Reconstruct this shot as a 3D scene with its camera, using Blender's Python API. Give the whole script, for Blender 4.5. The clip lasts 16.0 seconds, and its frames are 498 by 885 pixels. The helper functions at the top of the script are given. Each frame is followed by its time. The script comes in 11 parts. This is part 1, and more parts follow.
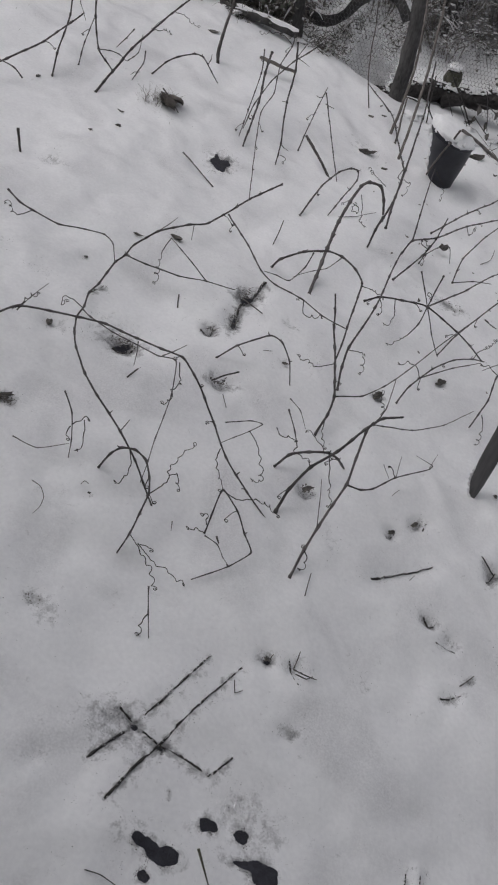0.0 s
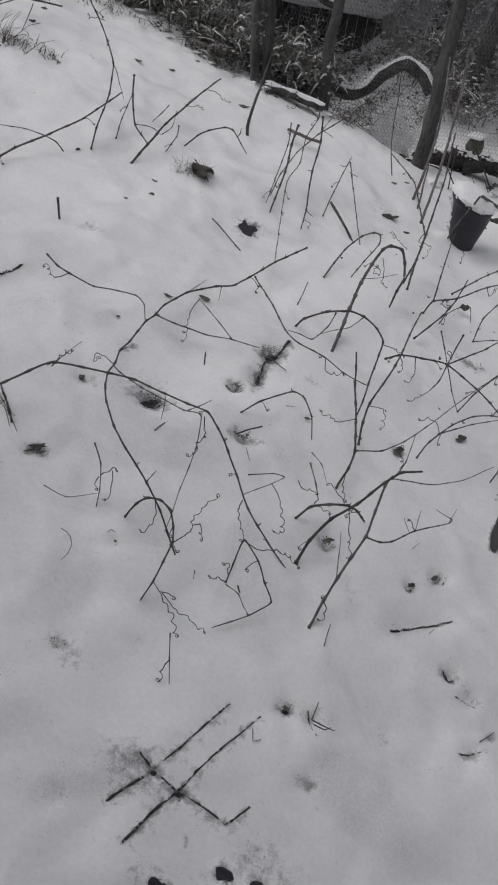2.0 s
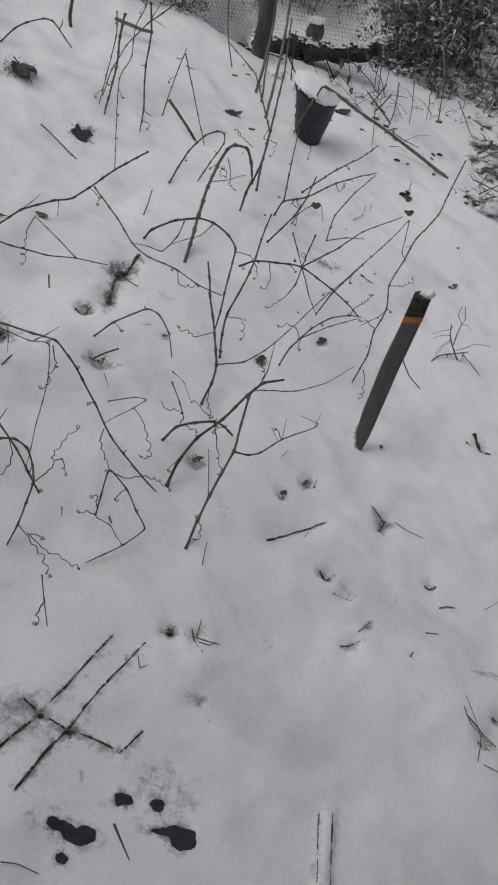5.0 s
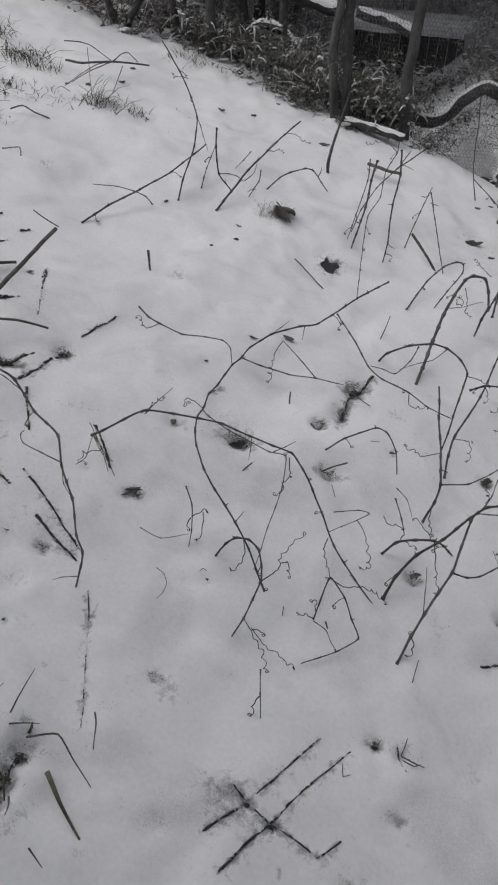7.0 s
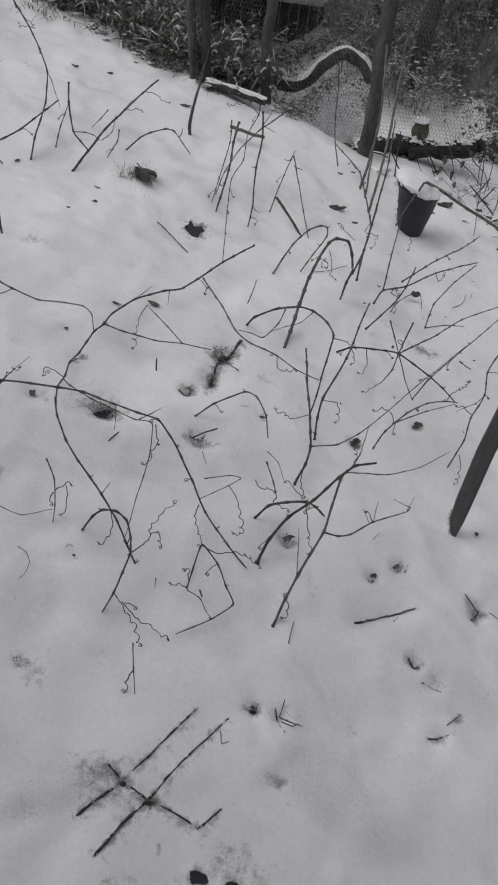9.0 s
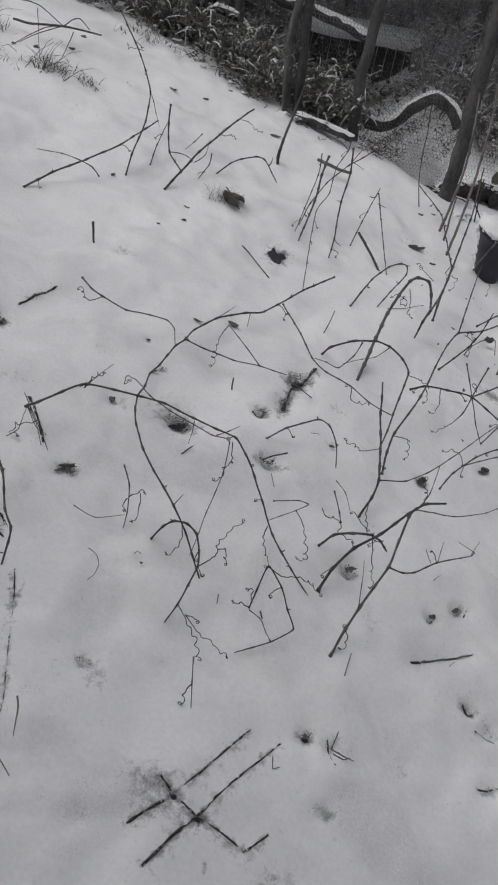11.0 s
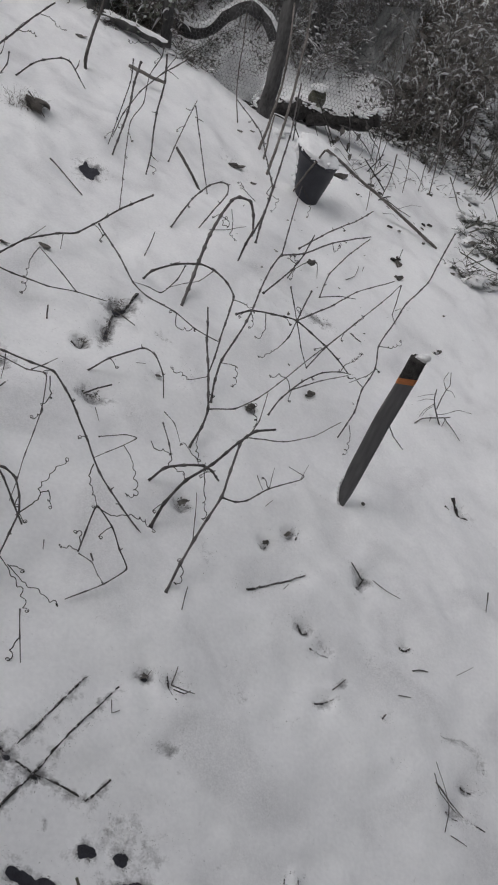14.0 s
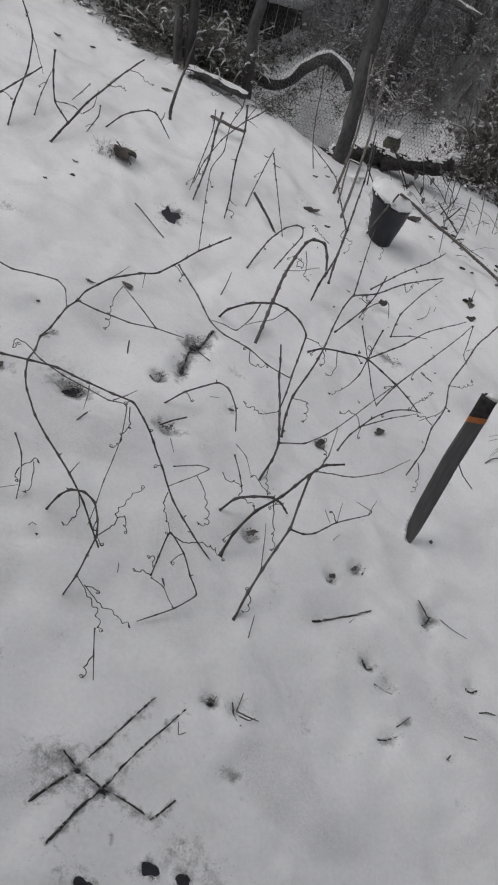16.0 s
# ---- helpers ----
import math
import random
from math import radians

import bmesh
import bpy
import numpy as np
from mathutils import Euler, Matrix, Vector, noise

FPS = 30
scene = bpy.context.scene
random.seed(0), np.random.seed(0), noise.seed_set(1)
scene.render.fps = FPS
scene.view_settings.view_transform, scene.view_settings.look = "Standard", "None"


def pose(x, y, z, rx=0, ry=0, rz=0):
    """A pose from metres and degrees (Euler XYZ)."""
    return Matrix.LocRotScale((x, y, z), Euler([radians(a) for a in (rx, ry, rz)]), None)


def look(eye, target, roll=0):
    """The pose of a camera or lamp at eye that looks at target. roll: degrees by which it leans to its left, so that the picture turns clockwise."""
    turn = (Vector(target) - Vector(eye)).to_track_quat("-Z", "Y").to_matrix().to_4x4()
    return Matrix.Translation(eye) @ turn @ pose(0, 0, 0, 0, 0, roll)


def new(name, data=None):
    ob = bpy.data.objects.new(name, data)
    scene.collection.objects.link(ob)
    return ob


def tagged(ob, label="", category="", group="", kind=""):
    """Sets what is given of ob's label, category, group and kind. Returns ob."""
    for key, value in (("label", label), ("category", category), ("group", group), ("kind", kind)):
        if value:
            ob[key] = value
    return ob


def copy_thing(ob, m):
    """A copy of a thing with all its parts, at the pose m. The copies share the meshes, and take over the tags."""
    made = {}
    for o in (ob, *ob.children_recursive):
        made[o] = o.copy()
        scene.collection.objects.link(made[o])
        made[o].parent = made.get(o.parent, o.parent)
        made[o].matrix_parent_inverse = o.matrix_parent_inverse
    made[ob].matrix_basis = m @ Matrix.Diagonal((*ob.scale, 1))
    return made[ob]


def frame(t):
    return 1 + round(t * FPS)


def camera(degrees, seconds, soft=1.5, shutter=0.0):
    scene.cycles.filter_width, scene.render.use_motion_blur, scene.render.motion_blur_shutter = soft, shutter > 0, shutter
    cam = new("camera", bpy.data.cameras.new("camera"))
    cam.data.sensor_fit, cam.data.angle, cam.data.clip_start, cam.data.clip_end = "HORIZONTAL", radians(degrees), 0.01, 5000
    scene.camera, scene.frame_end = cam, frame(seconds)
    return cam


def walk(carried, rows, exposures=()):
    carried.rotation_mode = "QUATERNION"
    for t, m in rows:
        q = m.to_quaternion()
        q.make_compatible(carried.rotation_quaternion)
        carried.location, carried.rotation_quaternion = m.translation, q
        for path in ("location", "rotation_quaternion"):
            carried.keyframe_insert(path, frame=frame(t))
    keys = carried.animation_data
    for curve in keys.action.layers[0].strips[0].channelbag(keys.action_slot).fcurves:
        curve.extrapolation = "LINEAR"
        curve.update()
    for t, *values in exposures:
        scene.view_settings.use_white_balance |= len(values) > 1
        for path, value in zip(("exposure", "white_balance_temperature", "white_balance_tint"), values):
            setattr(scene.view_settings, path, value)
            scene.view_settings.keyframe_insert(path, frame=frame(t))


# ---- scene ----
# a hand-held camera over a snowy slope
cam = camera(36.65, 16.0, soft=2.0)
PATH = [
    (0.0, 0.0, -0.0, 1.4543, 47.37, -8.888, 8.095),
    (0.5, -0.0036, 0.0079, 1.4558, 45.874, -9.365, 8.309),
    (1.0, -0.0156, -0.0217, 1.4896, 49.5, -7.167, 11.438),
    (1.5, -0.0229, -0.0487, 1.4984, 49.702, -7.529, 13.3),
    (2.0, 0.0204, -0.0472, 1.4892, 51.321, -7.836, 10.172),
    (2.5, 0.0384, -0.0291, 1.4832, 49.43, -8.81, 5.731),
    (3.0, 0.0576, -0.0063, 1.477, 46.879, -8.588, 0.934),
    (3.5, 0.0538, 0.0026, 1.4774, 46.038, -9.975, -1.964),
    (3.7, 0.0584, 0.0102, 1.4708, 45.586, -10.302, -1.825),
    (5.8, 0.0579, -0.0094, 1.4956, 47.591, -9.17, 0.206),
    (6.0, 0.0239, -0.0267, 1.4711, 48.505, -9.862, 1.389),
    (6.5, 0.0717, -0.0311, 1.5387, 48.294, -6.189, 5.384),
    (7.0, 0.0438, -0.0655, 1.5762, 52.378, -2.112, 14.939),
    (7.5, 0.0557, -0.077, 1.5715, 53.413, -0.143, 17.888),
    (8.0, 0.072, -0.0685, 1.5593, 53.693, -2.081, 13.41),
    (8.5, 0.0723, -0.0448, 1.5465, 51.564, -3.952, 9.734),
    (8.7, 0.0827, -0.03, 1.5362, 51.129, -4.616, 6.914),
    (10.8, -0.01, -0.0579, 1.5058, 52.345, -9.659, 9.55),
    (11.0, -0.0149, -0.0619, 1.5096, 52.571, -8.714, 12.145),
    (11.5, -0.0025, -0.0547, 1.5072, 53.41, -8.637, 12.139),
    (12.0, 0.0135, -0.0342, 1.4923, 53.368, -10.779, 5.183),
    (12.5, 0.0401, -0.0001, 1.4851, 50.338, -11.952, -2.089),
    (13.0, 0.0579, 0.0268, 1.489, 51.528, -13.175, -7.965),
    (13.5, 0.0241, 0.0247, 1.4911, 52.337, -14.002, -4.544),
    (14.0, -0.0084, 0.0075, 1.4704, 49.43, -14.772, 0.217),
    (14.5, -0.0206, -0.0176, 1.4786, 51.322, -15.481, 1.765),
    (15.0, -0.0451, -0.0345, 1.4794, 51.773, -14.837, 4.325),
    (15.5, -0.0264, -0.0403, 1.4942, 52.563, -12.533, 4.795),
    (16.0, -0.0193, -0.0396, 1.488, 51.198, -12.679, 5.238),
]
EXPOSURES = [(0.0, -0.14, 6480.0, 12.0), (2.0, -0.14, 6480.0, 11.8), (7.5, -0.11, 6490.0, 11.2), (11.0, -0.09, 6500.0, 10.7), (16.0, -0.07, 6500.0, 10.6)]
walk(cam, [(t, pose(x, y, z, rx, ry, rz)) for t, x, y, z, rx, ry, rz in PATH], EXPOSURES)

# ---- light: an overcast winter sky ----
world = bpy.data.worlds.new("overcast")
scene.world = world
world.use_nodes = True
wn, wl = world.node_tree.nodes, world.node_tree.links
sky = wn.new("ShaderNodeTexSky")
sky.sky_type, sky.sun_disc = "NISHITA", False
sky.sun_elevation, sky.sun_rotation = radians(58), radians(-110)
sky.dust_density, sky.air_density = 4.0, 1.0
grey = wn.new("ShaderNodeHueSaturation")
grey.inputs["Saturation"].default_value = 0.2
wl.new(sky.outputs[0], grey.inputs["Color"])
wl.new(grey.outputs[0], wn["Background"].inputs["Color"])
wn["Background"].inputs["Strength"].default_value = 0.15
sun = new("sun", bpy.data.lights.new("sun", "SUN"))
sun.data.energy, sun.data.angle, sun.data.color = 0.55, radians(120), (1.0, 0.98, 0.96)
sun.matrix_world = look((-3.2, 0.9, 7), (0, 2, 0))


# ---- materials ----
def material(name, dark, light, scale=20.0, rough=0.8, bump=0.3, fine=None, metal=0.0, stretch=(1, 1, 1), spec=0.3, each=0.0, depth=0.004):
    """Two scales of noise between two colours, with relief and a little change from piece to piece."""
    m = bpy.data.materials.new(name)
    m.use_nodes = True
    n, l = m.node_tree.nodes, m.node_tree.links
    b = n["Principled BSDF"]
    tc, mp = n.new("ShaderNodeTexCoord"), n.new("ShaderNodeMapping")
    mp.inputs["Scale"].default_value = stretch
    l.new(tc.outputs["Object"], mp.inputs[0])
    big, small = n.new("ShaderNodeTexNoise"), n.new("ShaderNodeTexNoise")
    big.inputs["Scale"].default_value, big.inputs["Detail"].default_value = scale, 5
    small.inputs["Scale"].default_value, small.inputs["Detail"].default_value = fine or scale * 9, 4
    for t in (big, small):
        l.new(mp.outputs[0], t.inputs["Vector"])
    add = n.new("ShaderNodeMath")
    add.operation = "MULTIPLY_ADD"
    add.inputs[1].default_value = 0.45
    l.new(small.outputs["Fac"], add.inputs[0])
    half = n.new("ShaderNodeMath")
    half.operation = "MULTIPLY"
    half.inputs[1].default_value = 0.6
    l.new(big.outputs["Fac"], half.inputs[0])
    l.new(half.outputs[0], add.inputs[2])
    ramp = n.new("ShaderNodeValToRGB")
    ramp.color_ramp.elements[0].position, ramp.color_ramp.elements[1].position = 0.36, 0.68
    ramp.color_ramp.elements[0].color, ramp.color_ramp.elements[1].color = (*dark, 1), (*light, 1)
    l.new(add.outputs[0], ramp.inputs[0])
    colour = ramp.outputs[0]
    if each:
        info, hsv, mr = n.new("ShaderNodeObjectInfo"), n.new("ShaderNodeHueSaturation"), n.new("ShaderNodeMapRange")
        mr.inputs["To Min"].default_value, mr.inputs["To Max"].default_value = 1 - each, 1 + each
        l.new(info.outputs["Random"], mr.inputs["Value"])
        l.new(mr.outputs[0], hsv.inputs["Value"])
        l.new(colour, hsv.inputs["Color"])
        colour = hsv.outputs[0]
    l.new(colour, b.inputs["Base Color"])
    b.inputs["Roughness"].default_value, b.inputs["Metallic"].default_value = rough, metal
    b.inputs["Specular IOR Level"].default_value = spec
    bp = n.new("ShaderNodeBump")
    bp.inputs["Strength"].default_value, bp.inputs["Distance"].default_value = bump, depth
    l.new(add.outputs[0], bp.inputs["Height"])
    l.new(bp.outputs[0], b.inputs["Normal"])
    return m


def snow_material():
    """Fresh snow with greyer granular patches at random, and soil and painted hollow shade from an attribute."""
    m = material("snow", (0.76, 0.765, 0.785), (0.87, 0.875, 0.89), 5.0, 0.75, 0.16, 110, spec=0.15, depth=0.005)
    n, l = m.node_tree.nodes, m.node_tree.links
    b, ramp = n["Principled BSDF"], n["Color Ramp"]
    tc = n.new("ShaderNodeTexCoord")
    mask, grain = n.new("ShaderNodeTexNoise"), n.new("ShaderNodeTexNoise")
    mask.inputs["Scale"].default_value, mask.inputs["Detail"].default_value, mask.inputs["Distortion"].default_value = 4.2, 4, 0.8
    grain.inputs["Scale"].default_value, grain.inputs["Detail"].default_value = 240, 5
    for q in (mask, grain):
        l.new(tc.outputs["Object"], q.inputs["Vector"])
    mr = n.new("ShaderNodeMapRange")
    mr.inputs["From Min"].default_value, mr.inputs["From Max"].default_value, mr.inputs["To Max"].default_value = 0.49, 0.8, 0.8
    l.new(mask.outputs["Fac"], mr.inputs["Value"])
    gr = n.new("ShaderNodeMapRange")
    gr.inputs["From Min"].default_value, gr.inputs["From Max"].default_value, gr.inputs["To Min"].default_value = 0.35, 0.7, 0.3
    l.new(grain.outputs["Fac"], gr.inputs["Value"])
    mul = n.new("ShaderNodeMath")
    mul.operation = "MULTIPLY"
    l.new(mr.outputs[0], mul.inputs[0])
    l.new(gr.outputs[0], mul.inputs[1])
    mix = n.new("ShaderNodeMix")
    mix.data_type = "RGBA"
    l.new(mul.outputs[0], mix.inputs[0])
    l.new(ramp.outputs[0], mix.inputs[6])
    mix.inputs[7].default_value = (0.45, 0.45, 0.47, 1)
    # the attribute darkens the snow for soil and for shade in the hollows
    soil, clot, dirt_shade = n.new("ShaderNodeAttribute"), n.new("ShaderNodeTexNoise"), n.new("ShaderNodeMix")
    soil.attribute_name = "soil"
    clot.inputs["Scale"].default_value, clot.inputs["Detail"].default_value, clot.inputs["Distortion"].default_value = 42, 6, 0.6
    l.new(tc.outputs["Object"], clot.inputs["Vector"])
    total = None
    for socket, gain in ((soil.outputs["Fac"], 1.9), (grain.outputs["Fac"], 1.3), (clot.outputs["Fac"], 2.5)):
        k = n.new("ShaderNodeMath")
        k.operation = "MULTIPLY_ADD"
        k.inputs[1].default_value, k.inputs[2].default_value = gain, -2.36 if total is None else 0.0
        l.new(socket, k.inputs[0])
        if total is not None:
            l.new(total, k.inputs[2])
        total = k.outputs[0]
    k = n.new("ShaderNodeMapRange")
    k.inputs["From Max"].default_value, k.inputs["To Max"].default_value = 1.3, 0.85
    l.new(total, k.inputs["Value"])
    dirt_shade.data_type = "RGBA"
    l.new(k.outputs[0], dirt_shade.inputs[0])
    l.new(mix.outputs[2], dirt_shade.inputs[6])
    dirt_shade.inputs[7].default_value = (0.12, 0.118, 0.124, 1)
    l.new(dirt_shade.outputs[2], b.inputs["Base Color"])
    return m


SNOW = snow_material()
SLUSH = material("granular_snow", (0.55, 0.555, 0.57), (0.86, 0.865, 0.88), 24.0, 0.75, 0.5, 300, spec=0.15, depth=0.003)
CAP = material("snow_cap", (0.76, 0.765, 0.78), (0.88, 0.885, 0.9), 30.0, 0.75, 0.5, 220, spec=0.15)
BARK = material("cane_bark", (0.038, 0.035, 0.036), (0.135, 0.125, 0.125), 60, 0.7, 0.5, 500, each=0.3, depth=0.001)
TENDRIL = material("tendril", (0.018, 0.016, 0.016), (0.06, 0.054, 0.052), 120, 0.7, 0.3, each=0.3, depth=0.0005)
STICK = material("stick_bark", (0.035, 0.032, 0.032), (0.14, 0.13, 0.125), 40, 0.8, 0.6, 300, each=0.3, depth=0.002)
CRUST = material("wet_bark", (0.016, 0.015, 0.016), (0.075, 0.07, 0.068), 70, 0.8, 0.6, 300, each=0.2, depth=0.002)
REED = material("reed", (0.075, 0.067, 0.062), (0.20, 0.182, 0.17), 40, 0.6, 0.3, 250, each=0.25, depth=0.001)
STAKE = material("weathered_stake", (0.075, 0.074, 0.077), (0.15, 0.147, 0.15), 9, 0.75, 0.5, 90, stretch=(1, 1, 0.15), depth=0.002)
ORANGE = material("orange_paint", (0.30, 0.10, 0.035), (0.52, 0.19, 0.07), 40, 0.6, 0.3)
POT = material("black_plastic", (0.016, 0.017, 0.024), (0.03, 0.031, 0.042), 25, 0.45, 0.2, spec=0.4)
GRIT = material("soil_grit", (0.025, 0.025, 0.026), (0.1, 0.098, 0.096), 160, 0.9, 0.2)
SOIL = material("wet_soil", (0.018, 0.018, 0.025), (0.042, 0.042, 0.054), 60, 0.6, 0.8, 400)
TRUNK = material("young_bark", (0.035, 0.034, 0.035), (0.115, 0.112, 0.112), 18, 0.9, 0.8, 120, stretch=(1, 1, 0.35), each=0.25)
OLDBARK = material("old_bark", (0.028, 0.024, 0.021), (0.135, 0.108, 0.09), 12, 0.95, 1.0, 60, stretch=(1, 1, 0.16), depth=0.03)
TWIG = material("twigs", (0.09, 0.083, 0.078), (0.27, 0.25, 0.232), 40, 0.8, 0.3, each=0.2)
LEAF = material("dead_leaf", (0.08, 0.074, 0.069), (0.24, 0.223, 0.207), 50, 0.7, 0.4, each=0.4)
DEAD = material("wet_leaf", (0.045, 0.042, 0.04), (0.15, 0.14, 0.13), 50, 0.7, 0.4, each=0.4)
RUST = material("russet_leaf", (0.1, 0.08, 0.066), (0.26, 0.21, 0.175), 60, 0.7, 0.4, each=0.3)
GREEN = material("evergreen_leaf", (0.07, 0.08, 0.066), (0.2, 0.215, 0.182), 60, 0.5, 0.3, each=0.3)
GRASS = material("winter_grass", (0.045, 0.047, 0.036), (0.165, 0.16, 0.122), 30, 0.7, 0.3, each=0.3)
SEDGE = material("matted_grass", (0.04, 0.04, 0.035), (0.135, 0.132, 0.116), 30, 0.7, 0.3, each=0.3)
WIRE = material("frosted_wire", (0.06, 0.06, 0.062), (0.32, 0.32, 0.33), 22, 0.7, 0.4, 160)
FROST = material("frosted_twig", (0.10, 0.097, 0.096), (0.58, 0.58, 0.59), 13, 0.8, 0.4, 60, each=0.2)
SHEET = material("frosted_sheet", (0.25, 0.255, 0.255), (0.52, 0.525, 0.53), 3.5, 0.75, 0.6, 46, spec=0.2, depth=0.01)
BROWN = material("brown_leaf", (0.07, 0.063, 0.059), (0.19, 0.172, 0.16), 30, 0.6, 0.5, 160, depth=0.002)
BOARD = material("dark_board", (0.026, 0.027, 0.031), (0.062, 0.063, 0.07), 6, 0.8, 0.5, 60, stretch=(1, 1, 0.2), each=0.25)
UNSEEN_WALL = material("unseen_wall", (0.07, 0.069, 0.067), (0.14, 0.137, 0.133), 3, 0.9, 0.4, 60)
POST = material("pale_post", (0.14, 0.14, 0.14), (0.30, 0.30, 0.30), 14, 0.8, 0.4, 90, stretch=(1, 1, 0.2))


# ---- helpers of this scene ----
def edge_y(x):
    """Where the snowy slope ends at the foot of the fence and the thicket."""
    for a, b, c, d in ((-1e9, -1.2, 4.25, 4.25), (-1.2, -0.5, 4.25, 3.98), (-0.5, 0.3, 3.98, 3.74), (0.3, 1.5, 3.74, 4.5), (1.5, 3.2, 4.5, 8.5), (3.2, 1e9, 8.5, 8.5)):
        if x <= b:
            return c if a < -1e8 or b > 1e8 else c + (d - c) * (x - a) / (b - a)


def lump(x, y):
    """Smooth random waves, between about -0.5 and 0.5."""
    i, j = math.floor(x), math.floor(y)
    u, v = x - i, y - j
    u, v = u * u * (3 - 2 * u), v * v * (3 - 2 * v)
    a, b, c, d = [math.sin(p * 12.71 + q * 31.17 + 0.7) * 437.585 % 1.0 for p, q in ((i, j), (i + 1, j), (i, j + 1), (i + 1, j + 1))]
    return a + (b - a) * u + (c - a) * v + (a - b - c + d) * u * v - 0.5


def gz(x, y):
    """Height of the ground: a slope that falls to the side, a bank behind the fence, flat land beyond."""
    sx, sy = 9 * math.tanh(x / 9), 9 * math.tanh(y / 9)
    z = -0.2486 * sx + 0.1316 * sy
    z += 0.026 * lump(2.1 * x + 0.6 * y, 2.1 * y - 0.6 * x) + 0.020 * lump(4.6 * x - 1.3 * y + 7, 4.6 * y + 1.3 * x) + 0.014 * lump(10.3 * x + 3 * y, 9.7 * y - 3 * x + 5) + 0.0065 * lump(23 * x + 9 * y, 23 * y - 9 * x)
    d = (y - edge_y(x)) / (0.9 + 0.9 * min(3.0, max(0.0, x - 0.3)))
    k = min(1.0, max(0.0, d))
    k = k * k * (3 - 2 * k)
    low = -0.32 + 0.27 * min(1.0, max(0.0, (y - 5.0) / 2.2)) + 0.05 * math.sin(x * 0.9 + y * 0.4) + 0.03 * math.sin(x * 2.3 - y * 1.7) + 0.42 * math.exp(-((x - 0.55) / 0.55) ** 2 - ((y - 4.75) / 0.45) ** 2)
    u, v = (x - 0.8) / 0.8, min(1.0, max(0.0, (y - 4.35) / 1.5))
    bank = math.exp(-u ** 4) * v * v * (3 - 2 * v)
    low += bank * (0.56 + 0.30 * lump(2.4 * x + 3, 2.0 * y) + 0.16 * lump(6 * x, 5 * y + 2))
    v = min(1.0, max(0.0, (y - 5.1) / 1.3))
    low += 0.2 * math.exp(-((x + 0.25) / 0.75) ** 4) * v * v * (3 - 2 * v)
    return z + (low - z) * k

HOLES = []
HOLES.append([(-0.098, 0.658, 0.005, 0.004, 0.000)])
HOLES.append([(-0.041, 0.639, 0.008, 0.002, 0.000)])
HOLES.append([(-0.015, 0.472, 0.027, 0.010, -0.500), (0.008, 0.472, 0.017, 0.013, 0.000), (-0.042, 0.481, 0.010, 0.010, 0.000)])
HOLES.append([(0.072, 0.542, 0.016, 0.009, 0.000), (0.066, 0.535, 0.008, 0.006, 0.000)])
HOLES.append([(0.134, 0.540, 0.013, 0.011, 0.000)])
HOLES.append([(-0.022, 0.432, 0.009, 0.007, 0.000)])
HOLES.append([(0.171, 0.496, 0.029, 0.010, 0.000), (0.181, 0.486, 0.019, 0.018, 0.000), (0.145, 0.494, 0.019, 0.006, 0.000)])
HOLES.append([(-0.304, 2.556, 0.022, 0.034, 0.600), (-0.286, 2.568, 0.018, 0.012, 0.000), (-0.318, 2.588, 0.008, 0.014, 0.400)])
HOLES.append([(-0.376, 1.561, 0.018, 0.008, 0.000), (-0.365, 1.574, 0.013, 0.006, 0.000)])
HOLES.append([(-0.092, 1.942, 0.021, 0.007, 0.600), (-0.102, 1.930, 0.009, 0.007, 0.000)])
HOLES.append([(-0.113, 1.806, 0.005, 0.022, 0.000)])
HOLES.append([(0.132, 0.881, 0.006, 0.004, 0.000)])
HOLES.append([(-1.034, 1.297, 0.029, 0.009, -0.600), (-1.063, 1.298, 0.022, 0.013, 0.000)])
HOLES.append([(-0.920, 1.624, 0.013, 0.007, 0.500)])
HOLES.append([(-1.040, 1.510, 0.028, 0.005, 0.000)])
# smudges of soil, with the soft shade of the hollows painted in
SOIL_SHADE = []
SOIL_SHADE += [(-0.298, 2.572, 0.050, 0.042, 0.3, 0.45), (-0.280, 2.588, 0.040, 0.020, 0.2, 0.4)]
SOIL_SHADE += [(-0.092, 1.942, 0.068, 0.036, 0.000, 0.612), (-0.104, 1.920, 0.033, 0.027, 0.000, 0.612), (-0.113, 1.806, 0.023, 0.077, 0.000, 0.612), (-0.170, 1.730, 0.025, 0.023, 0.000, 0.500), (-0.374, 1.564, 0.058, 0.030, 0.000, 0.612),
    (-0.561, 1.251, 0.046, 0.019, 0.000, 0.25), (-0.110, 1.565, 0.049, 0.020, 0.000, 0.612), (0.132, 0.881, 0.017, 0.011, 0.000, 0.500), (-1.050, 1.297, 0.086, 0.044, 0.000, 0.612), (-0.979, 1.283, 0.065, 0.035, 0.000, 0.612),
    (-0.696, 1.025, 0.024, 0.015, 0.000, 0.500), (-0.920, 1.624, 0.043, 0.028, 0.000, 0.612), (-1.040, 1.510, 0.082, 0.024, 0.000, 0.612), (0.165, 1.346, 0.028, 0.020, 0.000, 0.500), (-0.539, 0.533, 0.024, 0.021, 0.000, 0.500)]
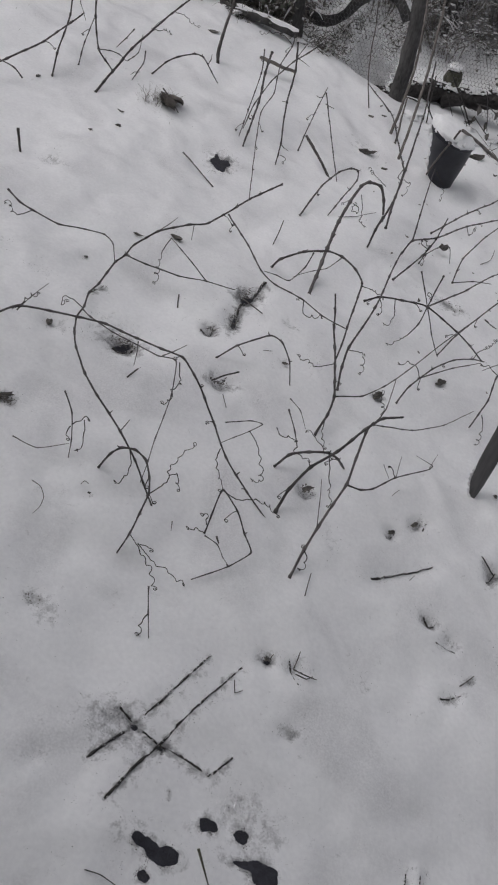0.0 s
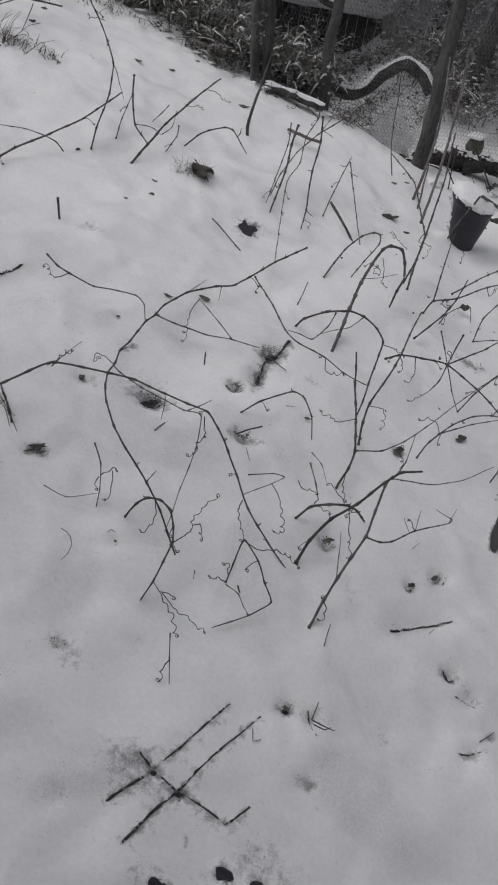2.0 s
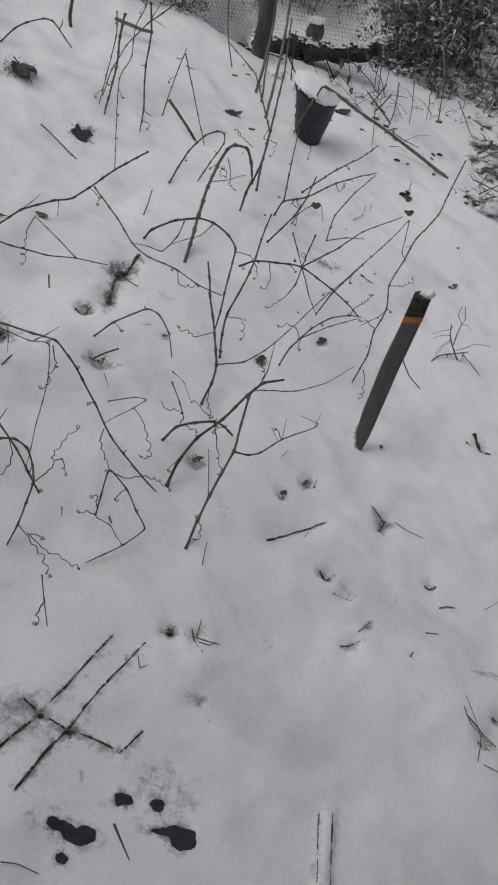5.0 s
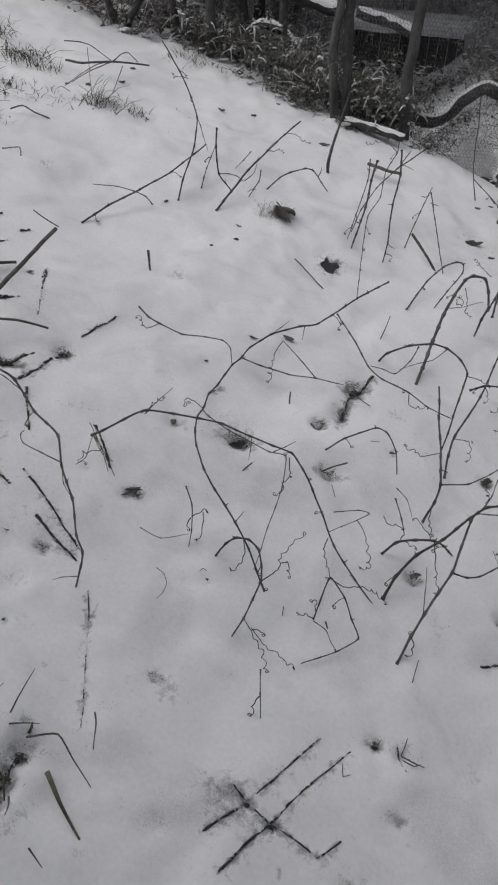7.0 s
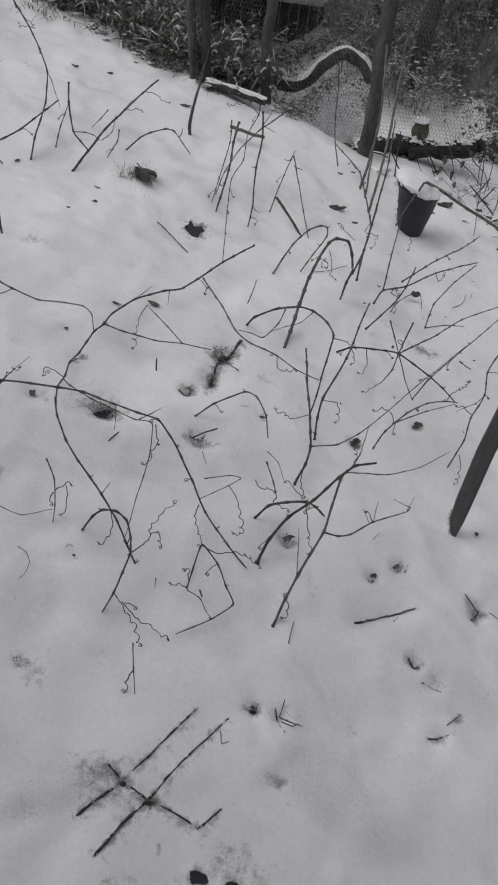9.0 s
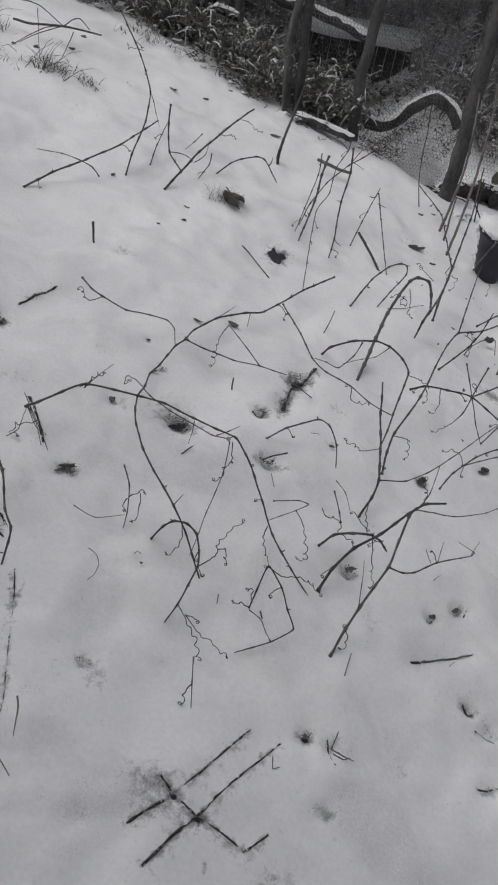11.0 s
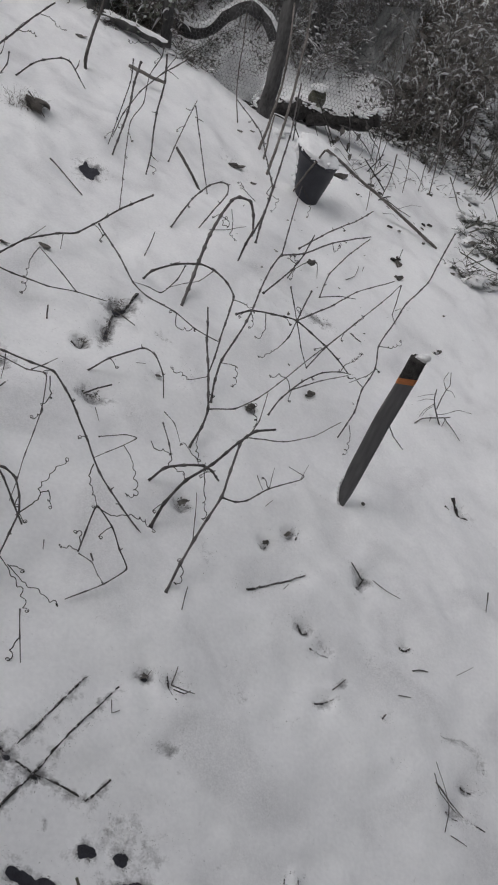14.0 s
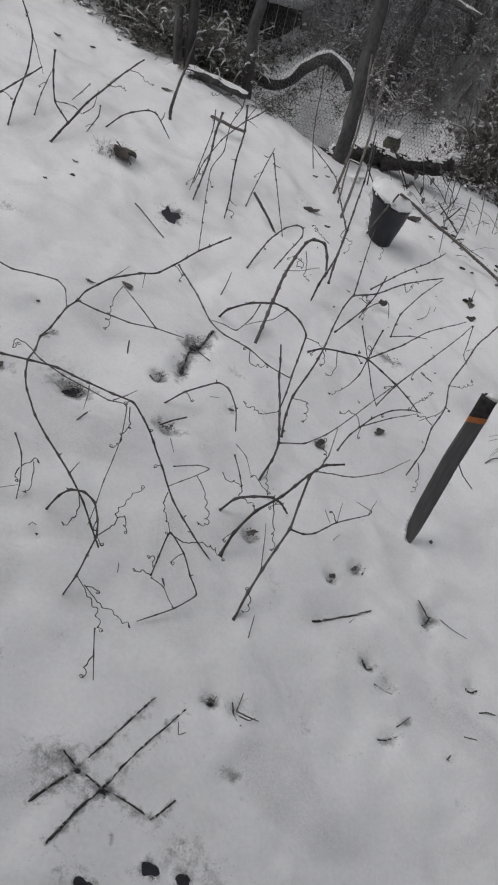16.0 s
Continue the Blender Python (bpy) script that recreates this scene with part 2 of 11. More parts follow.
SOIL_SHADE += [(-0.546, 0.498, 0.023, 0.021, 0.000, 0.500), (-0.529, 0.582, 0.021, 0.016, 0.000, 0.500), (-0.661, 0.677, 0.022, 0.011, 0.000, 0.500), (0.588, 2.346, 0.072, 0.037, 0.000, 0.612), (-0.345, 0.828, 0.032, 0.019, 0.000, 0.500),
    (-0.090, 1.949, 0.068, 0.030, 0.600, 0.500), (-0.110, 1.818, 0.020, 0.074, -0.250, 0.468), (-0.170, 1.732, 0.025, 0.020, 0.300, 0.388), (-0.187, 1.732, 0.049, 0.017, -0.300, 0.228), (-0.376, 1.572, 0.066, 0.040, 0.000, 0.516),
    (-0.383, 1.591, 0.110, 0.045, -0.200, 0.260), (-0.101, 1.573, 0.060, 0.027, 0.200, 0.484), (0.132, 0.880, 0.025, 0.015, 0.000, 0.484), (0.195, 0.877, 0.025, 0.024, 0.000, 0.324)]
SOIL_SHADE += [(0.164, 0.889, 0.080, 0.024, 0.000, 0.212), (0.165, 1.346, 0.034, 0.027, 0.000, 0.292), (-0.132, 0.672, 0.048, 0.030, 0.300, 0.260), (-0.153, 0.635, 0.048, 0.025, 0.300, 0.212), (-0.099, 0.660, 0.016, 0.012, 0.000, 0.500),
    (-0.043, 0.641, 0.019, 0.013, 0.000, 0.500), (0.024, 0.616, 0.044, 0.012, -0.500, 0.292), (-0.009, 0.566, 0.008, 0.015, 0.200, 0.484), (0.128, 0.587, 0.060, 0.039, 0.000, 0.276), (0.191, 0.537, 0.035, 0.027, 0.000, 0.180),
    (-0.349, 0.839, 0.048, 0.024, -0.600, 0.212), (-0.309, 0.819, 0.033, 0.028, -0.600, 0.260), (0.189, 0.750, 0.052, 0.026, 0.000, 0.228), (0.202, 0.744, 0.025, 0.016, 0.000, 0.228), (-0.246, 0.560, 0.028, 0.011, 0.000, 0.212)]
SOIL_SHADE += [(-0.166, 0.512, 0.011, 0.011, 0.000, 0.356), (0.048, 1.886, 0.029, 0.019, 0.000, 0.420), (0.522, 1.117, 0.033, 0.018, 0.000, 0.420), (0.485, 1.118, 0.047, 0.037, 0.000, 0.228), (0.570, 1.080, 0.041, 0.022, -0.400, 0.356),
    (0.566, 0.941, 0.037, 0.013, 0.400, 0.292), (0.606, 1.004, 0.035, 0.024, 0.600, 0.260), (0.468, 1.375, 0.026, 0.020, 0.000, 0.292), (0.400, 1.319, 0.025, 0.018, 0.000, 0.292), (0.345, 1.781, 0.034, 0.023, 0.000, 0.420),
    (0.691, 1.306, 0.035, 0.031, 0.000, 0.228), (-0.079, 0.465, 0.007, 0.025, 0.150, 0.324), (-0.061, 0.438, 0.007, 0.024, 0.200, 0.356), (0.325, 1.170, 0.032, 0.014, 0.000, 0.164), (-0.081, 0.490, 0.038, 0.038, 0.000, 0.164)]
SOIL_SHADE += [(0.076, 0.511, 0.082, 0.040, 0.000, 0.138), (-0.467, 1.546, 0.066, 0.025, -0.200, 0.196), (-0.524, 0.879, 0.010, 0.081, 0.050, 0.388), (-0.468, 0.736, 0.010, 0.056, 0.100, 0.484), (-0.410, 0.730, 0.053, 0.019, 0.000, 0.260),
    (-0.315, 0.807, 0.025, 0.036, -0.600, 0.212), (-0.537, 0.540, 0.021, 0.022, 0.000, 0.500), (-0.533, 0.586, 0.024, 0.019, 0.400, 0.500), (-0.543, 0.501, 0.021, 0.022, 0.600, 0.500), (-0.545, 0.455, 0.055, 0.035, 0.400, 0.356),
    (-0.505, 0.483, 0.056, 0.040, 0.400, 0.212), (-0.499, 0.605, 0.049, 0.012, -0.200, 0.388), (-0.541, 0.641, 0.017, 0.017, 0.000, 0.500), (-0.660, 0.668, 0.033, 0.014, 0.200, 0.500), (-0.611, 0.613, 0.027, 0.019, 0.300, 0.388)]
SOIL_SHADE += [(-0.626, 0.575, 0.032, 0.013, 0.300, 0.356), (-0.568, 0.770, 0.012, 0.012, 0.000, 0.388), (-0.713, 0.923, 0.058, 0.029, 0.400, 0.292), (-0.690, 0.829, 0.024, 0.014, 0.000, 0.228), (-1.018, 1.297, 0.094, 0.037, -0.600, 0.388),
    (-0.962, 1.224, 0.092, 0.033, -0.700, 0.292), (-0.884, 1.152, 0.075, 0.021, -0.600, 0.324), (-0.684, 1.066, 0.067, 0.027, -0.700, 0.388), (-0.779, 1.080, 0.040, 0.042, 0.000, 0.228), (-0.698, 1.021, 0.039, 0.024, 0.000, 0.452),
    (-0.734, 1.140, 0.084, 0.016, -0.700, 0.292), (-0.917, 1.617, 0.050, 0.031, 0.500, 0.484), (-0.960, 1.540, 0.080, 0.022, 0.500, 0.292), (-1.041, 1.512, 0.086, 0.030, 0.000, 0.420), (-1.073, 1.770, 0.026, 0.081, 0.000, 0.260)]
SOIL_SHADE += [(-0.781, 1.452, 0.070, 0.023, 0.200, 0.212), (-0.742, 1.733, 0.043, 0.036, 0.000, 0.212), (-0.755, 2.155, 0.048, 0.032, 0.000, 0.260), (-1.394, 2.515, 0.038, 0.046, 0.000, 0.388), (-0.566, 1.264, 0.043, 0.021, 0.400, 0.420),
    (-0.645, 0.844, 0.030, 0.021, 0.000, 0.196), (-0.549, 0.423, 0.039, 0.037, 0.000, 0.228), (-0.338, 0.469, 0.025, 0.018, 0.000, 0.196), (-0.246, 0.556, 0.027, 0.010, 0.000, 0.228), (-0.636, 1.689, 0.052, 0.022, 0.000, 0.196),
    (-0.531, 1.539, 0.033, 0.025, 0.000, 0.356), (0.760, 0.846, 0.026, 0.014, 0.000, 0.273), (0.939, 0.936, 0.079, 0.015, -0.200, 0.196), (0.984, 0.886, 0.021, 0.048, -0.100, 0.177), (0.891, 0.767, 0.074, 0.028, -0.300, 0.254)]
SOIL_SHADE += [(0.945, 0.835, 0.050, 0.016, 0.000, 0.273), (1.090, 1.706, 0.072, 0.056, -0.400, 0.292), (0.695, 1.324, 0.041, 0.025, 0.000, 0.234), (1.394, 1.966, 0.072, 0.048, 0.000, 0.292), (1.718, 2.100, 0.089, 0.066, 0.000, 0.292),
    (0.749, 0.944, 0.013, 0.041, 0.100, 0.196), (0.812, 1.159, 0.037, 0.017, 0.000, 0.254), (1.074, 2.097, 0.133, 0.038, -0.100, 0.234), (1.139, 2.529, 0.042, 0.035, 0.000, 0.292), (0.716, 1.090, 0.048, 0.030, 0.000, 0.148),
    (0.348, 0.914, 0.036, 0.051, 0.000, 0.119), (0.193, 0.742, 0.034, 0.015, 0.000, 0.234), (0.452, 0.872, 0.039, 0.024, 0.600, 0.158), (1.143, 0.735, 0.027, 0.013, 0.000, 0.196), (-0.158, 0.488, 0.159, 0.114, 0.000, 0.004)]
SOIL_SHADE += [(0.121, 0.565, 0.236, 0.122, 0.000, 0.010), (-0.046, 0.632, 0.237, 0.121, 0.400, 0.004), (-0.383, 1.591, 0.191, 0.100, -0.100, 0.036), (-0.108, 1.824, 0.199, 0.181, 0.000, 0.036), (-0.342, 0.817, 0.106, 0.092, -0.500, 0.010),
    (0.477, 1.175, 0.210, 0.232, 0.000, -0.002), (0.177, 0.793, 0.184, 0.125, 0.000, -0.009), (0.646, 1.956, 0.243, 0.261, 0.000, -0.015), (-0.536, 0.517, 0.156, 0.148, 0.300, 0.036), (-0.725, 0.975, 0.195, 0.199, 0.000, 0.010),
    (-0.951, 1.232, 0.184, 0.217, -0.500, 0.017), (-0.433, 0.698, 0.152, 0.096, 0.000, 0.004), (0.194, 0.876, 0.022, 0.016, 1.510, 0.196), (0.508, 1.114, 0.022, 0.016, 2.200, 0.196), (0.554, 1.070, 0.022, 0.016, 1.300, 0.196)]
SOIL_SHADE += [(1.092, 1.715, 0.022, 0.016, 1.160, 0.196), (1.092, 1.715, 0.022, 0.016, 1.160, 0.196), (0.694, 1.319, 0.022, 0.016, 0.850, 0.196), (0.694, 1.319, 0.022, 0.016, 0.850, 0.196), (0.812, 1.159, 0.022, 0.016, 2.300, 0.196),
    (1.396, 1.972, 0.022, 0.016, 0.680, 0.196), (1.405, 1.954, 0.022, 0.016, 2.900, 0.196), (1.716, 2.120, 0.022, 0.016, 0.940, 0.196), (1.718, 2.070, 0.022, 0.016, 0.900, 0.196), (0.944, 0.833, 0.022, 0.016, 2.400, 0.196),
    (0.891, 0.767, 0.022, 0.016, 1.000, 0.196), (0.571, 0.950, 0.022, 0.016, 2.200, 0.196), (0.501, 1.392, 0.022, 0.016, 1.450, 0.196), (0.410, 1.327, 0.022, 0.016, 2.100, 0.196), (1.139, 2.529, 0.022, 0.016, 1.850, 0.196)]
SOIL_SHADE += [(0.754, 2.364, 0.022, 0.016, 2.940, 0.196), (-0.546, 1.812, 0.012, 0.015, 0.000, 0.212), (-0.445, 1.997, 0.028, 0.015, -0.400, 0.212), (-0.340, 2.052, 0.035, 0.025, -0.500, 0.212), (0.053, 1.729, 0.016, 0.016, 0.000, 0.212),
    (0.345, 1.781, 0.021, 0.024, 0.000, 0.212), (0.170, 1.347, 0.023, 0.021, 0.500, 0.212), (0.161, 1.338, 0.013, 0.024, 0.000, 0.212), (0.468, 1.375, 0.012, 0.031, -0.700, 0.212), (0.400, 1.319, 0.016, 0.019, 0.600, 0.212),
    (-0.318, 1.098, 0.012, 0.013, 0.000, 0.212), (0.538, 1.938, 0.025, 0.019, 0.200, 0.212), (0.716, 1.583, 0.012, 0.020, 0.300, 0.212), (0.547, 1.952, 0.026, 0.026, 0.000, 0.212), (0.336, 1.768, 0.021, 0.024, 0.000, 0.212)]
SOIL_SHADE += [(-1.154, 1.896, 0.021, 0.015, 0.400, 0.212), (-1.317, 1.760, 0.015, 0.014, -0.400, 0.212), (-1.217, 1.810, 0.015, 0.014, 0.200, 0.212), (-0.555, 1.535, 0.014, 0.026, 0.300, 0.212), (-0.790, 1.030, 0.013, 0.010, 0.000, 0.212),
    (-0.826, 1.002, 0.012, 0.026, 0.000, 0.212), (-0.689, 0.822, 0.012, 0.014, 0.000, 0.212), (-0.564, 1.260, 0.045, 0.019, 0.400, 0.212), (-0.579, 1.238, 0.021, 0.014, 0.600, 0.212), (-0.574, 2.715, 0.118, 0.064, 0.000, 0.164),
    (-0.756, 2.168, 0.042, 0.035, 0.000, 0.292), (0.225, 3.143, 0.091, 0.068, 0.000, 0.260), (0.141, 1.792, 0.031, 0.069, 0.000, 0.196), (0.052, 1.739, 0.030, 0.034, 0.000, 0.228), (0.566, 2.332, 0.118, 0.044, 0.000, 0.196)]
SOIL_SHADE += [(0.247, 1.213, 0.032, 0.073, 0.000, 0.148), (-0.478, 1.734, 0.033, 0.034, 0.000, 0.260), (-0.100, 1.879, 0.024, 0.087, -0.400, 0.324), (-0.140, 1.768, 0.054, 0.032, 0.200, 0.228), (-0.527, 0.462, 0.070, 0.049, 1.000, 0.196),
    (-0.547, 0.580, 0.050, 0.035, 1.000, 0.196), (-0.617, 0.580, 0.050, 0.035, 1.000, 0.196), (-0.531, 0.411, 0.060, 0.042, 1.000, 0.196), (-0.888, 1.737, 0.047, 0.007, 1.247, 0.435), (-0.861, 1.809, 0.061, 0.007, 1.204, 0.318),
    (-0.962, 1.505, 0.063, 0.007, 1.222, 0.698), (-0.938, 1.571, 0.036, 0.007, 1.228, 0.581), (-0.921, 1.619, 0.036, 0.007, 1.228, 0.345), (-1.063, 1.486, 0.044, 0.007, 0.644, 0.508), (-1.012, 1.539, 0.060, 0.007, 0.918, 0.496)]
SOIL_SHADE += [(-1.165, 1.566, 0.061, 0.007, 0.589, 0.496), (-1.198, 1.711, 0.041, 0.007, 0.535, 0.696), (-1.150, 1.750, 0.046, 0.007, 0.811, 0.640), (-0.932, 1.421, 0.050, 0.007, -1.105, 0.426), (-0.898, 1.357, 0.053, 0.007, -1.062, 0.313),
    (-1.117, 1.913, 0.032, 0.007, 1.807, 0.306), (-1.057, 1.279, 0.032, 0.007, -0.404, 0.602), (-1.015, 1.261, 0.032, 0.007, -0.404, 0.300), (-0.969, 1.232, 0.044, 0.007, -0.678, 0.525), (-0.921, 1.193, 0.044, 0.007, -0.678, 0.700),
    (-0.868, 1.159, 0.044, 0.007, -0.475, 0.423), (-0.714, 1.075, 0.057, 0.007, -0.542, 0.362), (-0.645, 1.037, 0.053, 0.007, -0.474, 0.599), (-0.808, 1.185, 0.042, 0.007, -0.568, 0.577), (-0.758, 1.152, 0.042, 0.007, -0.568, 0.300)]
SOIL_SHADE += [(-0.704, 1.114, 0.052, 0.007, -0.654, 0.552), (-0.645, 1.069, 0.052, 0.007, -0.654, 0.671), (-1.016, 1.225, 0.047, 0.007, -0.593, 0.561), (-0.960, 1.188, 0.047, 0.007, -0.593, 0.302), (-0.906, 1.161, 0.038, 0.007, -0.311, 0.665),
    (-1.178, 1.717, 0.047, 0.007, 0.666, 0.426), (-1.281, 1.727, 0.045, 0.007, 0.932, 0.523), (-1.305, 1.940, 0.038, 0.007, -0.419, 0.395), (-1.365, 1.910, 0.035, 0.007, -2.060, 0.517), (-1.388, 1.866, 0.035, 0.007, -2.060, 0.615),
    (-1.389, 2.085, 0.060, 0.007, 0.705, 0.649), (-1.302, 1.978, 0.042, 0.007, 0.794, 0.700), (-1.255, 2.069, 0.022, 0.007, 0.762, 0.502), (-0.149, 0.600, 0.036, 0.007, 0.885, 0.650), (-0.116, 0.640, 0.036, 0.007, 0.885, 0.320)]
SOIL_SHADE += [(-0.087, 0.679, 0.032, 0.007, 0.992, 0.556), (-0.062, 0.718, 0.032, 0.007, 0.992, 0.543), (-0.033, 0.764, 0.044, 0.007, 1.035, 0.303), (-0.001, 0.818, 0.044, 0.007, 1.035, 0.486), (-0.099, 0.550, 0.050, 0.007, 1.050, 0.693),
    (-0.064, 0.612, 0.050, 0.007, 1.050, 0.680), (-0.032, 0.665, 0.036, 0.007, 1.018, 0.436), (-0.005, 0.709, 0.036, 0.007, 1.018, 0.378), (0.027, 0.760, 0.047, 0.007, 0.997, 0.654), (0.063, 0.816, 0.047, 0.007, 0.997, 0.695),
    (-0.116, 0.670, 0.027, 0.007, -0.519, 0.568), (-0.072, 0.651, 0.040, 0.007, -0.332, 0.626), (-0.019, 0.638, 0.038, 0.007, -0.150, 0.368), (0.032, 0.627, 0.035, 0.007, -0.277, 0.649), (0.065, 0.629, 0.017, 0.007, 0.778, 0.300)]
SOIL_SHADE += [(0.084, 0.650, 0.022, 0.007, 0.881, 0.640), (0.467, 0.571, 0.013, 0.013, 0.100, 0.420), (0.502, 0.575, 0.010, 0.013, 0.100, 0.360), (0.463, 0.550, 0.013, 0.013, 0.100, 0.420), (0.497, 0.554, 0.010, 0.013, 0.100, 0.360),
    (0.459, 0.530, 0.012, 0.012, 0.100, 0.420), (0.493, 0.533, 0.010, 0.013, 0.100, 0.360), (0.455, 0.510, 0.012, 0.012, 0.100, 0.420), (0.488, 0.512, 0.010, 0.012, 0.100, 0.360), (0.451, 0.491, 0.012, 0.012, 0.100, 0.420),
    (0.484, 0.492, 0.010, 0.012, 0.100, 0.360), (0.448, 0.472, 0.012, 0.012, 0.100, 0.420), (0.480, 0.474, 0.010, 0.012, 0.100, 0.360), (0.444, 0.453, 0.012, 0.011, 0.100, 0.420), (0.476, 0.455, 0.010, 0.011, 0.100, 0.360)]
SOIL_SHADE += [(0.441, 0.435, 0.012, 0.011, 0.100, 0.420), (0.473, 0.436, 0.010, 0.011, 0.100, 0.360), (0.437, 0.416, 0.012, 0.012, 0.100, 0.420), (0.469, 0.418, 0.010, 0.011, 0.100, 0.360), (-0.541, 0.922, 0.049, 0.007, -1.172, 0.677),
    (-0.513, 0.849, 0.062, 0.007, -1.226, 0.572), (-0.490, 0.786, 0.032, 0.007, -1.206, 0.317), (-0.473, 0.744, 0.032, 0.007, -1.206, 0.332), (-0.456, 0.696, 0.039, 0.007, -1.230, 0.531), (-0.540, 0.560, 0.036, 0.007, -1.802, 0.550),
    (-0.548, 0.503, 0.045, 0.007, -1.654, 0.398), (-0.098, 0.658, 0.014, 0.012, 0.000, 0.600), (-0.041, 0.639, 0.018, 0.010, 0.000, 0.600), (-0.015, 0.472, 0.047, 0.021, -0.500, 0.600), (0.008, 0.472, 0.032, 0.026, 0.000, 0.600)]
SOIL_SHADE += [(-0.042, 0.481, 0.021, 0.021, 0.000, 0.600), (0.072, 0.542, 0.030, 0.019, 0.000, 0.600), (0.066, 0.535, 0.018, 0.014, 0.000, 0.600), (0.134, 0.540, 0.026, 0.022, 0.000, 0.600), (-0.022, 0.432, 0.020, 0.017, 0.000, 0.600),
    (0.171, 0.496, 0.049, 0.021, 0.000, 0.600), (0.181, 0.486, 0.034, 0.032, 0.000, 0.600), (0.145, 0.494, 0.035, 0.015, 0.000, 0.600), (-0.307, 2.567, 0.057, 0.071, 0.000, 0.600), (-0.287, 2.557, 0.044, 0.038, 0.000, 0.600),
    (-0.376, 1.561, 0.033, 0.017, 0.000, 0.600), (-0.365, 1.574, 0.026, 0.015, 0.000, 0.600), (-0.092, 1.942, 0.037, 0.016, 0.600, 0.600), (-0.102, 1.930, 0.020, 0.016, 0.000, 0.600), (-0.113, 1.806, 0.013, 0.039, 0.000, 0.600)]
SOIL_SHADE += [(-0.561, 1.250, 0.028, 0.013, 0.300, 0.25), (0.132, 0.881, 0.014, 0.011, 0.000, 0.600), (-1.034, 1.297, 0.049, 0.020, -0.600, 0.600), (-1.063, 1.298, 0.038, 0.025, 0.000, 0.600), (-0.920, 1.624, 0.026, 0.017, 0.500, 0.600),
    (-1.040, 1.510, 0.048, 0.014, 0.000, 0.600)]
SOIL_SHADE += [(-0.062, 1.98, 0.055, 0.016, -1.977, 0.595), (-0.09, 1.926, 0.032, 0.016, -2.172, 0.595), (-0.105, 1.867, 0.046, 0.013, -1.648, 0.595), (-0.108, 1.802, 0.046, 0.013, -1.571, 0.595), (-0.179, 1.72, 0.022, 0.011, 0.197, 0.57), (-0.163, 1.732, 0.018, 0.011, 1.153, 0.57), (-0.379, 1.548, 0.024, 0.018, 0.069, 0.62), (-0.352, 1.555, 0.022, 0.018, 0.514, 0.62), (-0.49, 1.691, 0.031, 0.012, 1.209, 0.57), (-0.477, 1.723, 0.024, 0.012, 1.153, 0.57), (0.399, 1.313, 0.021, 0.011, 0.936, 0.62), (0.479, 1.385, 0.031, 0.011, 1.13, 0.62), (0.669, 1.341, 0.019, 0.011, -0.682, 0.57), (0.685, 1.33, 0.018, 0.011, -0.559, 0.57), (0.681, 1.294, 0.021, 0.012, 0.871, 0.62)]
SOIL_SHADE += [(0.698, 1.316, 0.024, 0.012, 0.934, 0.62), (0.716, 1.326, 0.019, 0.012, -0.095, 0.62), (0.502, 1.112, 0.016, 0.011, -0.876, 0.595), (0.514, 1.104, 0.015, 0.011, -0.278, 0.595), (0.617, 1.007, 0.031, 0.01, 0.908, 0.545), (0.558, 0.941, 0.033, 0.011, 0.639, 0.52), (0.589, 0.96, 0.023, 0.011, 0.448, 0.52), (0.822, 1.155, 0.021, 0.011, -0.042, 0.62), (0.728, 0.945, 0.014, 0.01, -0.629, 0.57), (0.925, 0.939, 0.043, 0.01, 0.101, 0.383), (0.976, 0.927, 0.039, 0.01, -0.609, 0.383), (1.002, 0.891, 0.032, 0.01, -1.378, 0.383), (0.935, 0.827, 0.021, 0.011, 0.0, 0.545), (0.961, 0.827, 0.022, 0.011, 0.0, 0.545), (0.921, 0.766, 0.035, 0.01, -0.473, 0.42)]
SOIL_SHADE += [(0.962, 0.748, 0.033, 0.01, -0.351, 0.42)]
SOIL_SHADE += [(-0.128, 0.617, 0.063, 0.016, 0.887, 0.34), (-0.071, 0.695, 0.054, 0.016, 0.998, 0.34), (-0.014, 0.787, 0.076, 0.016, 1.029, 0.34), (-0.077, 0.578, 0.085, 0.016, 1.047, 0.34), (-0.014, 0.683, 0.063, 0.016, 1.017, 0.34), (0.05, 0.784, 0.08, 0.016, 0.993, 0.34), (-0.112, 0.667, 0.023, 0.016, -0.51, 0.34), (-0.069, 0.647, 0.034, 0.016, -0.344, 0.34), (-0.015, 0.634, 0.033, 0.016, -0.147, 0.34), (0.036, 0.623, 0.03, 0.016, -0.284, 0.34), (0.069, 0.625, 0.015, 0.016, 0.785, 0.34), (0.088, 0.646, 0.019, 0.016, 0.876, 0.34), (-0.15, 0.665, 0.06, 0.05, 0.3, 0.42), (-0.1, 0.62, 0.05, 0.04, 0.3, 0.3), (0.16, 0.56, 0.09, 0.07, 0.2, 0.3)]
DIPS = []
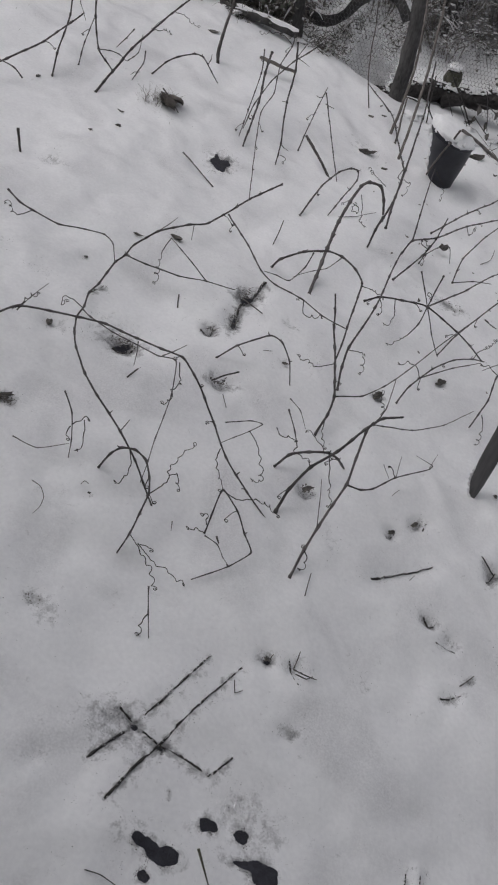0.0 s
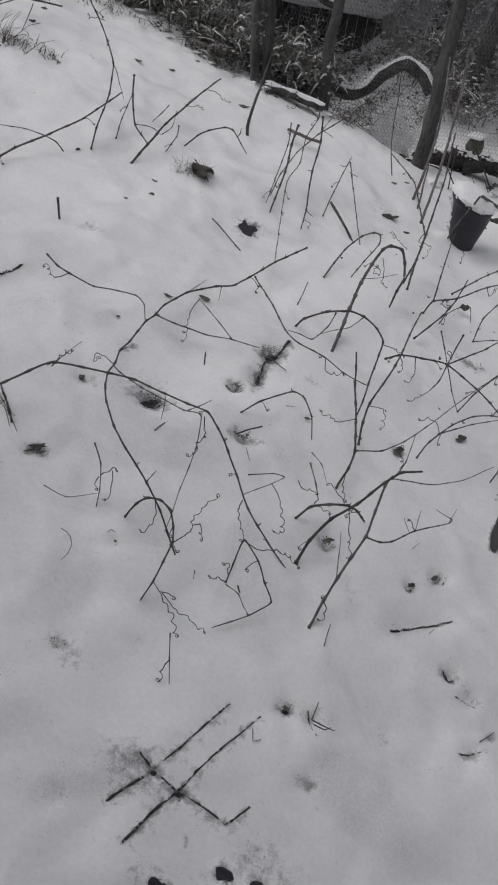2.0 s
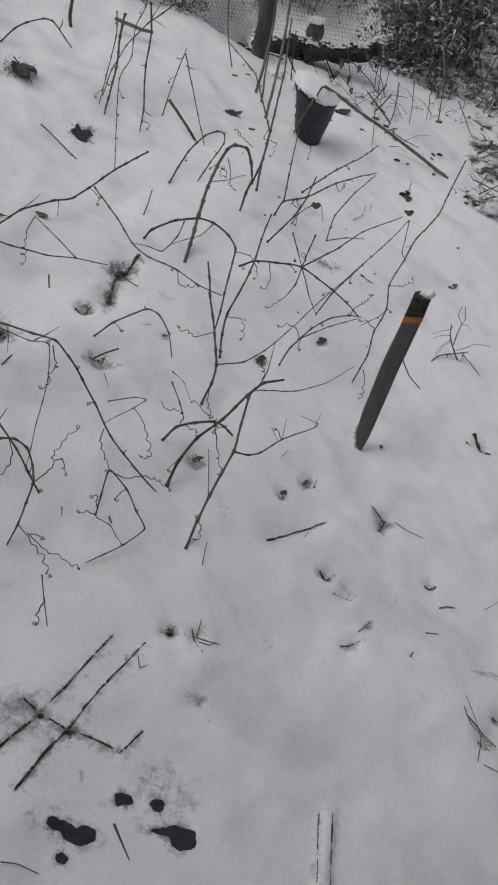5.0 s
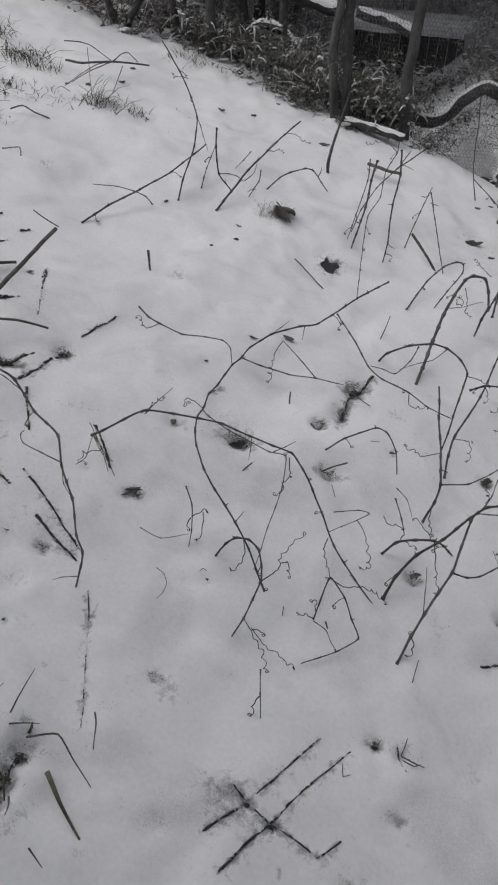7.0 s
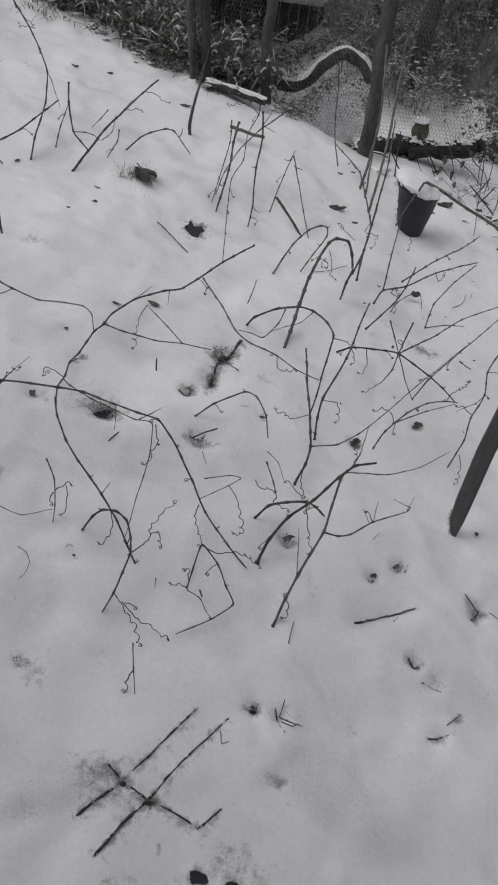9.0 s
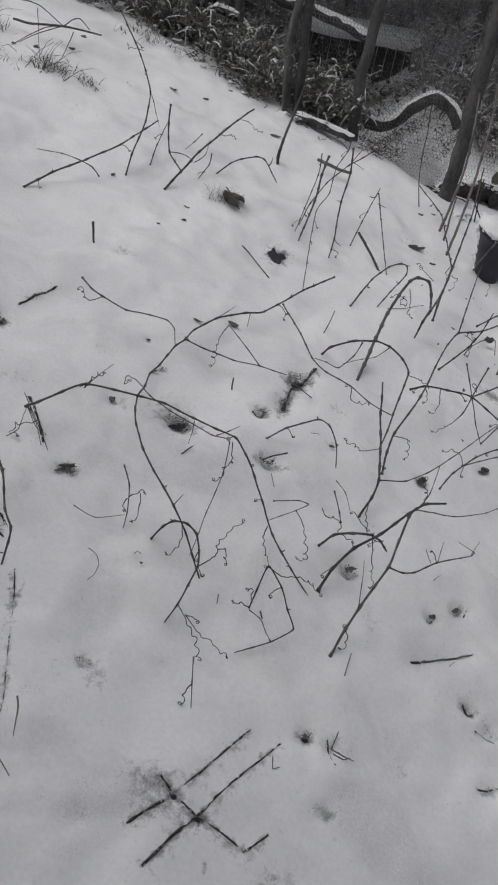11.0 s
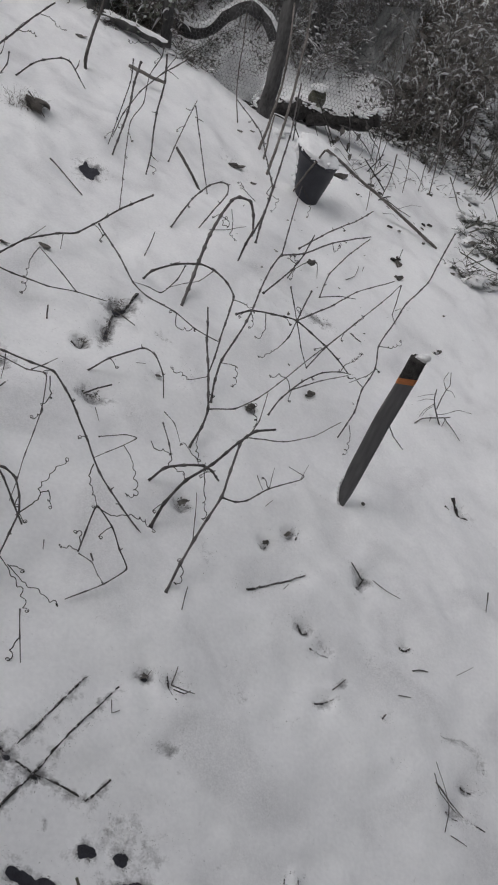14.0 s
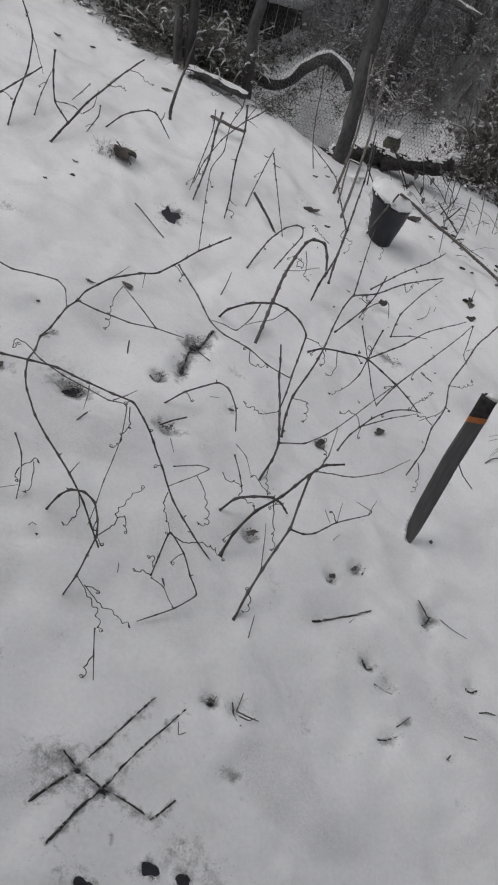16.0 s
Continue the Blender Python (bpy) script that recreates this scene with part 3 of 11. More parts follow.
DIPS += [(-0.067, 1.984, 0.039, 0.004), (-0.094, 1.93, 0.021, 0.004), (-0.11, 1.871, 0.033, 0.004), (-0.112, 1.806, 0.032, 0.004), (-0.183, 1.724, 0.014, 0.004), (-0.167, 1.736, 0.014, 0.004), (-0.383, 1.552, 0.015, 0.004), (-0.356, 1.559, 0.014, 0.004), (-0.494, 1.695, 0.02, 0.004), (-0.481, 1.727, 0.015, 0.004), (0.395, 1.317, 0.014, 0.004), (0.475, 1.389, 0.02, 0.004), (0.665, 1.345, 0.014, 0.004), (0.681, 1.334, 0.014, 0.004), (0.677, 1.298, 0.014, 0.004), (0.694, 1.32, 0.014, 0.004), (0.712, 1.33, 0.014, 0.004), (0.498, 1.116, 0.014, 0.004), (0.51, 1.108, 0.014, 0.004), (0.613, 1.011, 0.02, 0.004)]
DIPS += [(0.554, 0.945, 0.022, 0.004), (0.585, 0.964, 0.014, 0.004), (0.818, 1.159, 0.014, 0.004), (0.724, 0.949, 0.014, 0.004), (0.921, 0.943, 0.03, 0.004), (0.972, 0.931, 0.026, 0.004), (0.998, 0.895, 0.021, 0.004), (0.931, 0.831, 0.014, 0.004), (0.957, 0.831, 0.014, 0.004), (0.917, 0.77, 0.023, 0.004), (0.958, 0.752, 0.022, 0.004), (0.632, 3.165, 0.045, -0.016), (0.482, 3.175, 0.04, -0.018), (0.59, 3.118, 0.036, -0.01), (0.52, 3.115, 0.03, -0.008)]
DIPS += [(-0.113, 1.572, 0.022, 0.006), (-0.081, 1.600, 0.022, 0.006), (0.373, 1.174, 0.022, 0.004), (0.411, 1.198, 0.022, 0.004), (0.445, 1.220, 0.022, 0.004),
    (0.475, 1.239, 0.022, 0.004), (0.505, 1.259, 0.022, 0.004), (-0.092, 1.942, 0.045, 0.007), (-0.104, 1.920, 0.027, 0.007), (-0.113, 1.806, 0.038, 0.007),
    (-0.170, 1.730, 0.022, 0.007), (-0.374, 1.564, 0.038, 0.007), (-0.110, 1.565, 0.029, 0.007), (0.132, 0.881, 0.020, 0.007),
    (-1.050, 1.297, 0.056, 0.007), (-0.979, 1.283, 0.043, 0.007), (-0.696, 1.025, 0.020, 0.007), (-0.920, 1.624, 0.031, 0.007), (-1.040, 1.510, 0.041, 0.007)]
DIPS += [(0.165, 1.346, 0.021, 0.007), (-0.539, 0.533, 0.020, 0.007), (-0.546, 0.498, 0.020, 0.007), (-0.529, 0.582, 0.020, 0.007), (-0.661, 0.677, 0.020, 0.007),
    (0.588, 2.346, 0.047, 0.007), (-0.345, 0.828, 0.022, 0.007), (-0.090, 1.949, 0.036, 0.010), (-0.110, 1.818, 0.031, 0.010), (-0.170, 1.732, 0.018, 0.006),
    (-0.376, 1.572, 0.041, 0.011), (-0.101, 1.573, 0.032, 0.008), (0.132, 0.880, 0.018, 0.006), (0.195, 0.877, 0.020, 0.006),
    (0.165, 1.346, 0.024, 0.006), (-0.132, 0.672, 0.030, 0.002), (-0.099, 0.660, 0.018, 0.006), (-0.043, 0.641, 0.018, 0.006), (-0.009, 0.566, 0.018, 0.002)]
DIPS += [(-0.349, 0.839, 0.027, 0.002), (0.189, 0.750, 0.029, 0.002), (-0.246, 0.560, 0.018, 0.002), (-0.166, 0.512, 0.018, 0.002), (0.048, 1.886, 0.019, 0.004),
    (0.522, 1.117, 0.020, 0.006), (0.570, 1.080, 0.024, 0.006), (0.566, 0.941, 0.018, 0.002), (0.468, 1.375, 0.018, 0.006), (0.400, 1.319, 0.018, 0.004),
    (0.345, 1.781, 0.022, 0.004), (0.691, 1.306, 0.026, 0.004), (-0.079, 0.465, 0.018, 0.002), (-0.061, 0.438, 0.018, 0.002), (-0.018, 0.473, 0.070, 0.010),
    (0.104, 0.540, 0.100, 0.008), (-0.525, 1.282, 0.050, 0.006), (0.196, 1.298, 0.100, 0.006), (0.342, 0.936, 0.120, 0.010), (-0.095, 0.930, 0.100, 0.008)]
DIPS += [(-0.329, 0.983, 0.100, 0.008), (-0.524, 0.879, 0.023, 0.003), (-0.468, 0.736, 0.019, 0.003), (-0.410, 0.730, 0.025, 0.002), (-0.315, 0.807, 0.024, 0.002),
    (-0.537, 0.540, 0.018, 0.007), (-0.533, 0.586, 0.018, 0.008), (-0.543, 0.501, 0.018, 0.008), (-0.545, 0.455, 0.035, 0.006), (-0.499, 0.605, 0.020, 0.004),
    (-0.541, 0.641, 0.018, 0.003), (-0.660, 0.668, 0.018, 0.006), (-0.611, 0.613, 0.018, 0.003), (-0.626, 0.575, 0.018, 0.003), (-0.568, 0.770, 0.018, 0.003),
    (-0.713, 0.923, 0.033, 0.003), (-0.690, 0.829, 0.018, 0.002), (-1.018, 1.297, 0.047, 0.007), (-0.962, 1.224, 0.044, 0.003), (-0.884, 1.152, 0.032, 0.003)]
DIPS += [(-0.684, 1.066, 0.034, 0.004), (-0.779, 1.080, 0.033, 0.002), (-0.698, 1.021, 0.025, 0.004), (-0.734, 1.140, 0.029, 0.002), (-0.917, 1.617, 0.032, 0.007),
    (-0.960, 1.540, 0.033, 0.002), (-1.041, 1.512, 0.041, 0.006), (-1.073, 1.770, 0.037, 0.002), (-0.781, 1.452, 0.032, 0.002), (-0.742, 1.733, 0.032, 0.002),
    (-0.755, 2.155, 0.032, 0.003), (-1.394, 2.515, 0.033, 0.004), (-0.645, 0.844, 0.020, 0.002), (-0.549, 0.423, 0.031, 0.003),
    (-0.338, 0.469, 0.018, 0.002), (-0.246, 0.556, 0.018, 0.002), (-0.636, 1.689, 0.027, 0.002), (-0.531, 1.539, 0.023, 0.003), (0.760, 0.846, 0.018, 0.003)]
DIPS += [(0.939, 0.936, 0.027, 0.003), (0.984, 0.886, 0.025, 0.002), (0.891, 0.767, 0.036, 0.006), (0.945, 0.835, 0.022, 0.003), (1.090, 1.706, 0.051, 0.006),
    (0.695, 1.324, 0.026, 0.004), (1.394, 1.966, 0.047, 0.006), (1.718, 2.100, 0.062, 0.006), (0.749, 0.944, 0.018, 0.002), (0.812, 1.159, 0.020, 0.002),
    (1.074, 2.097, 0.057, 0.004), (1.139, 2.529, 0.031, 0.003), (0.193, 0.742, 0.018, 0.003), (0.452, 0.872, 0.025, 0.002), (1.143, 0.735, 0.018, 0.002),
    (-0.599, 0.548, 0.085, -0.018), (-0.556, 0.622, 0.060, -0.014), (-0.539, 0.533, 0.024, 0.016), (-0.546, 0.498, 0.024, 0.016), (-0.536, 0.571, 0.022, 0.014)]
DIPS += [(-0.522, 0.602, 0.020, 0.010), (-0.548, 0.474, 0.024, 0.012), (-0.450, 0.530, 0.050, 0.006), (0.194, 0.876, 0.022, 0.006), (0.508, 1.114, 0.022, 0.006),
    (0.554, 1.070, 0.022, 0.006), (1.092, 1.715, 0.022, 0.006), (1.092, 1.715, 0.022, 0.006), (0.694, 1.319, 0.022, 0.006), (0.694, 1.319, 0.022, 0.006),
    (0.812, 1.159, 0.022, 0.006), (1.396, 1.972, 0.022, 0.006), (1.405, 1.954, 0.022, 0.006), (1.716, 2.120, 0.022, 0.006), (1.718, 2.070, 0.022, 0.006),
    (0.944, 0.833, 0.022, 0.006), (0.891, 0.767, 0.022, 0.006), (0.571, 0.950, 0.022, 0.006), (0.501, 1.392, 0.022, 0.006), (0.410, 1.327, 0.022, 0.006)]
DIPS += [(1.139, 2.529, 0.022, 0.006), (0.754, 2.364, 0.022, 0.006), (-0.546, 1.812, 0.020, 0.004), (-0.445, 1.997, 0.020, 0.004), (-0.340, 2.052, 0.020, 0.004),
    (0.053, 1.729, 0.020, 0.004), (0.345, 1.781, 0.020, 0.004), (0.170, 1.347, 0.020, 0.004), (0.161, 1.338, 0.020, 0.004), (0.468, 1.375, 0.020, 0.004),
    (0.400, 1.319, 0.020, 0.004), (-0.318, 1.098, 0.020, 0.004), (0.538, 1.938, 0.020, 0.004), (0.716, 1.583, 0.020, 0.004), (0.547, 1.952, 0.020, 0.004),
    (0.336, 1.768, 0.020, 0.004), (-1.154, 1.896, 0.020, 0.004), (-1.317, 1.760, 0.020, 0.004), (-1.217, 1.810, 0.020, 0.004), (-0.555, 1.535, 0.020, 0.004)]
DIPS += [(-0.790, 1.030, 0.020, 0.004), (-0.826, 1.002, 0.020, 0.004), (-0.689, 0.822, 0.020, 0.004), (-0.564, 1.260, 0.020, 0.004), (-0.579, 1.238, 0.020, 0.004),
    (0.484, 0.573, 0.016, -0.007), (0.480, 0.552, 0.016, -0.007), (0.476, 0.532, 0.016, -0.007), (0.471, 0.511, 0.016, -0.007), (0.468, 0.492, 0.016, -0.007),
    (0.464, 0.473, 0.016, -0.007), (0.461, 0.454, 0.016, -0.007), (0.457, 0.436, 0.016, -0.007), (0.453, 0.417, 0.016, -0.007), (-0.756, 2.168, 0.031, 0.002),
    (0.225, 3.143, 0.063, 0.003), (0.141, 1.792, 0.037, 0.002), (0.052, 1.739, 0.025, 0.003), (0.566, 2.332, 0.057, 0.002), (-0.478, 1.734, 0.027, 0.002)]
DIPS += [(-0.100, 1.879, 0.036, 0.003), (-0.140, 1.768, 0.034, 0.002), (-0.303, 2.560, 0.045, 0.006)]


NEAR = {}
for dip in DIPS:
    for i in range(math.floor((dip[0] - 2.4 * dip[2]) * 10), math.floor((dip[0] + 2.4 * dip[2]) * 10) + 1):
        for j in range(math.floor((dip[1] - 2.4 * dip[2]) * 10), math.floor((dip[1] + 2.4 * dip[2]) * 10) + 1):
            NEAR.setdefault((i, j), []).append(dip)


def hollow_z(x, y):
    """The ground with the shallow hollows round sunken things."""
    z = gz(x, y)
    for hx, hy, r, d in NEAR.get((math.floor(x * 10), math.floor(y * 10)), ()):
        q = ((x - hx) ** 2 + (y - hy) ** 2) / (r * r)
        if q < 5.5:
            z -= 1.4 * d * (math.exp(-q) - 0.004)
    return z


SOIL_SHADE_CELLS = {}
for smudge in SOIL_SHADE:
    reach = 1.9 * max(smudge[2], smudge[3])
    for i in range(math.floor((smudge[0] - reach) * 10), math.floor((smudge[0] + reach) * 10) + 1):
        for j in range(math.floor((smudge[1] - reach) * 10), math.floor((smudge[1] + reach) * 10) + 1):
            SOIL_SHADE_CELLS.setdefault((i, j), []).append((*smudge, math.cos(smudge[4]), math.sin(smudge[4])))


def soil_shade_at(x, y):
    """How much soil, crushed leaf and painted hollow shade darkens the snow at a place, from 0 to 1."""
    clean = 1.0
    for sx, sy, rx, ry, turn, much, c, s in SOIL_SHADE_CELLS.get((math.floor(x * 10), math.floor(y * 10)), ()):
        dx = x - sx + 0.5 * rx * noise.noise((x * 70, y * 70, 2)) + 0.006 * noise.noise((x * 190, y * 190, 7))
        dy = y - sy + 0.5 * ry * noise.noise((x * 70, y * 70, 5)) + 0.006 * noise.noise((x * 190, y * 190, 9))
        q = ((dx * c + dy * s) / rx) ** 2 + ((dy * c - dx * s) / ry) ** 2
        if q < 3.5:
            clean *= 1 - much * (math.exp(-1.6 * q) - 0.0037)
    return 1 - clean


def soiled(mesh):
    # one value per vertex for soil and painted hollow shade together
    at = mesh.attributes.new("soil", "FLOAT", "POINT")
    at.data.foreach_set("value", [soil_shade_at(v.co.x, v.co.y) for v in mesh.vertices])


def finish(bm, name, mat, smooth=True):
    me = bpy.data.meshes.new(name)
    bm.to_mesh(me)
    bm.free()
    me.materials.append(mat)
    if smooth:
        me.polygons.foreach_set("use_smooth", [True] * len(me.polygons))
    return me


def part(name, bm, mat, parent=None, label="", smooth=True):
    ob = new(name, finish(bm, name, mat, smooth))
    ob.parent = parent
    return tagged(ob, label)


def thing(name, bm, mat, label, category, group="", kind="", smooth=True):
    return tagged(part(name, bm, mat, None, "", smooth), label, category, group, kind)


def spline(pts, step):
    """A smooth line through points, in even small steps."""
    p = [Vector(q) for q in pts]
    if len(p) == 2:
        n = max(2, int((p[1] - p[0]).length / step))
        return [p[0].lerp(p[1], i / n) for i in range(n + 1)]
    p = [p[0] * 2 - p[1], *p, p[-1] * 2 - p[-2]]
    out = []
    for a, b, c, d in zip(p, p[1:], p[2:], p[3:]):
        n = max(2, int((c - b).length / step))
        for i in range(n):
            t = i / n
            m, k, u = (c - a) * 0.3, (d - b) * 0.3, t * t
            out.append(b * (2 * u * t - 3 * u + 1) + m * (u * t - 2 * u + t) + c * (3 * u - 2 * u * t) + k * (u * t - u))
    return out + [p[-2]]


def tube(bm, line, r0, r1=None, sides=7, knots=(), rough=0.0, seed=0.0):
    """A tapered round tube along a line; knots: the places of its swollen nodes."""
    r1 = r0 if r1 is None else r1
    up = Vector((0.31, 0.17, 0.93)).normalized()
    rings, run, n = [], 0.0, len(line)
    for i, p in enumerate(line):
        d = (line[min(i + 1, n - 1)] - line[max(i - 1, 0)])
        d = d.normalized() if d.length > 1e-9 else Vector((0, 0, 1))
        side = d.cross(up)
        side = side.normalized() if side.length > 1e-3 else Vector((1, 0, 0))
        over = side.cross(d)
        if i:
            run += (p - line[i - 1]).length
        r = r0 + (r1 - r0) * i / max(1, n - 1)
        if knots:
            r *= 1.0 + 0.6 * math.exp(-(min((p - q).length for q in knots) / 0.006) ** 2)
        ring = []
        for s in range(sides):
            a = 2 * math.pi * s / sides
            q = side * math.cos(a) + over * math.sin(a)
            f = 1 + rough * noise.noise(p * 60 + q * 2 + Vector((seed * 7, 0, 0))) if rough else 1
            ring.append(bm.verts.new(p + q * r * f))
        rings.append(ring)
    for a, b in zip(rings, rings[1:]):
        for s in range(sides):
            bm.faces.new((a[s], a[(s + 1) % sides], b[(s + 1) % sides], b[s]))
    bm.faces.new(rings[0][::-1])
    bm.faces.new(rings[-1])
    return bm


def blob(bm, centre, size, seed=0.0, level=2, flat=0.6, rough=0.35):
    """A lumpy pad, as of snow or a clod of leaves."""
    made = bmesh.ops.create_icosphere(bm, subdivisions=level, radius=1.0)["verts"]
    for v in made:
        n = 1 + rough * noise.noise(v.co * 1.7 + Vector((seed, seed * 2, 0))) + rough * 0.5 * noise.noise(v.co * 4 + Vector((seed * 3, 0, 0)))
        v.co = Vector(centre) + Vector((v.co.x * size[0], v.co.y * size[1], v.co.z * size[2] * (flat if v.co.z < 0 else 1))) * n


CANES = "pruned grape canes on the snow"


def cane(r, pts, shoots=(), curls=(), label="brown-grey grape cane arching over the snow", taper=0.7, mat=None, name="grape_cane", category="vine cane", knots=True, group=CANES):
    """One cane with its side shoots and curling tendrils."""
    seed = abs(pts[0][0] * 3.7 + pts[0][1]) % 1.0
    ob = thing(name, tube(bmesh.new(), jitter(spline(pts, 0.006), 0.0009, seed), r, r * taper, 8, nodes(pts) if knots else (), 0.25, seed), mat or BARK, label, category, group)
    for sr, sp in shoots:
        part("side_shoot", tube(bmesh.new(), jitter(spline(sp, 0.006), 0.0008, seed + sp[0][0]), sr, sr * 0.6, 7, nodes(sp) if knots else (), 0.25, seed), mat or BARK, ob)
    for sp in curls:
        part("tendril", coil(sp), TENDRIL, ob, "thin curling tendril")
    if knots and r > 0.0016:
        rng = random.Random(int(seed * 99991))
        for p in nodes(pts)[1:]:
            if rng.random() < 0.35:
                d = Vector((rng.uniform(-1, 1), rng.uniform(-1, 1), rng.uniform(-0.2, 0.9))).normalized()
                part("bud", tube(bmesh.new(), [p, p + d * (r + 0.004), p + d * (r + 0.007) + Vector((0, 0, 0.002))], 0.0019, 0.0009, 5), mat or BARK, ob)
            if rng.random() < 0.16:
                d = Vector((rng.uniform(-1, 1), rng.uniform(-1, 1), 0)).normalized()
                k = rng.uniform(0.012, 0.03)
                loop = [p + d * k * u + Vector((0, 0, -k * 0.5 * u * u)) for u in (0, 0.6, 1.2)]
                c = loop[-1]
                loop += [c + (d * math.sin(a) * (1 - a / 16) + Vector((-d.y, d.x, 0)) * (1 - math.cos(a)) * 0.8 + Vector((0, 0, -0.1 * a))) * 0.0055 for a in (1.2, 2.4, 3.6, 4.8, 6.0, 7.5, 9.0, 10.5)]
                part("tendril", tube(bmesh.new(), spline(loop, 0.0025), 0.0012, 0.0008, 4), TENDRIL, ob, "thin curling tendril")
    return ob


def nodes(pts):
    """Nodes sit at the bends, and about every eight centimetres between them."""
    out = [Vector(p) for p in pts[:-1]]
    for a, b in zip(pts, pts[1:]):
        a, b = Vector(a), Vector(b)
        n = int((b - a).length / 0.085)
        out += [a.lerp(b, (k + 1) / (n + 1)) for k in range(n)]
    return out


def jitter(line, amount, seed):
    return [p + Vector((noise.noise(p * 14 + Vector((seed * 9, 0, 0))), noise.noise(p * 14 + Vector((0, seed * 9, 5))), noise.noise(p * 14 + Vector((3, 0, seed * 9))))) * amount * 2 for p in line]


def coil(pts, r=0.0014):
    """A tendril: first plain, then winding unevenly, with a tight curl at its tip."""
    line, out = spline(pts, 0.002), []
    n, a = len(line), 0.0
    for i, p in enumerate(line):
        t = i / n
        k = noise.noise(p * 55 + Vector((pts[0][0] * 40, 0, 0)))
        w = 0.0058 * min(1.0, max(0.0, t - 0.15) * 1.6) * max(0.1, 0.75 + 1.1 * k)
        a += 0.5 * (1 + 0.9 * noise.noise(p * 38 + Vector((0, 7, 0))))
        d = (line[min(i + 1, n - 1)] - line[max(i - 1, 0)])
        side = d.cross(Vector((0, 0, 1)))
        side = side.normalized() if side.length > 1e-6 else Vector((1, 0, 0))
        out.append(p + (side * math.cos(a) + Vector((0, 0, 1)) * math.sin(a)) * w)
    d = out[-1] - out[-4]
    d = d.normalized() if d.length > 1e-6 else Vector((1, 0, 0))
    side, c = d.cross(Vector((0.2, 0.1, 1))).normalized(), out[-1]
    for q in range(1, 15):
        f, g = q * 0.6, 0.005 * (1 - q / 22)
        out.append(c + d * math.sin(f) * g + side * (1 - math.cos(f)) * g + Vector((0, 0, -0.0004 * q)))
    return tube(bmesh.new(), out, r, r * 0.6, 4)


def stick(r, pts, label, name="stick", mat=None, sides=8, taper=0.85, group="", category="stick", rough=0.35):
    seed = abs(pts[0][0] * 5.1 + pts[0][1] * 2.3) % 1.0
    bm = tube(bmesh.new(), jitter(spline(pts, 0.012), 0.0015, seed), r, r * taper, sides, (), rough, seed)
    return thing(name, bm, mat or STICK, label, category, group)


def blade(bm, root, lean, length, width, droop, seed):
    """A grass blade: a folded, tapering strip that bends over."""
    rows, n = [], 6
    d = Vector((math.cos(lean), math.sin(lean), 0))
    side = Vector((-d.y, d.x, 0))
    for i in range(n + 1):
        t = i / n
        a = droop[0] + (droop[1] - droop[0]) * t
        root = root + (d * math.sin(a) + Vector((0, 0, math.cos(a)))) * (length / n) if i else root
        w = width * (1 - 0.9 * t ** 1.5)
        rows.append([bm.verts.new(root + side * w), bm.verts.new(root - Vector((0, 0, w * 0.5)) + d * w * 0.2), bm.verts.new(root - side * w)])
    for a, b in zip(rows, rows[1:]):
        bm.faces.new((a[0], a[1], b[1], b[0]))
        bm.faces.new((a[1], a[2], b[2], b[1]))


def tuft(x, y, spread, count, length, label="dry winter grass tuft poking out of the snow", width=0.0022, wild=1.0, mat=None):
    rng = random.Random(int(abs(x * 1000) + abs(y * 777)))
    bm = bmesh.new()
    for _ in range(count):
        a, q = rng.uniform(0, 6.283), spread * rng.random() ** 0.7
        px, py = x + q * math.cos(a), y + q * math.sin(a)
        blade(bm, Vector((px, py, gz(px, py) - 0.012)), rng.uniform(0, 6.283), length * rng.uniform(0.4, 1.25), width * rng.uniform(0.6, 1.3), (rng.uniform(0.05, 0.75) * min(1.2, wild), rng.uniform(0.5, 1.6) * min(1.2, wild)), rng.random())
    return thing("grass_tuft", bm, mat or GRASS, label, "grass", "", "stuff")


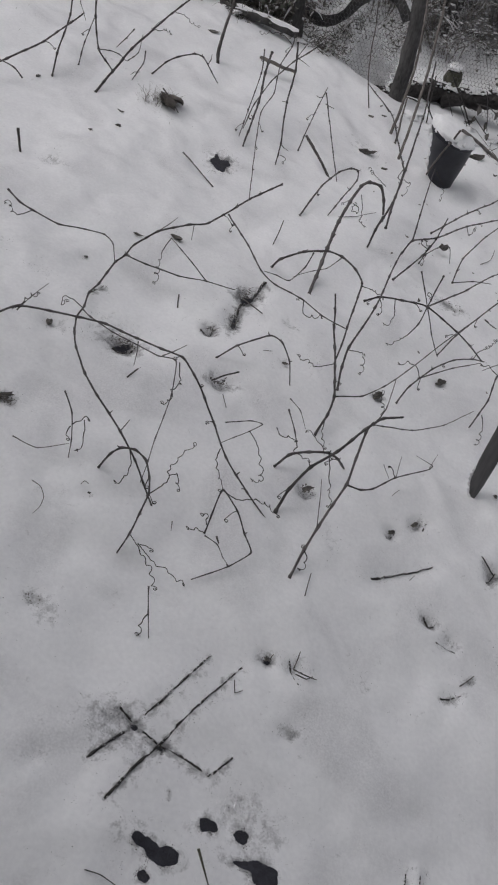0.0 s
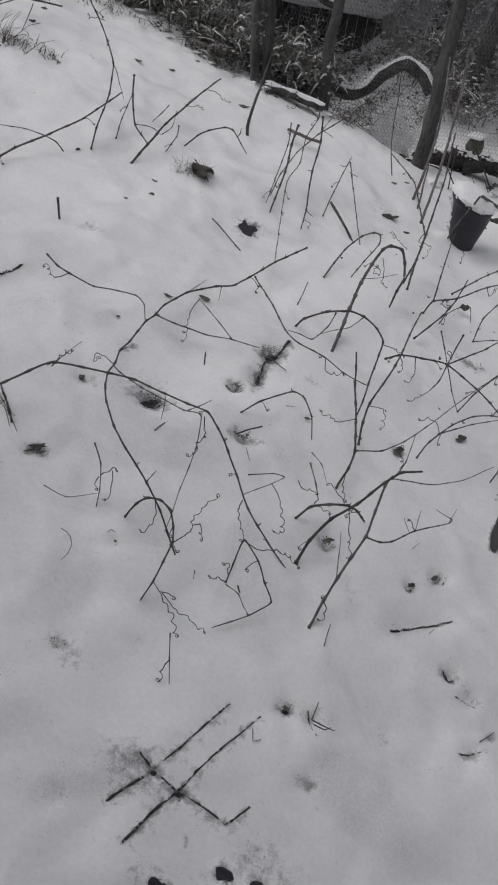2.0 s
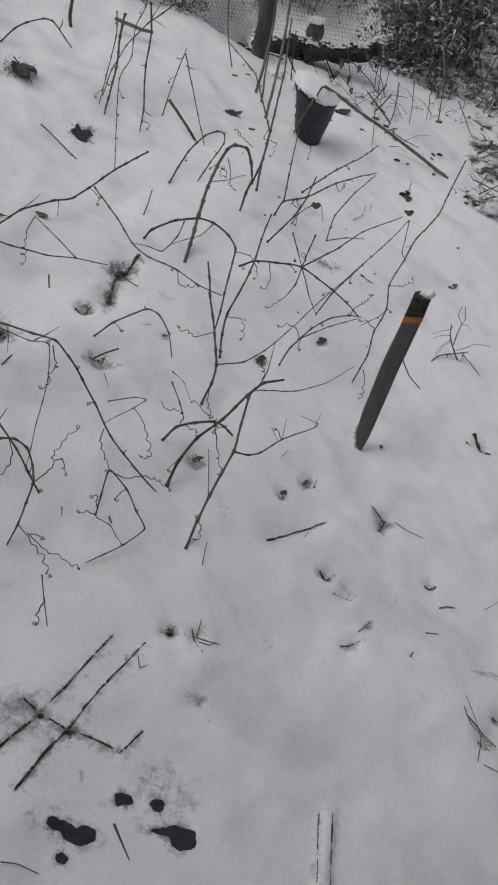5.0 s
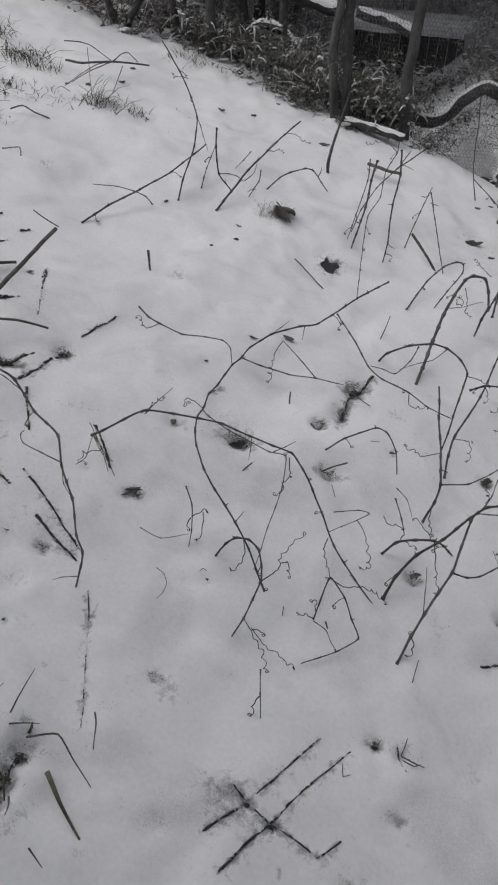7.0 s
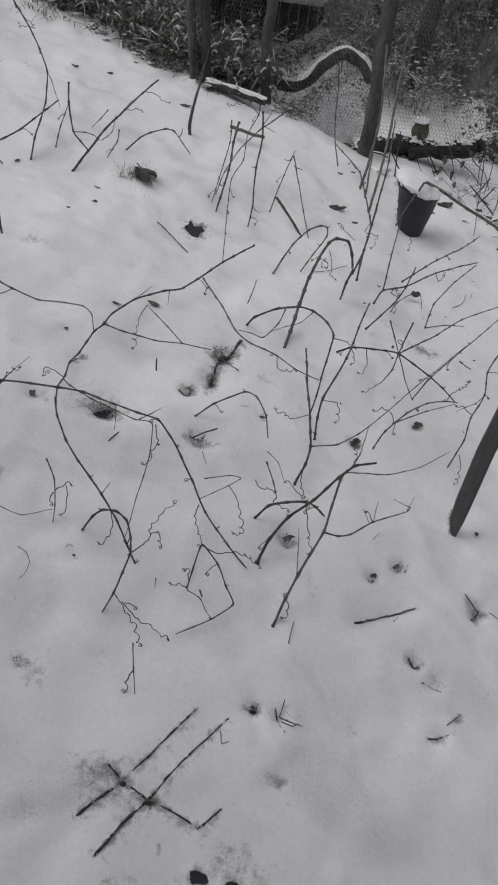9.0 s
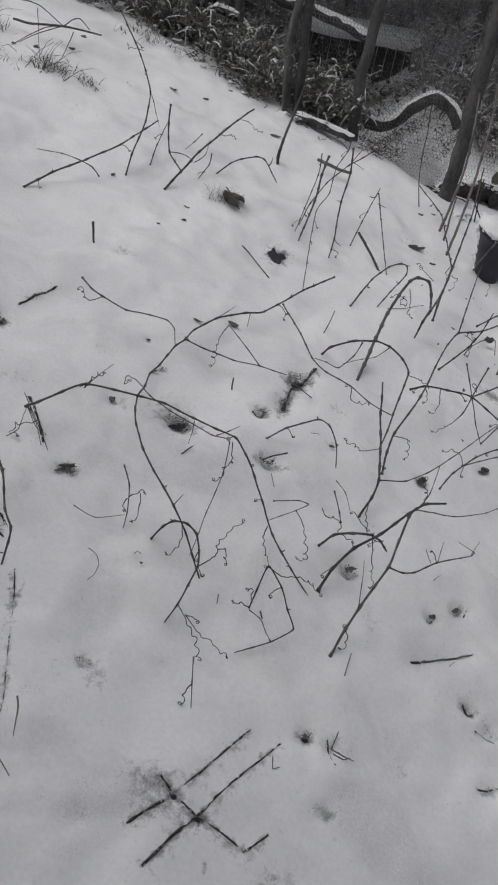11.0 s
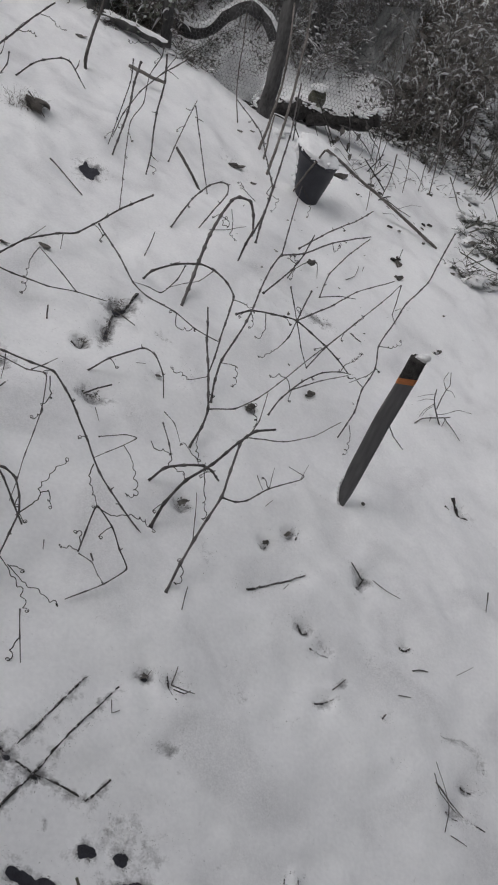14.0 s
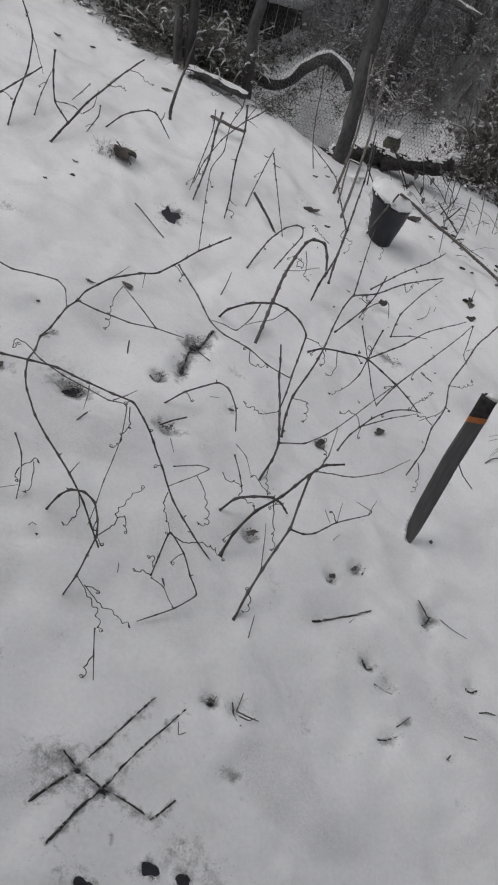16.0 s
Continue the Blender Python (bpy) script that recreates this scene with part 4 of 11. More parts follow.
def tussock(x, y, rx, ry, turn, blades, long, label, seed=1):
    """A collapsed grass tussock: lumps of snow with broad bent blades fanning out from under and between them."""
    rng = random.Random(seed)
    c, d = math.cos(turn), math.sin(turn)

    def spot(q0, q1):
        a, q = rng.uniform(0, 6.283), rng.uniform(q0, q1)
        u, v = rx * q * math.cos(a), ry * q * math.sin(a)
        px, py = x + u * c - v * d, y + u * d + v * c
        return px, py, math.atan2(py - y, px - x)
    bm, sb, lb = bmesh.new(), bmesh.new(), bmesh.new()
    for _ in range(blades):
        px, py, a = spot(0.1, 1.0)
        clump = noise.noise((px * 14, py * 14, seed)) + 0.5 * noise.noise((px * 33, py * 33, seed))
        if clump < -0.12:
            continue
        blade(bm, Vector((px, py, gz(px, py) + rng.uniform(0.0, 0.035))), a + rng.gauss(0, 0.7), long * rng.uniform(0.3, 1.1), rng.uniform(0.0016, 0.0042), (rng.uniform(0.7, 1.35), rng.uniform(1.4, 2.0)), 0)
    for _ in range(blades // 8):
        px, py, a = spot(0.2, 1.0)
        blade(bm, Vector((px, py, gz(px, py) - 0.01)), a + rng.gauss(0, 0.6), long * rng.uniform(0.5, 1.2), rng.uniform(0.0015, 0.0028), (rng.uniform(0.2, 0.7), rng.uniform(0.9, 1.7)), 0)
    for _ in range(blades // 6):
        px, py, a = spot(0.3, 1.05)
        k = rng.uniform(0.02, 0.05)
        e = Vector((rng.uniform(-1, 1), rng.uniform(-1, 1), rng.uniform(-0.2, 0.4))).normalized() * k
        n = e.cross(Vector((rng.uniform(-0.6, 0.6), rng.uniform(-0.6, 0.6), 1))).normalized() * k * 0.28
        p = Vector((px, py, gz(px, py) + rng.uniform(0.0, 0.03)))
        v = [lb.verts.new(w) for w in (p, p + e * 0.5 + n, p + e, p + e * 0.5 - n, p + e * 0.5 + Vector((0, 0, 0.2 * k)))]
        for j in range(4):
            lb.faces.new((v[j], v[(j + 1) % 4], v[4]))
    for i in range(int(520 * rx)):
        px, py, a = spot(0.0, 0.95)
        k = rng.uniform(0.006, 0.021)
        blob(sb, (px, py, gz(px, py) + k * rng.uniform(0.2, 1.3)), (k * rng.uniform(1.0, 2.2), k * rng.uniform(1.0, 2.2), k * rng.uniform(0.5, 0.9)), i * 1.9 + seed, 2, 0.6, 0.75)
    ob = thing("grass_tuft", bm, SEDGE, label, "grass", "", "stuff")
    tagged(part("dead_leaf_bits", lb, DEAD, ob, "dark withered leaf bits", smooth=False), kind="stuff")
    tagged(part("snow_load", sb, SLUSH, ob, "lumps of snow caught between the blades"), kind="stuff")
    return ob


def shrub(x, y, base_z, spread, height, stems, leaves, label, leaf_mat, snow=20, stem_mat=None, leaf=0.03, name="shrub", lean=(0, 0), each=False, pad=1.0, loads=0):
    """Arching twiggy stems with small leaves and caught snow."""
    rng = random.Random(int(abs(x * 991) + abs(y * 577)))
    root = tagged(new(name), label, "shrub")
    root.location = (x, y, base_z)
    bm, lb, sb = bmesh.new(), bmesh.new(), bmesh.new()
    tips = []
    for _ in range(stems):
        a, q = rng.uniform(0, 6.283), spread * 0.55 * rng.random()
        p0 = Vector((q * math.cos(a), q * math.sin(a), -0.08))
        out = Vector((math.cos(a) + lean[0], math.sin(a) + lean[1], 0)) * spread * rng.uniform(0.2, 0.9)
        h = height * rng.uniform(0.45, 1.0)
        line = spline([p0, p0 + out * 0.25 + Vector((0, 0, h * 0.55)), p0 + out * 0.7 + Vector((rng.uniform(-.1, .1), rng.uniform(-.1, .1), h)), p0 + out * 1.2 + Vector((0, 0, h * rng.uniform(0.6, 1.0)))], 0.05)
        line = jitter(line, 0.01, rng.random())
        sbm = bmesh.new() if each else bm
        tube(sbm, line, rng.uniform(0.003, 0.006), 0.0015, 4)
        tips += line[2:]
        if snow and rng.random() < 0.2:
            k = rng.randrange(1, max(2, len(line) - 4))
            tube(sb, [p + Vector((0, 0, 0.004)) for p in line[k:k + rng.randrange(3, 5)]], 0.0026 * pad, 0.0012, 4, (), 0.5)
        for _ in range(5):
            b = rng.choice(line[1:])
            e = b + Vector((rng.uniform(-1, 1), rng.uniform(-1, 1), rng.uniform(-0.3, 0.9))) * 0.14
            tube(sbm, [b, b.lerp(e, 0.5) + Vector((0, 0, 0.015)), e], 0.0022, 0.001, 3)
            tips += [b.lerp(e, 0.6), e]
            if snow and rng.random() < 0.13:
                tube(sb, [b.lerp(e, q) + Vector((0, 0, 0.004 + 0.012 * (1 - abs(2 * q - 1)))) for q in (0.2, 0.45, 0.7, 0.95)], 0.003 * pad, 0.0015, 4, (), 0.5)
        if each:
            part("stem", sbm, stem_mat or TWIG, root)
    for _ in range(leaves * 2):
        p = rng.choice(tips) + Vector((rng.uniform(-1, 1), rng.uniform(-1, 1), rng.uniform(-1, 1))) * 0.03
        d = Vector((rng.uniform(-1, 1), rng.uniform(-1, 1), rng.uniform(-0.8, 0.4))).normalized()
        s = d.cross(Vector((rng.uniform(-1, 1), rng.uniform(-1, 1), 1))).normalized()
        k = leaf * rng.uniform(0.5, 1.3)
        n = d.cross(s) * k * 0.18
        v = [lb.verts.new(q) for q in (p, p + d * k * 0.5 + s * k * 0.32 + n, p + d * k, p + d * k * 0.5 - s * k * 0.32 + n, p + d * k * 0.5)]
        lb.faces.new((v[0], v[1], v[4]))
        lb.faces.new((v[1], v[2], v[4]))
        lb.faces.new((v[2], v[3], v[4]))
        lb.faces.new((v[3], v[0], v[4]))
    for i in range(snow):
        p = rng.choice(tips)
        k = rng.uniform(0.003, 0.0085) * pad
        blob(sb, p + Vector((0, 0, k * 0.4)), (k * rng.uniform(0.8, 2.0), k * rng.uniform(0.8, 2.0), k * rng.uniform(0.5, 0.9)), i * 1.3, 1, 0.6, 0.8)
    for i in range(loads):
        p = rng.choice(tips)
        d = Vector((rng.uniform(-1, 1), rng.uniform(-1, 1), rng.uniform(-0.9, 0.35))).normalized() * rng.uniform(0.02, 0.075)
        w = rng.uniform(0.0025, 0.0065)
        tube(sb, [p, p + d * 0.35 + Vector((0, 0, w)), p + d * 0.7, p + d - Vector((0, 0, 0.012))], w, w * 0.35, 5, (), 1.0, i * 0.7)
    if each:
        bm.free()
    else:
        tagged(part("twigwork", bm, stem_mat or TWIG, root, "thin arching twigs"), kind="stuff")
    tagged(part("foliage", lb, leaf_mat, root, smooth=False), kind="stuff")
    if snow:
        tagged(part("snow_load", sb, SLUSH if loads else CAP, root, "ragged pads of snow on the twigs"), kind="stuff")
    return root


def tree(r, pts, label, limbs=5, mat=None, seed=1, group="young trees along the fence"):
    """A slim bare trunk with a few limbs and twigs."""
    rng = random.Random(seed)
    line = jitter(spline(pts, 0.06), 0.004, seed * 0.37)
    root = tagged(new("young_tree"), label, "tree", group)
    root.location = line[0]
    line = [p - line[0] for p in line]
    bm = tube(bmesh.new(), line, r, r * 0.45, 12, (), 0.12, seed)
    for v in bm.verts:
        if v.co.z < 0.12:
            v.co.xy = v.co.xy + (v.co.xy - line[0].xy) * 0.45 * (1 - max(0, v.co.z) / 0.12)
    part("trunk", bm, mat or TRUNK, root)
    for i in range(limbs):
        k = int(len(line) * rng.uniform(0.35, 0.97))
        b, a = line[min(k, len(line) - 1)], rng.uniform(0, 6.283)
        ln = rng.uniform(0.35, 0.9)
        d = Vector((math.cos(a), math.sin(a), rng.uniform(0.3, 0.9)))
        q = spline([b, b + d * ln * 0.5, b + d * ln + Vector((0, 0, 0.12))], 0.06)
        lb = tube(bmesh.new(), jitter(q, 0.012, rng.random()), r * 0.3, r * 0.1, 6)
        for _ in range(5):
            c = rng.choice(q[2:])
            e = c + Vector((rng.uniform(-1, 1), rng.uniform(-1, 1), rng.uniform(0, 1))) * 0.25
            tube(lb, [c, c.lerp(e, 0.5) + Vector((0, 0, 0.02)), e], r * 0.09, 0.002, 4)
        part("limb", lb, mat or TRUNK, root)
    return root



def stake(foot, top, half, label):
    """A flat, slightly bowed weathered stake, cut to a point, with a painted band and a torn, snow-topped end."""
    foot, top = Vector(foot), Vector(top)
    m = Vector((0, 0, 1)).rotation_difference(top - foot).to_matrix().to_4x4() @ pose(0, 0, 0, 0, 0, -22)
    m.translation = foot
    length = (top - foot).length
    form = ((-0.3, -0.004, 0.25), (0.0, -0.007, 0.42), (0.1, -0.012, 0.95), (0.25, -0.012, 1.12), (0.6, -0.006, 1.14), (0.87, 0.004, 1.06), (1.1, 0.009, 1.02))

    def lobe(a, e):
        return math.copysign(abs(a) ** e, a)
    outline = [(half * lobe(math.cos(k * math.pi / 16), 0.3), 0.62 * half * lobe(math.sin(k * math.pi / 16), 0.4)) for k in range(32)]

    def section(z, swell=1.0, skew=0.0, torn=0.0):
        u = z / length
        for (u0, c0, w0), (u1, c1, w1) in zip(form, form[1:]):
            if u <= u1:
                break
        f = min(1.0, max(0.0, (u - u0) / (u1 - u0)))
        c, w = c0 + (c1 - c0) * f, (w0 + (w1 - w0) * f) * swell
        ring = []
        for ox, oy in outline:
            g = w * (1 + 0.035 * noise.noise(Vector((ox * 200, oy * 200, z * 9))) + 0.02 * noise.noise(Vector((ox, oy, z)) * 120))
            ring.append((c + ox * g, oy * (0.4 + 0.6 * g), z + skew * ox + torn * (noise.noise(Vector((ox * 110, oy * 110, 2))) + 0.5 * noise.noise(Vector((ox * 300, oy * 300, 7)))) + 0.003 * noise.noise(Vector((ox * 90, oy * 90, 5)))))
        return ring

    def skin(rings, cap=False):
        bm = bmesh.new()
        rows = [[bm.verts.new(p) for p in ring] for ring in rings]
        for a, b in zip(rows, rows[1:]):
            for k in range(len(a)):
                j = (k + 1) % len(a)
                bm.faces.new((a[k], a[j], b[j], b[k]))
        if cap:
            bm.faces.new(rows[-1])
        return bm
    n = 44
    ob = thing("wooden_stake", skin([section(-0.12 + (length * 0.905 + 0.12) * i / n) for i in range(n + 1)]), STAKE, label, "stake")
    ob.matrix_world = m
    part("torn_end", skin([section(length * (0.88 + 0.12 * i / 8), 1.02, 0.0, 0.012 * (i == 8)) for i in range(9)], True), CRUST, ob, "dark torn end of the stake")
    part("painted_band", skin([section(length * z, 1.06, 0.4) for z in (0.862, 0.873, 0.885, 0.896)]), ORANGE, ob, "worn orange painted band")
    bm = bmesh.new()
    blob(bm, (0.014, half * 0.3, length + 0.002), (half * 0.8, half * 0.6, 0.012), 3.1, 3)
    blob(bm, (0.022, half * 0.5, length + 0.004), (half * 0.6, half * 0.5, 0.014), 5.1, 2)
    part("snow_cap", bm, CAP, ob, "small cap of snow")
    bm = bmesh.new()
    for i in range(30):
        z = 0.0035 * i
        x = min(p[0] for p in section(z))
        blob(bm, (x - 0.001 + 0.0022 * math.sin(i * 2.7), 0.005 * math.cos(i * 3.7) - 0.002, z), (0.004 + 0.002 * math.sin(i * 1.3), 0.006, 0.004 + 0.002 * math.sin(i * 1.9)), i * 2.2, 1, 1.0, 0.8)
    part("stuck_snow", bm, CAP, ob, "snow stuck to one edge")
    return ob


def lathe(bm, rings, sides=40, seed=0.0, rough=0.0):
    rows = []
    for r, z in rings:
        rows.append([bm.verts.new(Vector((r * math.cos(2 * math.pi * k / sides), r * math.sin(2 * math.pi * k / sides), z)) * 1.0) for k in range(sides)])
    for a, b in zip(rows, rows[1:]):
        for k in range(sides):
            bm.faces.new((a[k], a[(k + 1) % sides], b[(k + 1) % sides], b[k]))
    return rows


def plant_pot(foot, top, r0, r1, label):
    """A deep tapered nursery pot, slumped to one side, heaped with snow."""
    foot, top = Vector(foot), Vector(top)
    h = (top - foot).length
    m = (top - foot).to_track_quat("Z", "Y").to_matrix().to_4x4()
    m.translation = foot
    back = m.to_3x3().inverted()
    low = back @ Vector((1, -0.25, 0))

    def slump(bm):
        for v in bm.verts:
            t = max(0.0, v.co.z / h)
            v.co.z -= 0.34 * t * (v.co.x * low.x + v.co.y * low.y)
            v.co += (v.co - Vector((0, 0, v.co.z))) * 0.07 * noise.noise(Vector((v.co.x * 14, v.co.y * 14, v.co.z * 9)))
        return bm

    bm = bmesh.new()
    rows = lathe(bm, [(r0 * 0.3, 0.004), (r0 * 0.93, 0.0), (r0, 0.008), (r0 + (r1 - r0) * 0.3, h * 0.25), (r0 + (r1 - r0) * 0.62, h * 0.5), (r1 * 0.93, h * 0.75), (r1 * 0.975, h * 0.9), (r1 * 1.0, h * 0.905), (r1 * 1.03, h * 0.92), (r1 * 1.03, h), (r1 * 1.0, h * 1.005), (r1 * 0.97, h * 0.99), (r1 * 0.9, h * 0.7)])
    bm.faces.new(rows[0][::-1])
    ob = thing("plant_pot", slump(bm), POT, label, "plant pot")
    ob.matrix_world = m
    bm = bmesh.new()
    blob(bm, (0, 0, h * 0.985), (r1 * 1.05, r1 * 1.05, r1 * 0.38), 2.3, 4, 0.55, 0.14)
    for i in range(34):
        a = i * 0.1848
        k = r1 * (0.10 + 0.03 * math.sin(i * 2.3))
        blob(bm, (math.cos(a) * r1 * 0.93, math.sin(a) * r1 * 0.93, h * (0.985 + 0.035 * math.sin(i * 4.1))), (k * 1.2, k * 1.2, k * 1.1), i * 1.9, 2, 1.0, 0.6)
    part("snow_cap", slump(bm), CAP, ob, "heap of snow spilling over the rim")
    bm = bmesh.new()
    rng = random.Random(5)
    for i in range(90):
        z = h * rng.uniform(0.1, 0.92)
        d = back @ Vector((-1, rng.uniform(-0.22, 0.9), 0))
        d = Vector((d.x, d.y, 0)).normalized() * (r0 + (r1 - r0) * z / h) * 1.03
        k = rng.uniform(0.006, 0.015)
        blob(bm, (d.x, d.y, z), (k, k, k * 1.4), i, 1, 1.0, 0.7)
    part("stuck_snow", slump(bm), CAP, ob, "snow stuck to the windward side")
    return ob


def log(r, pts, label, name="fallen_log", snow=0.7, mat=None, category="log"):
    """A snow-topped trunk or rail lying or hanging along a line."""
    line = jitter(spline(pts, 0.03), 0.006, r * 90)
    ob = thing(name, tube(bmesh.new(), line, r, r * 0.85, 12, (), 0.2, 0.3), mat or TRUNK, label, category)
    if snow:
        bm = bmesh.new()
        rows = []
        for i, p in enumerate(line):
            d = line[min(i + 2, len(line) - 1)] - line[max(i - 2, 0)]
            s = Vector((d.y, -d.x, 0)).normalized()
            up = s.cross(d).normalized()
            up = up if up.z > 0 else -up
            t = i / (len(line) - 1)
            k = min(1.0, 9 * t, 9 * (1 - t))
            row = []
            for m in range(11):
                half = math.pi * 0.38 * min(1.0, 0.25 + 1.1 * snow) * max(0.15, 1 + 0.7 * noise.noise(p * 14) + 0.4 * noise.noise(p * 45 + Vector((0, 0, m > 5))))
                a = math.pi / 2 + half * (m - 5) / 5
                f = math.cos((m - 5) / 5 * math.pi / 2)
                q = p + s * math.cos(a) * r * 1.04 + up * math.sin(a) * r * 1.04
                lump_ = 0.55 + 0.4 * noise.noise(p * 9) + 0.3 * noise.noise(q * 40)
                row.append(bm.verts.new(q + Vector((0, 0, 1)) * r * (snow * k * f * lump_ * 0.8 - 0.1 * (1 - f))))
            rows.append(row)
        for a, b in zip(rows, rows[1:]):
            for k in range(10):
                bm.faces.new((a[k], a[k + 1], b[k + 1], b[k]))
        part("snow_ridge", bm, CAP, ob, "ridge of snow along its top")
    return ob


def wire_fence(x0, x1, y, z0, z1, cell, label):
    """Frosted hexagonal wire netting that bellies a little, its low cells caked with snow."""
    root = tagged(new("wire_fence"), label, "fence")
    root.location = (x0, y, z0)
    bm, cake = bmesh.new(), bmesh.new()

    def at(u, v):
        return Vector((u + 0.012 * noise.noise((u * 2.3, v * 2.3, 3)), 0.03 * noise.noise((u * 1.3, v * 1.3, 4)) + 0.02 * noise.noise((u * 6, v * 6, 1)), v + 0.04 * noise.noise((u * 1.1, v * 1.1, 8))))

    def wire(a, b):
        r = 0.0005 + 0.0006 * max(0.0, 0.5 + noise.noise(a * 11))
        d = (b - a).normalized()
        s = d.cross(Vector((0, 1, 0))).normalized() * r
        o = Vector((0, r, 0))
        va = [bm.verts.new(a + q) for q in (s, o - s * 0.5, -o - s * 0.5)]
        vb = [bm.verts.new(b + q) for q in (s, o - s * 0.5, -o - s * 0.5)]
        for k in range(3):
            bm.faces.new((va[k], va[(k + 1) % 3], vb[(k + 1) % 3], vb[k]))

    h = cell * 1.05
    for j in range(int((z1 - z0) / h)):
        for i in range(int((x1 - x0) / cell)):
            o = (j % 2) * cell * 0.5
            u, v = i * cell + o, j * h
            wire(at(u, v), at(u + cell * 0.5, v + h * 0.35))
            wire(at(u + cell * 0.5, v + h * 0.35), at(u + cell, v))
            wire(at(u + cell * 0.5, v + h * 0.35), at(u + cell * 0.5, v + h))
            wet = 0.85 * noise.noise((u * 3.1, v * 3.1, 6)) + 0.55 * noise.noise((u * 17, v * 17, 2)) + 0.35 - 1.5 * v - 2.2 * abs(u - 0.7)
            if wet > 0.0:
                f = min(0.94, 0.55 + wet)
                c = at(u + cell, v + h * 0.62)
                rim = [c.lerp(at(u + cell * p, v + h * q), f) for p, q in ((1.0, 0.0), (1.5, 0.35), (1.5, 1.0), (1.0, 1.35), (0.5, 1.0), (0.5, 0.35))]
                rv, cv = [cake.verts.new(p) for p in rim], cake.verts.new(c + Vector((0, -0.003, 0)))
                for k in range(6):
                    cake.faces.new((rv[k], rv[(k + 1) % 6], cv))
    part("netting", bm, WIRE, root, "frosted hexagonal wire netting", smooth=False)
    tagged(part("caked_snow", cake, SLUSH, root, "snow caked into the low cells"), kind="stuff")
    return root


def old_tree(x, y, r, top, label):
    """A big old trunk with deep furrowed bark and spreading roots, and an added unseen top that shades the slope."""
    base = Vector((x, y, gz(x, y) - 0.15))
    root = tagged(new("old_tree"), label, "tree")
    root.location = base
    bm = bmesh.new()
    rows, sides = [], 96
    axis_ = Vector(top) - base
    for i in range(60):
        t = i / 59
        z = 4.6 * t
        flare = 1 + 0.38 * math.exp(-z / 0.28)
        c = axis_ * (z / axis_.z)
        row = []
        for k in range(sides):
            a = 2 * math.pi * k / sides
            d = Vector((math.cos(a), math.sin(a), 0))
            furrow = abs(noise.noise((math.cos(a) * 5.5, math.sin(a) * 5.5, z * 0.9))) * 0.16 + abs(noise.noise((math.cos(a) * 13, math.sin(a) * 13, z * 2.2))) * 0.08
            lobe = 1 + 0.12 * math.cos(5 * a + 1) * math.exp(-z / 0.35)
            row.append(bm.verts.new(c + d * r * flare * lobe * (0.94 + furrow) * (1 - 0.18 * t)))
        rows.append(row)
    for a, b in zip(rows, rows[1:]):
        for k in range(sides):
            bm.faces.new((a[k], a[(k + 1) % sides], b[(k + 1) % sides], b[k]))
    part("trunk", bm, OLDBARK, root, "reddish-brown furrowed bark")
    rng = random.Random(4)
    for i in range(7):
        z, a = rng.uniform(2.6, 4.5), i * 0.9
        b = axis_ * (z / axis_.z) + Vector((0, 0, 0))
        d = Vector((math.cos(a), math.sin(a), rng.uniform(0.3, 0.8)))
        q = jitter(spline([b, b + d * 0.9, b + d * 1.9 + Vector((0, 0, 0.3))], 0.1), 0.03, i)
        lb = tube(bmesh.new(), q, r * 0.22, r * 0.05, 8)
        for _ in range(9):
            c = rng.choice(q[5:])
            e = c + Vector((rng.uniform(-1, 1), rng.uniform(-1, 1), rng.uniform(-0.2, 0.9))) * 0.6
            tube(lb, [c, c.lerp(e, 0.5) + Vector((0, 0, 0.03)), e], 0.012, 0.003, 4)
        part("limb", lb, OLDBARK, root)
    # leafy branches added above the view to shade the bank and upper slope
    cb, nb = bmesh.new(), bmesh.new()
    for i in range(70):
        z, a = 3.0 + 4.0 * i / 70, i * 2.4
        ln = rng.uniform(3.0, 4.1) * (1 - 0.6 * i / 70)
        b = axis_ * (min(z, 4.5) / axis_.z) + Vector((0, 0, max(0, z - 4.5)))
        d = Vector((math.cos(a), math.sin(a), 0))
        q = spline([b, b + d * ln * 0.5 + Vector((0, 0, 0.1)), b + d * ln - Vector((0, 0, 0.3))], 0.2)
        tube(cb, q, 0.03, 0.005, 5)
        for _ in range(80):
            p = q[rng.randrange(2, len(q))] + Vector((rng.uniform(-1, 1), rng.uniform(-1, 1), rng.uniform(-0.6, 0.2))) * 0.25
            e = Vector((rng.uniform(-1, 1), rng.uniform(-1, 1), rng.uniform(-0.5, 0.3))).normalized() * rng.uniform(0.14, 0.3)
            w = e.cross(Vector((rng.uniform(-0.4, 0.4), rng.uniform(-0.4, 0.4), 1))).normalized() * 0.1
            nb.faces.new([nb.verts.new(v) for v in (p, p + e * 0.5 + w, p + e, p + e * 0.5 - w)])
    tagged(part("boughs", cb, OLDBARK, root), kind="stuff")
    tagged(part("crown", nb, GREEN, root, smooth=False), kind="stuff")
    return root


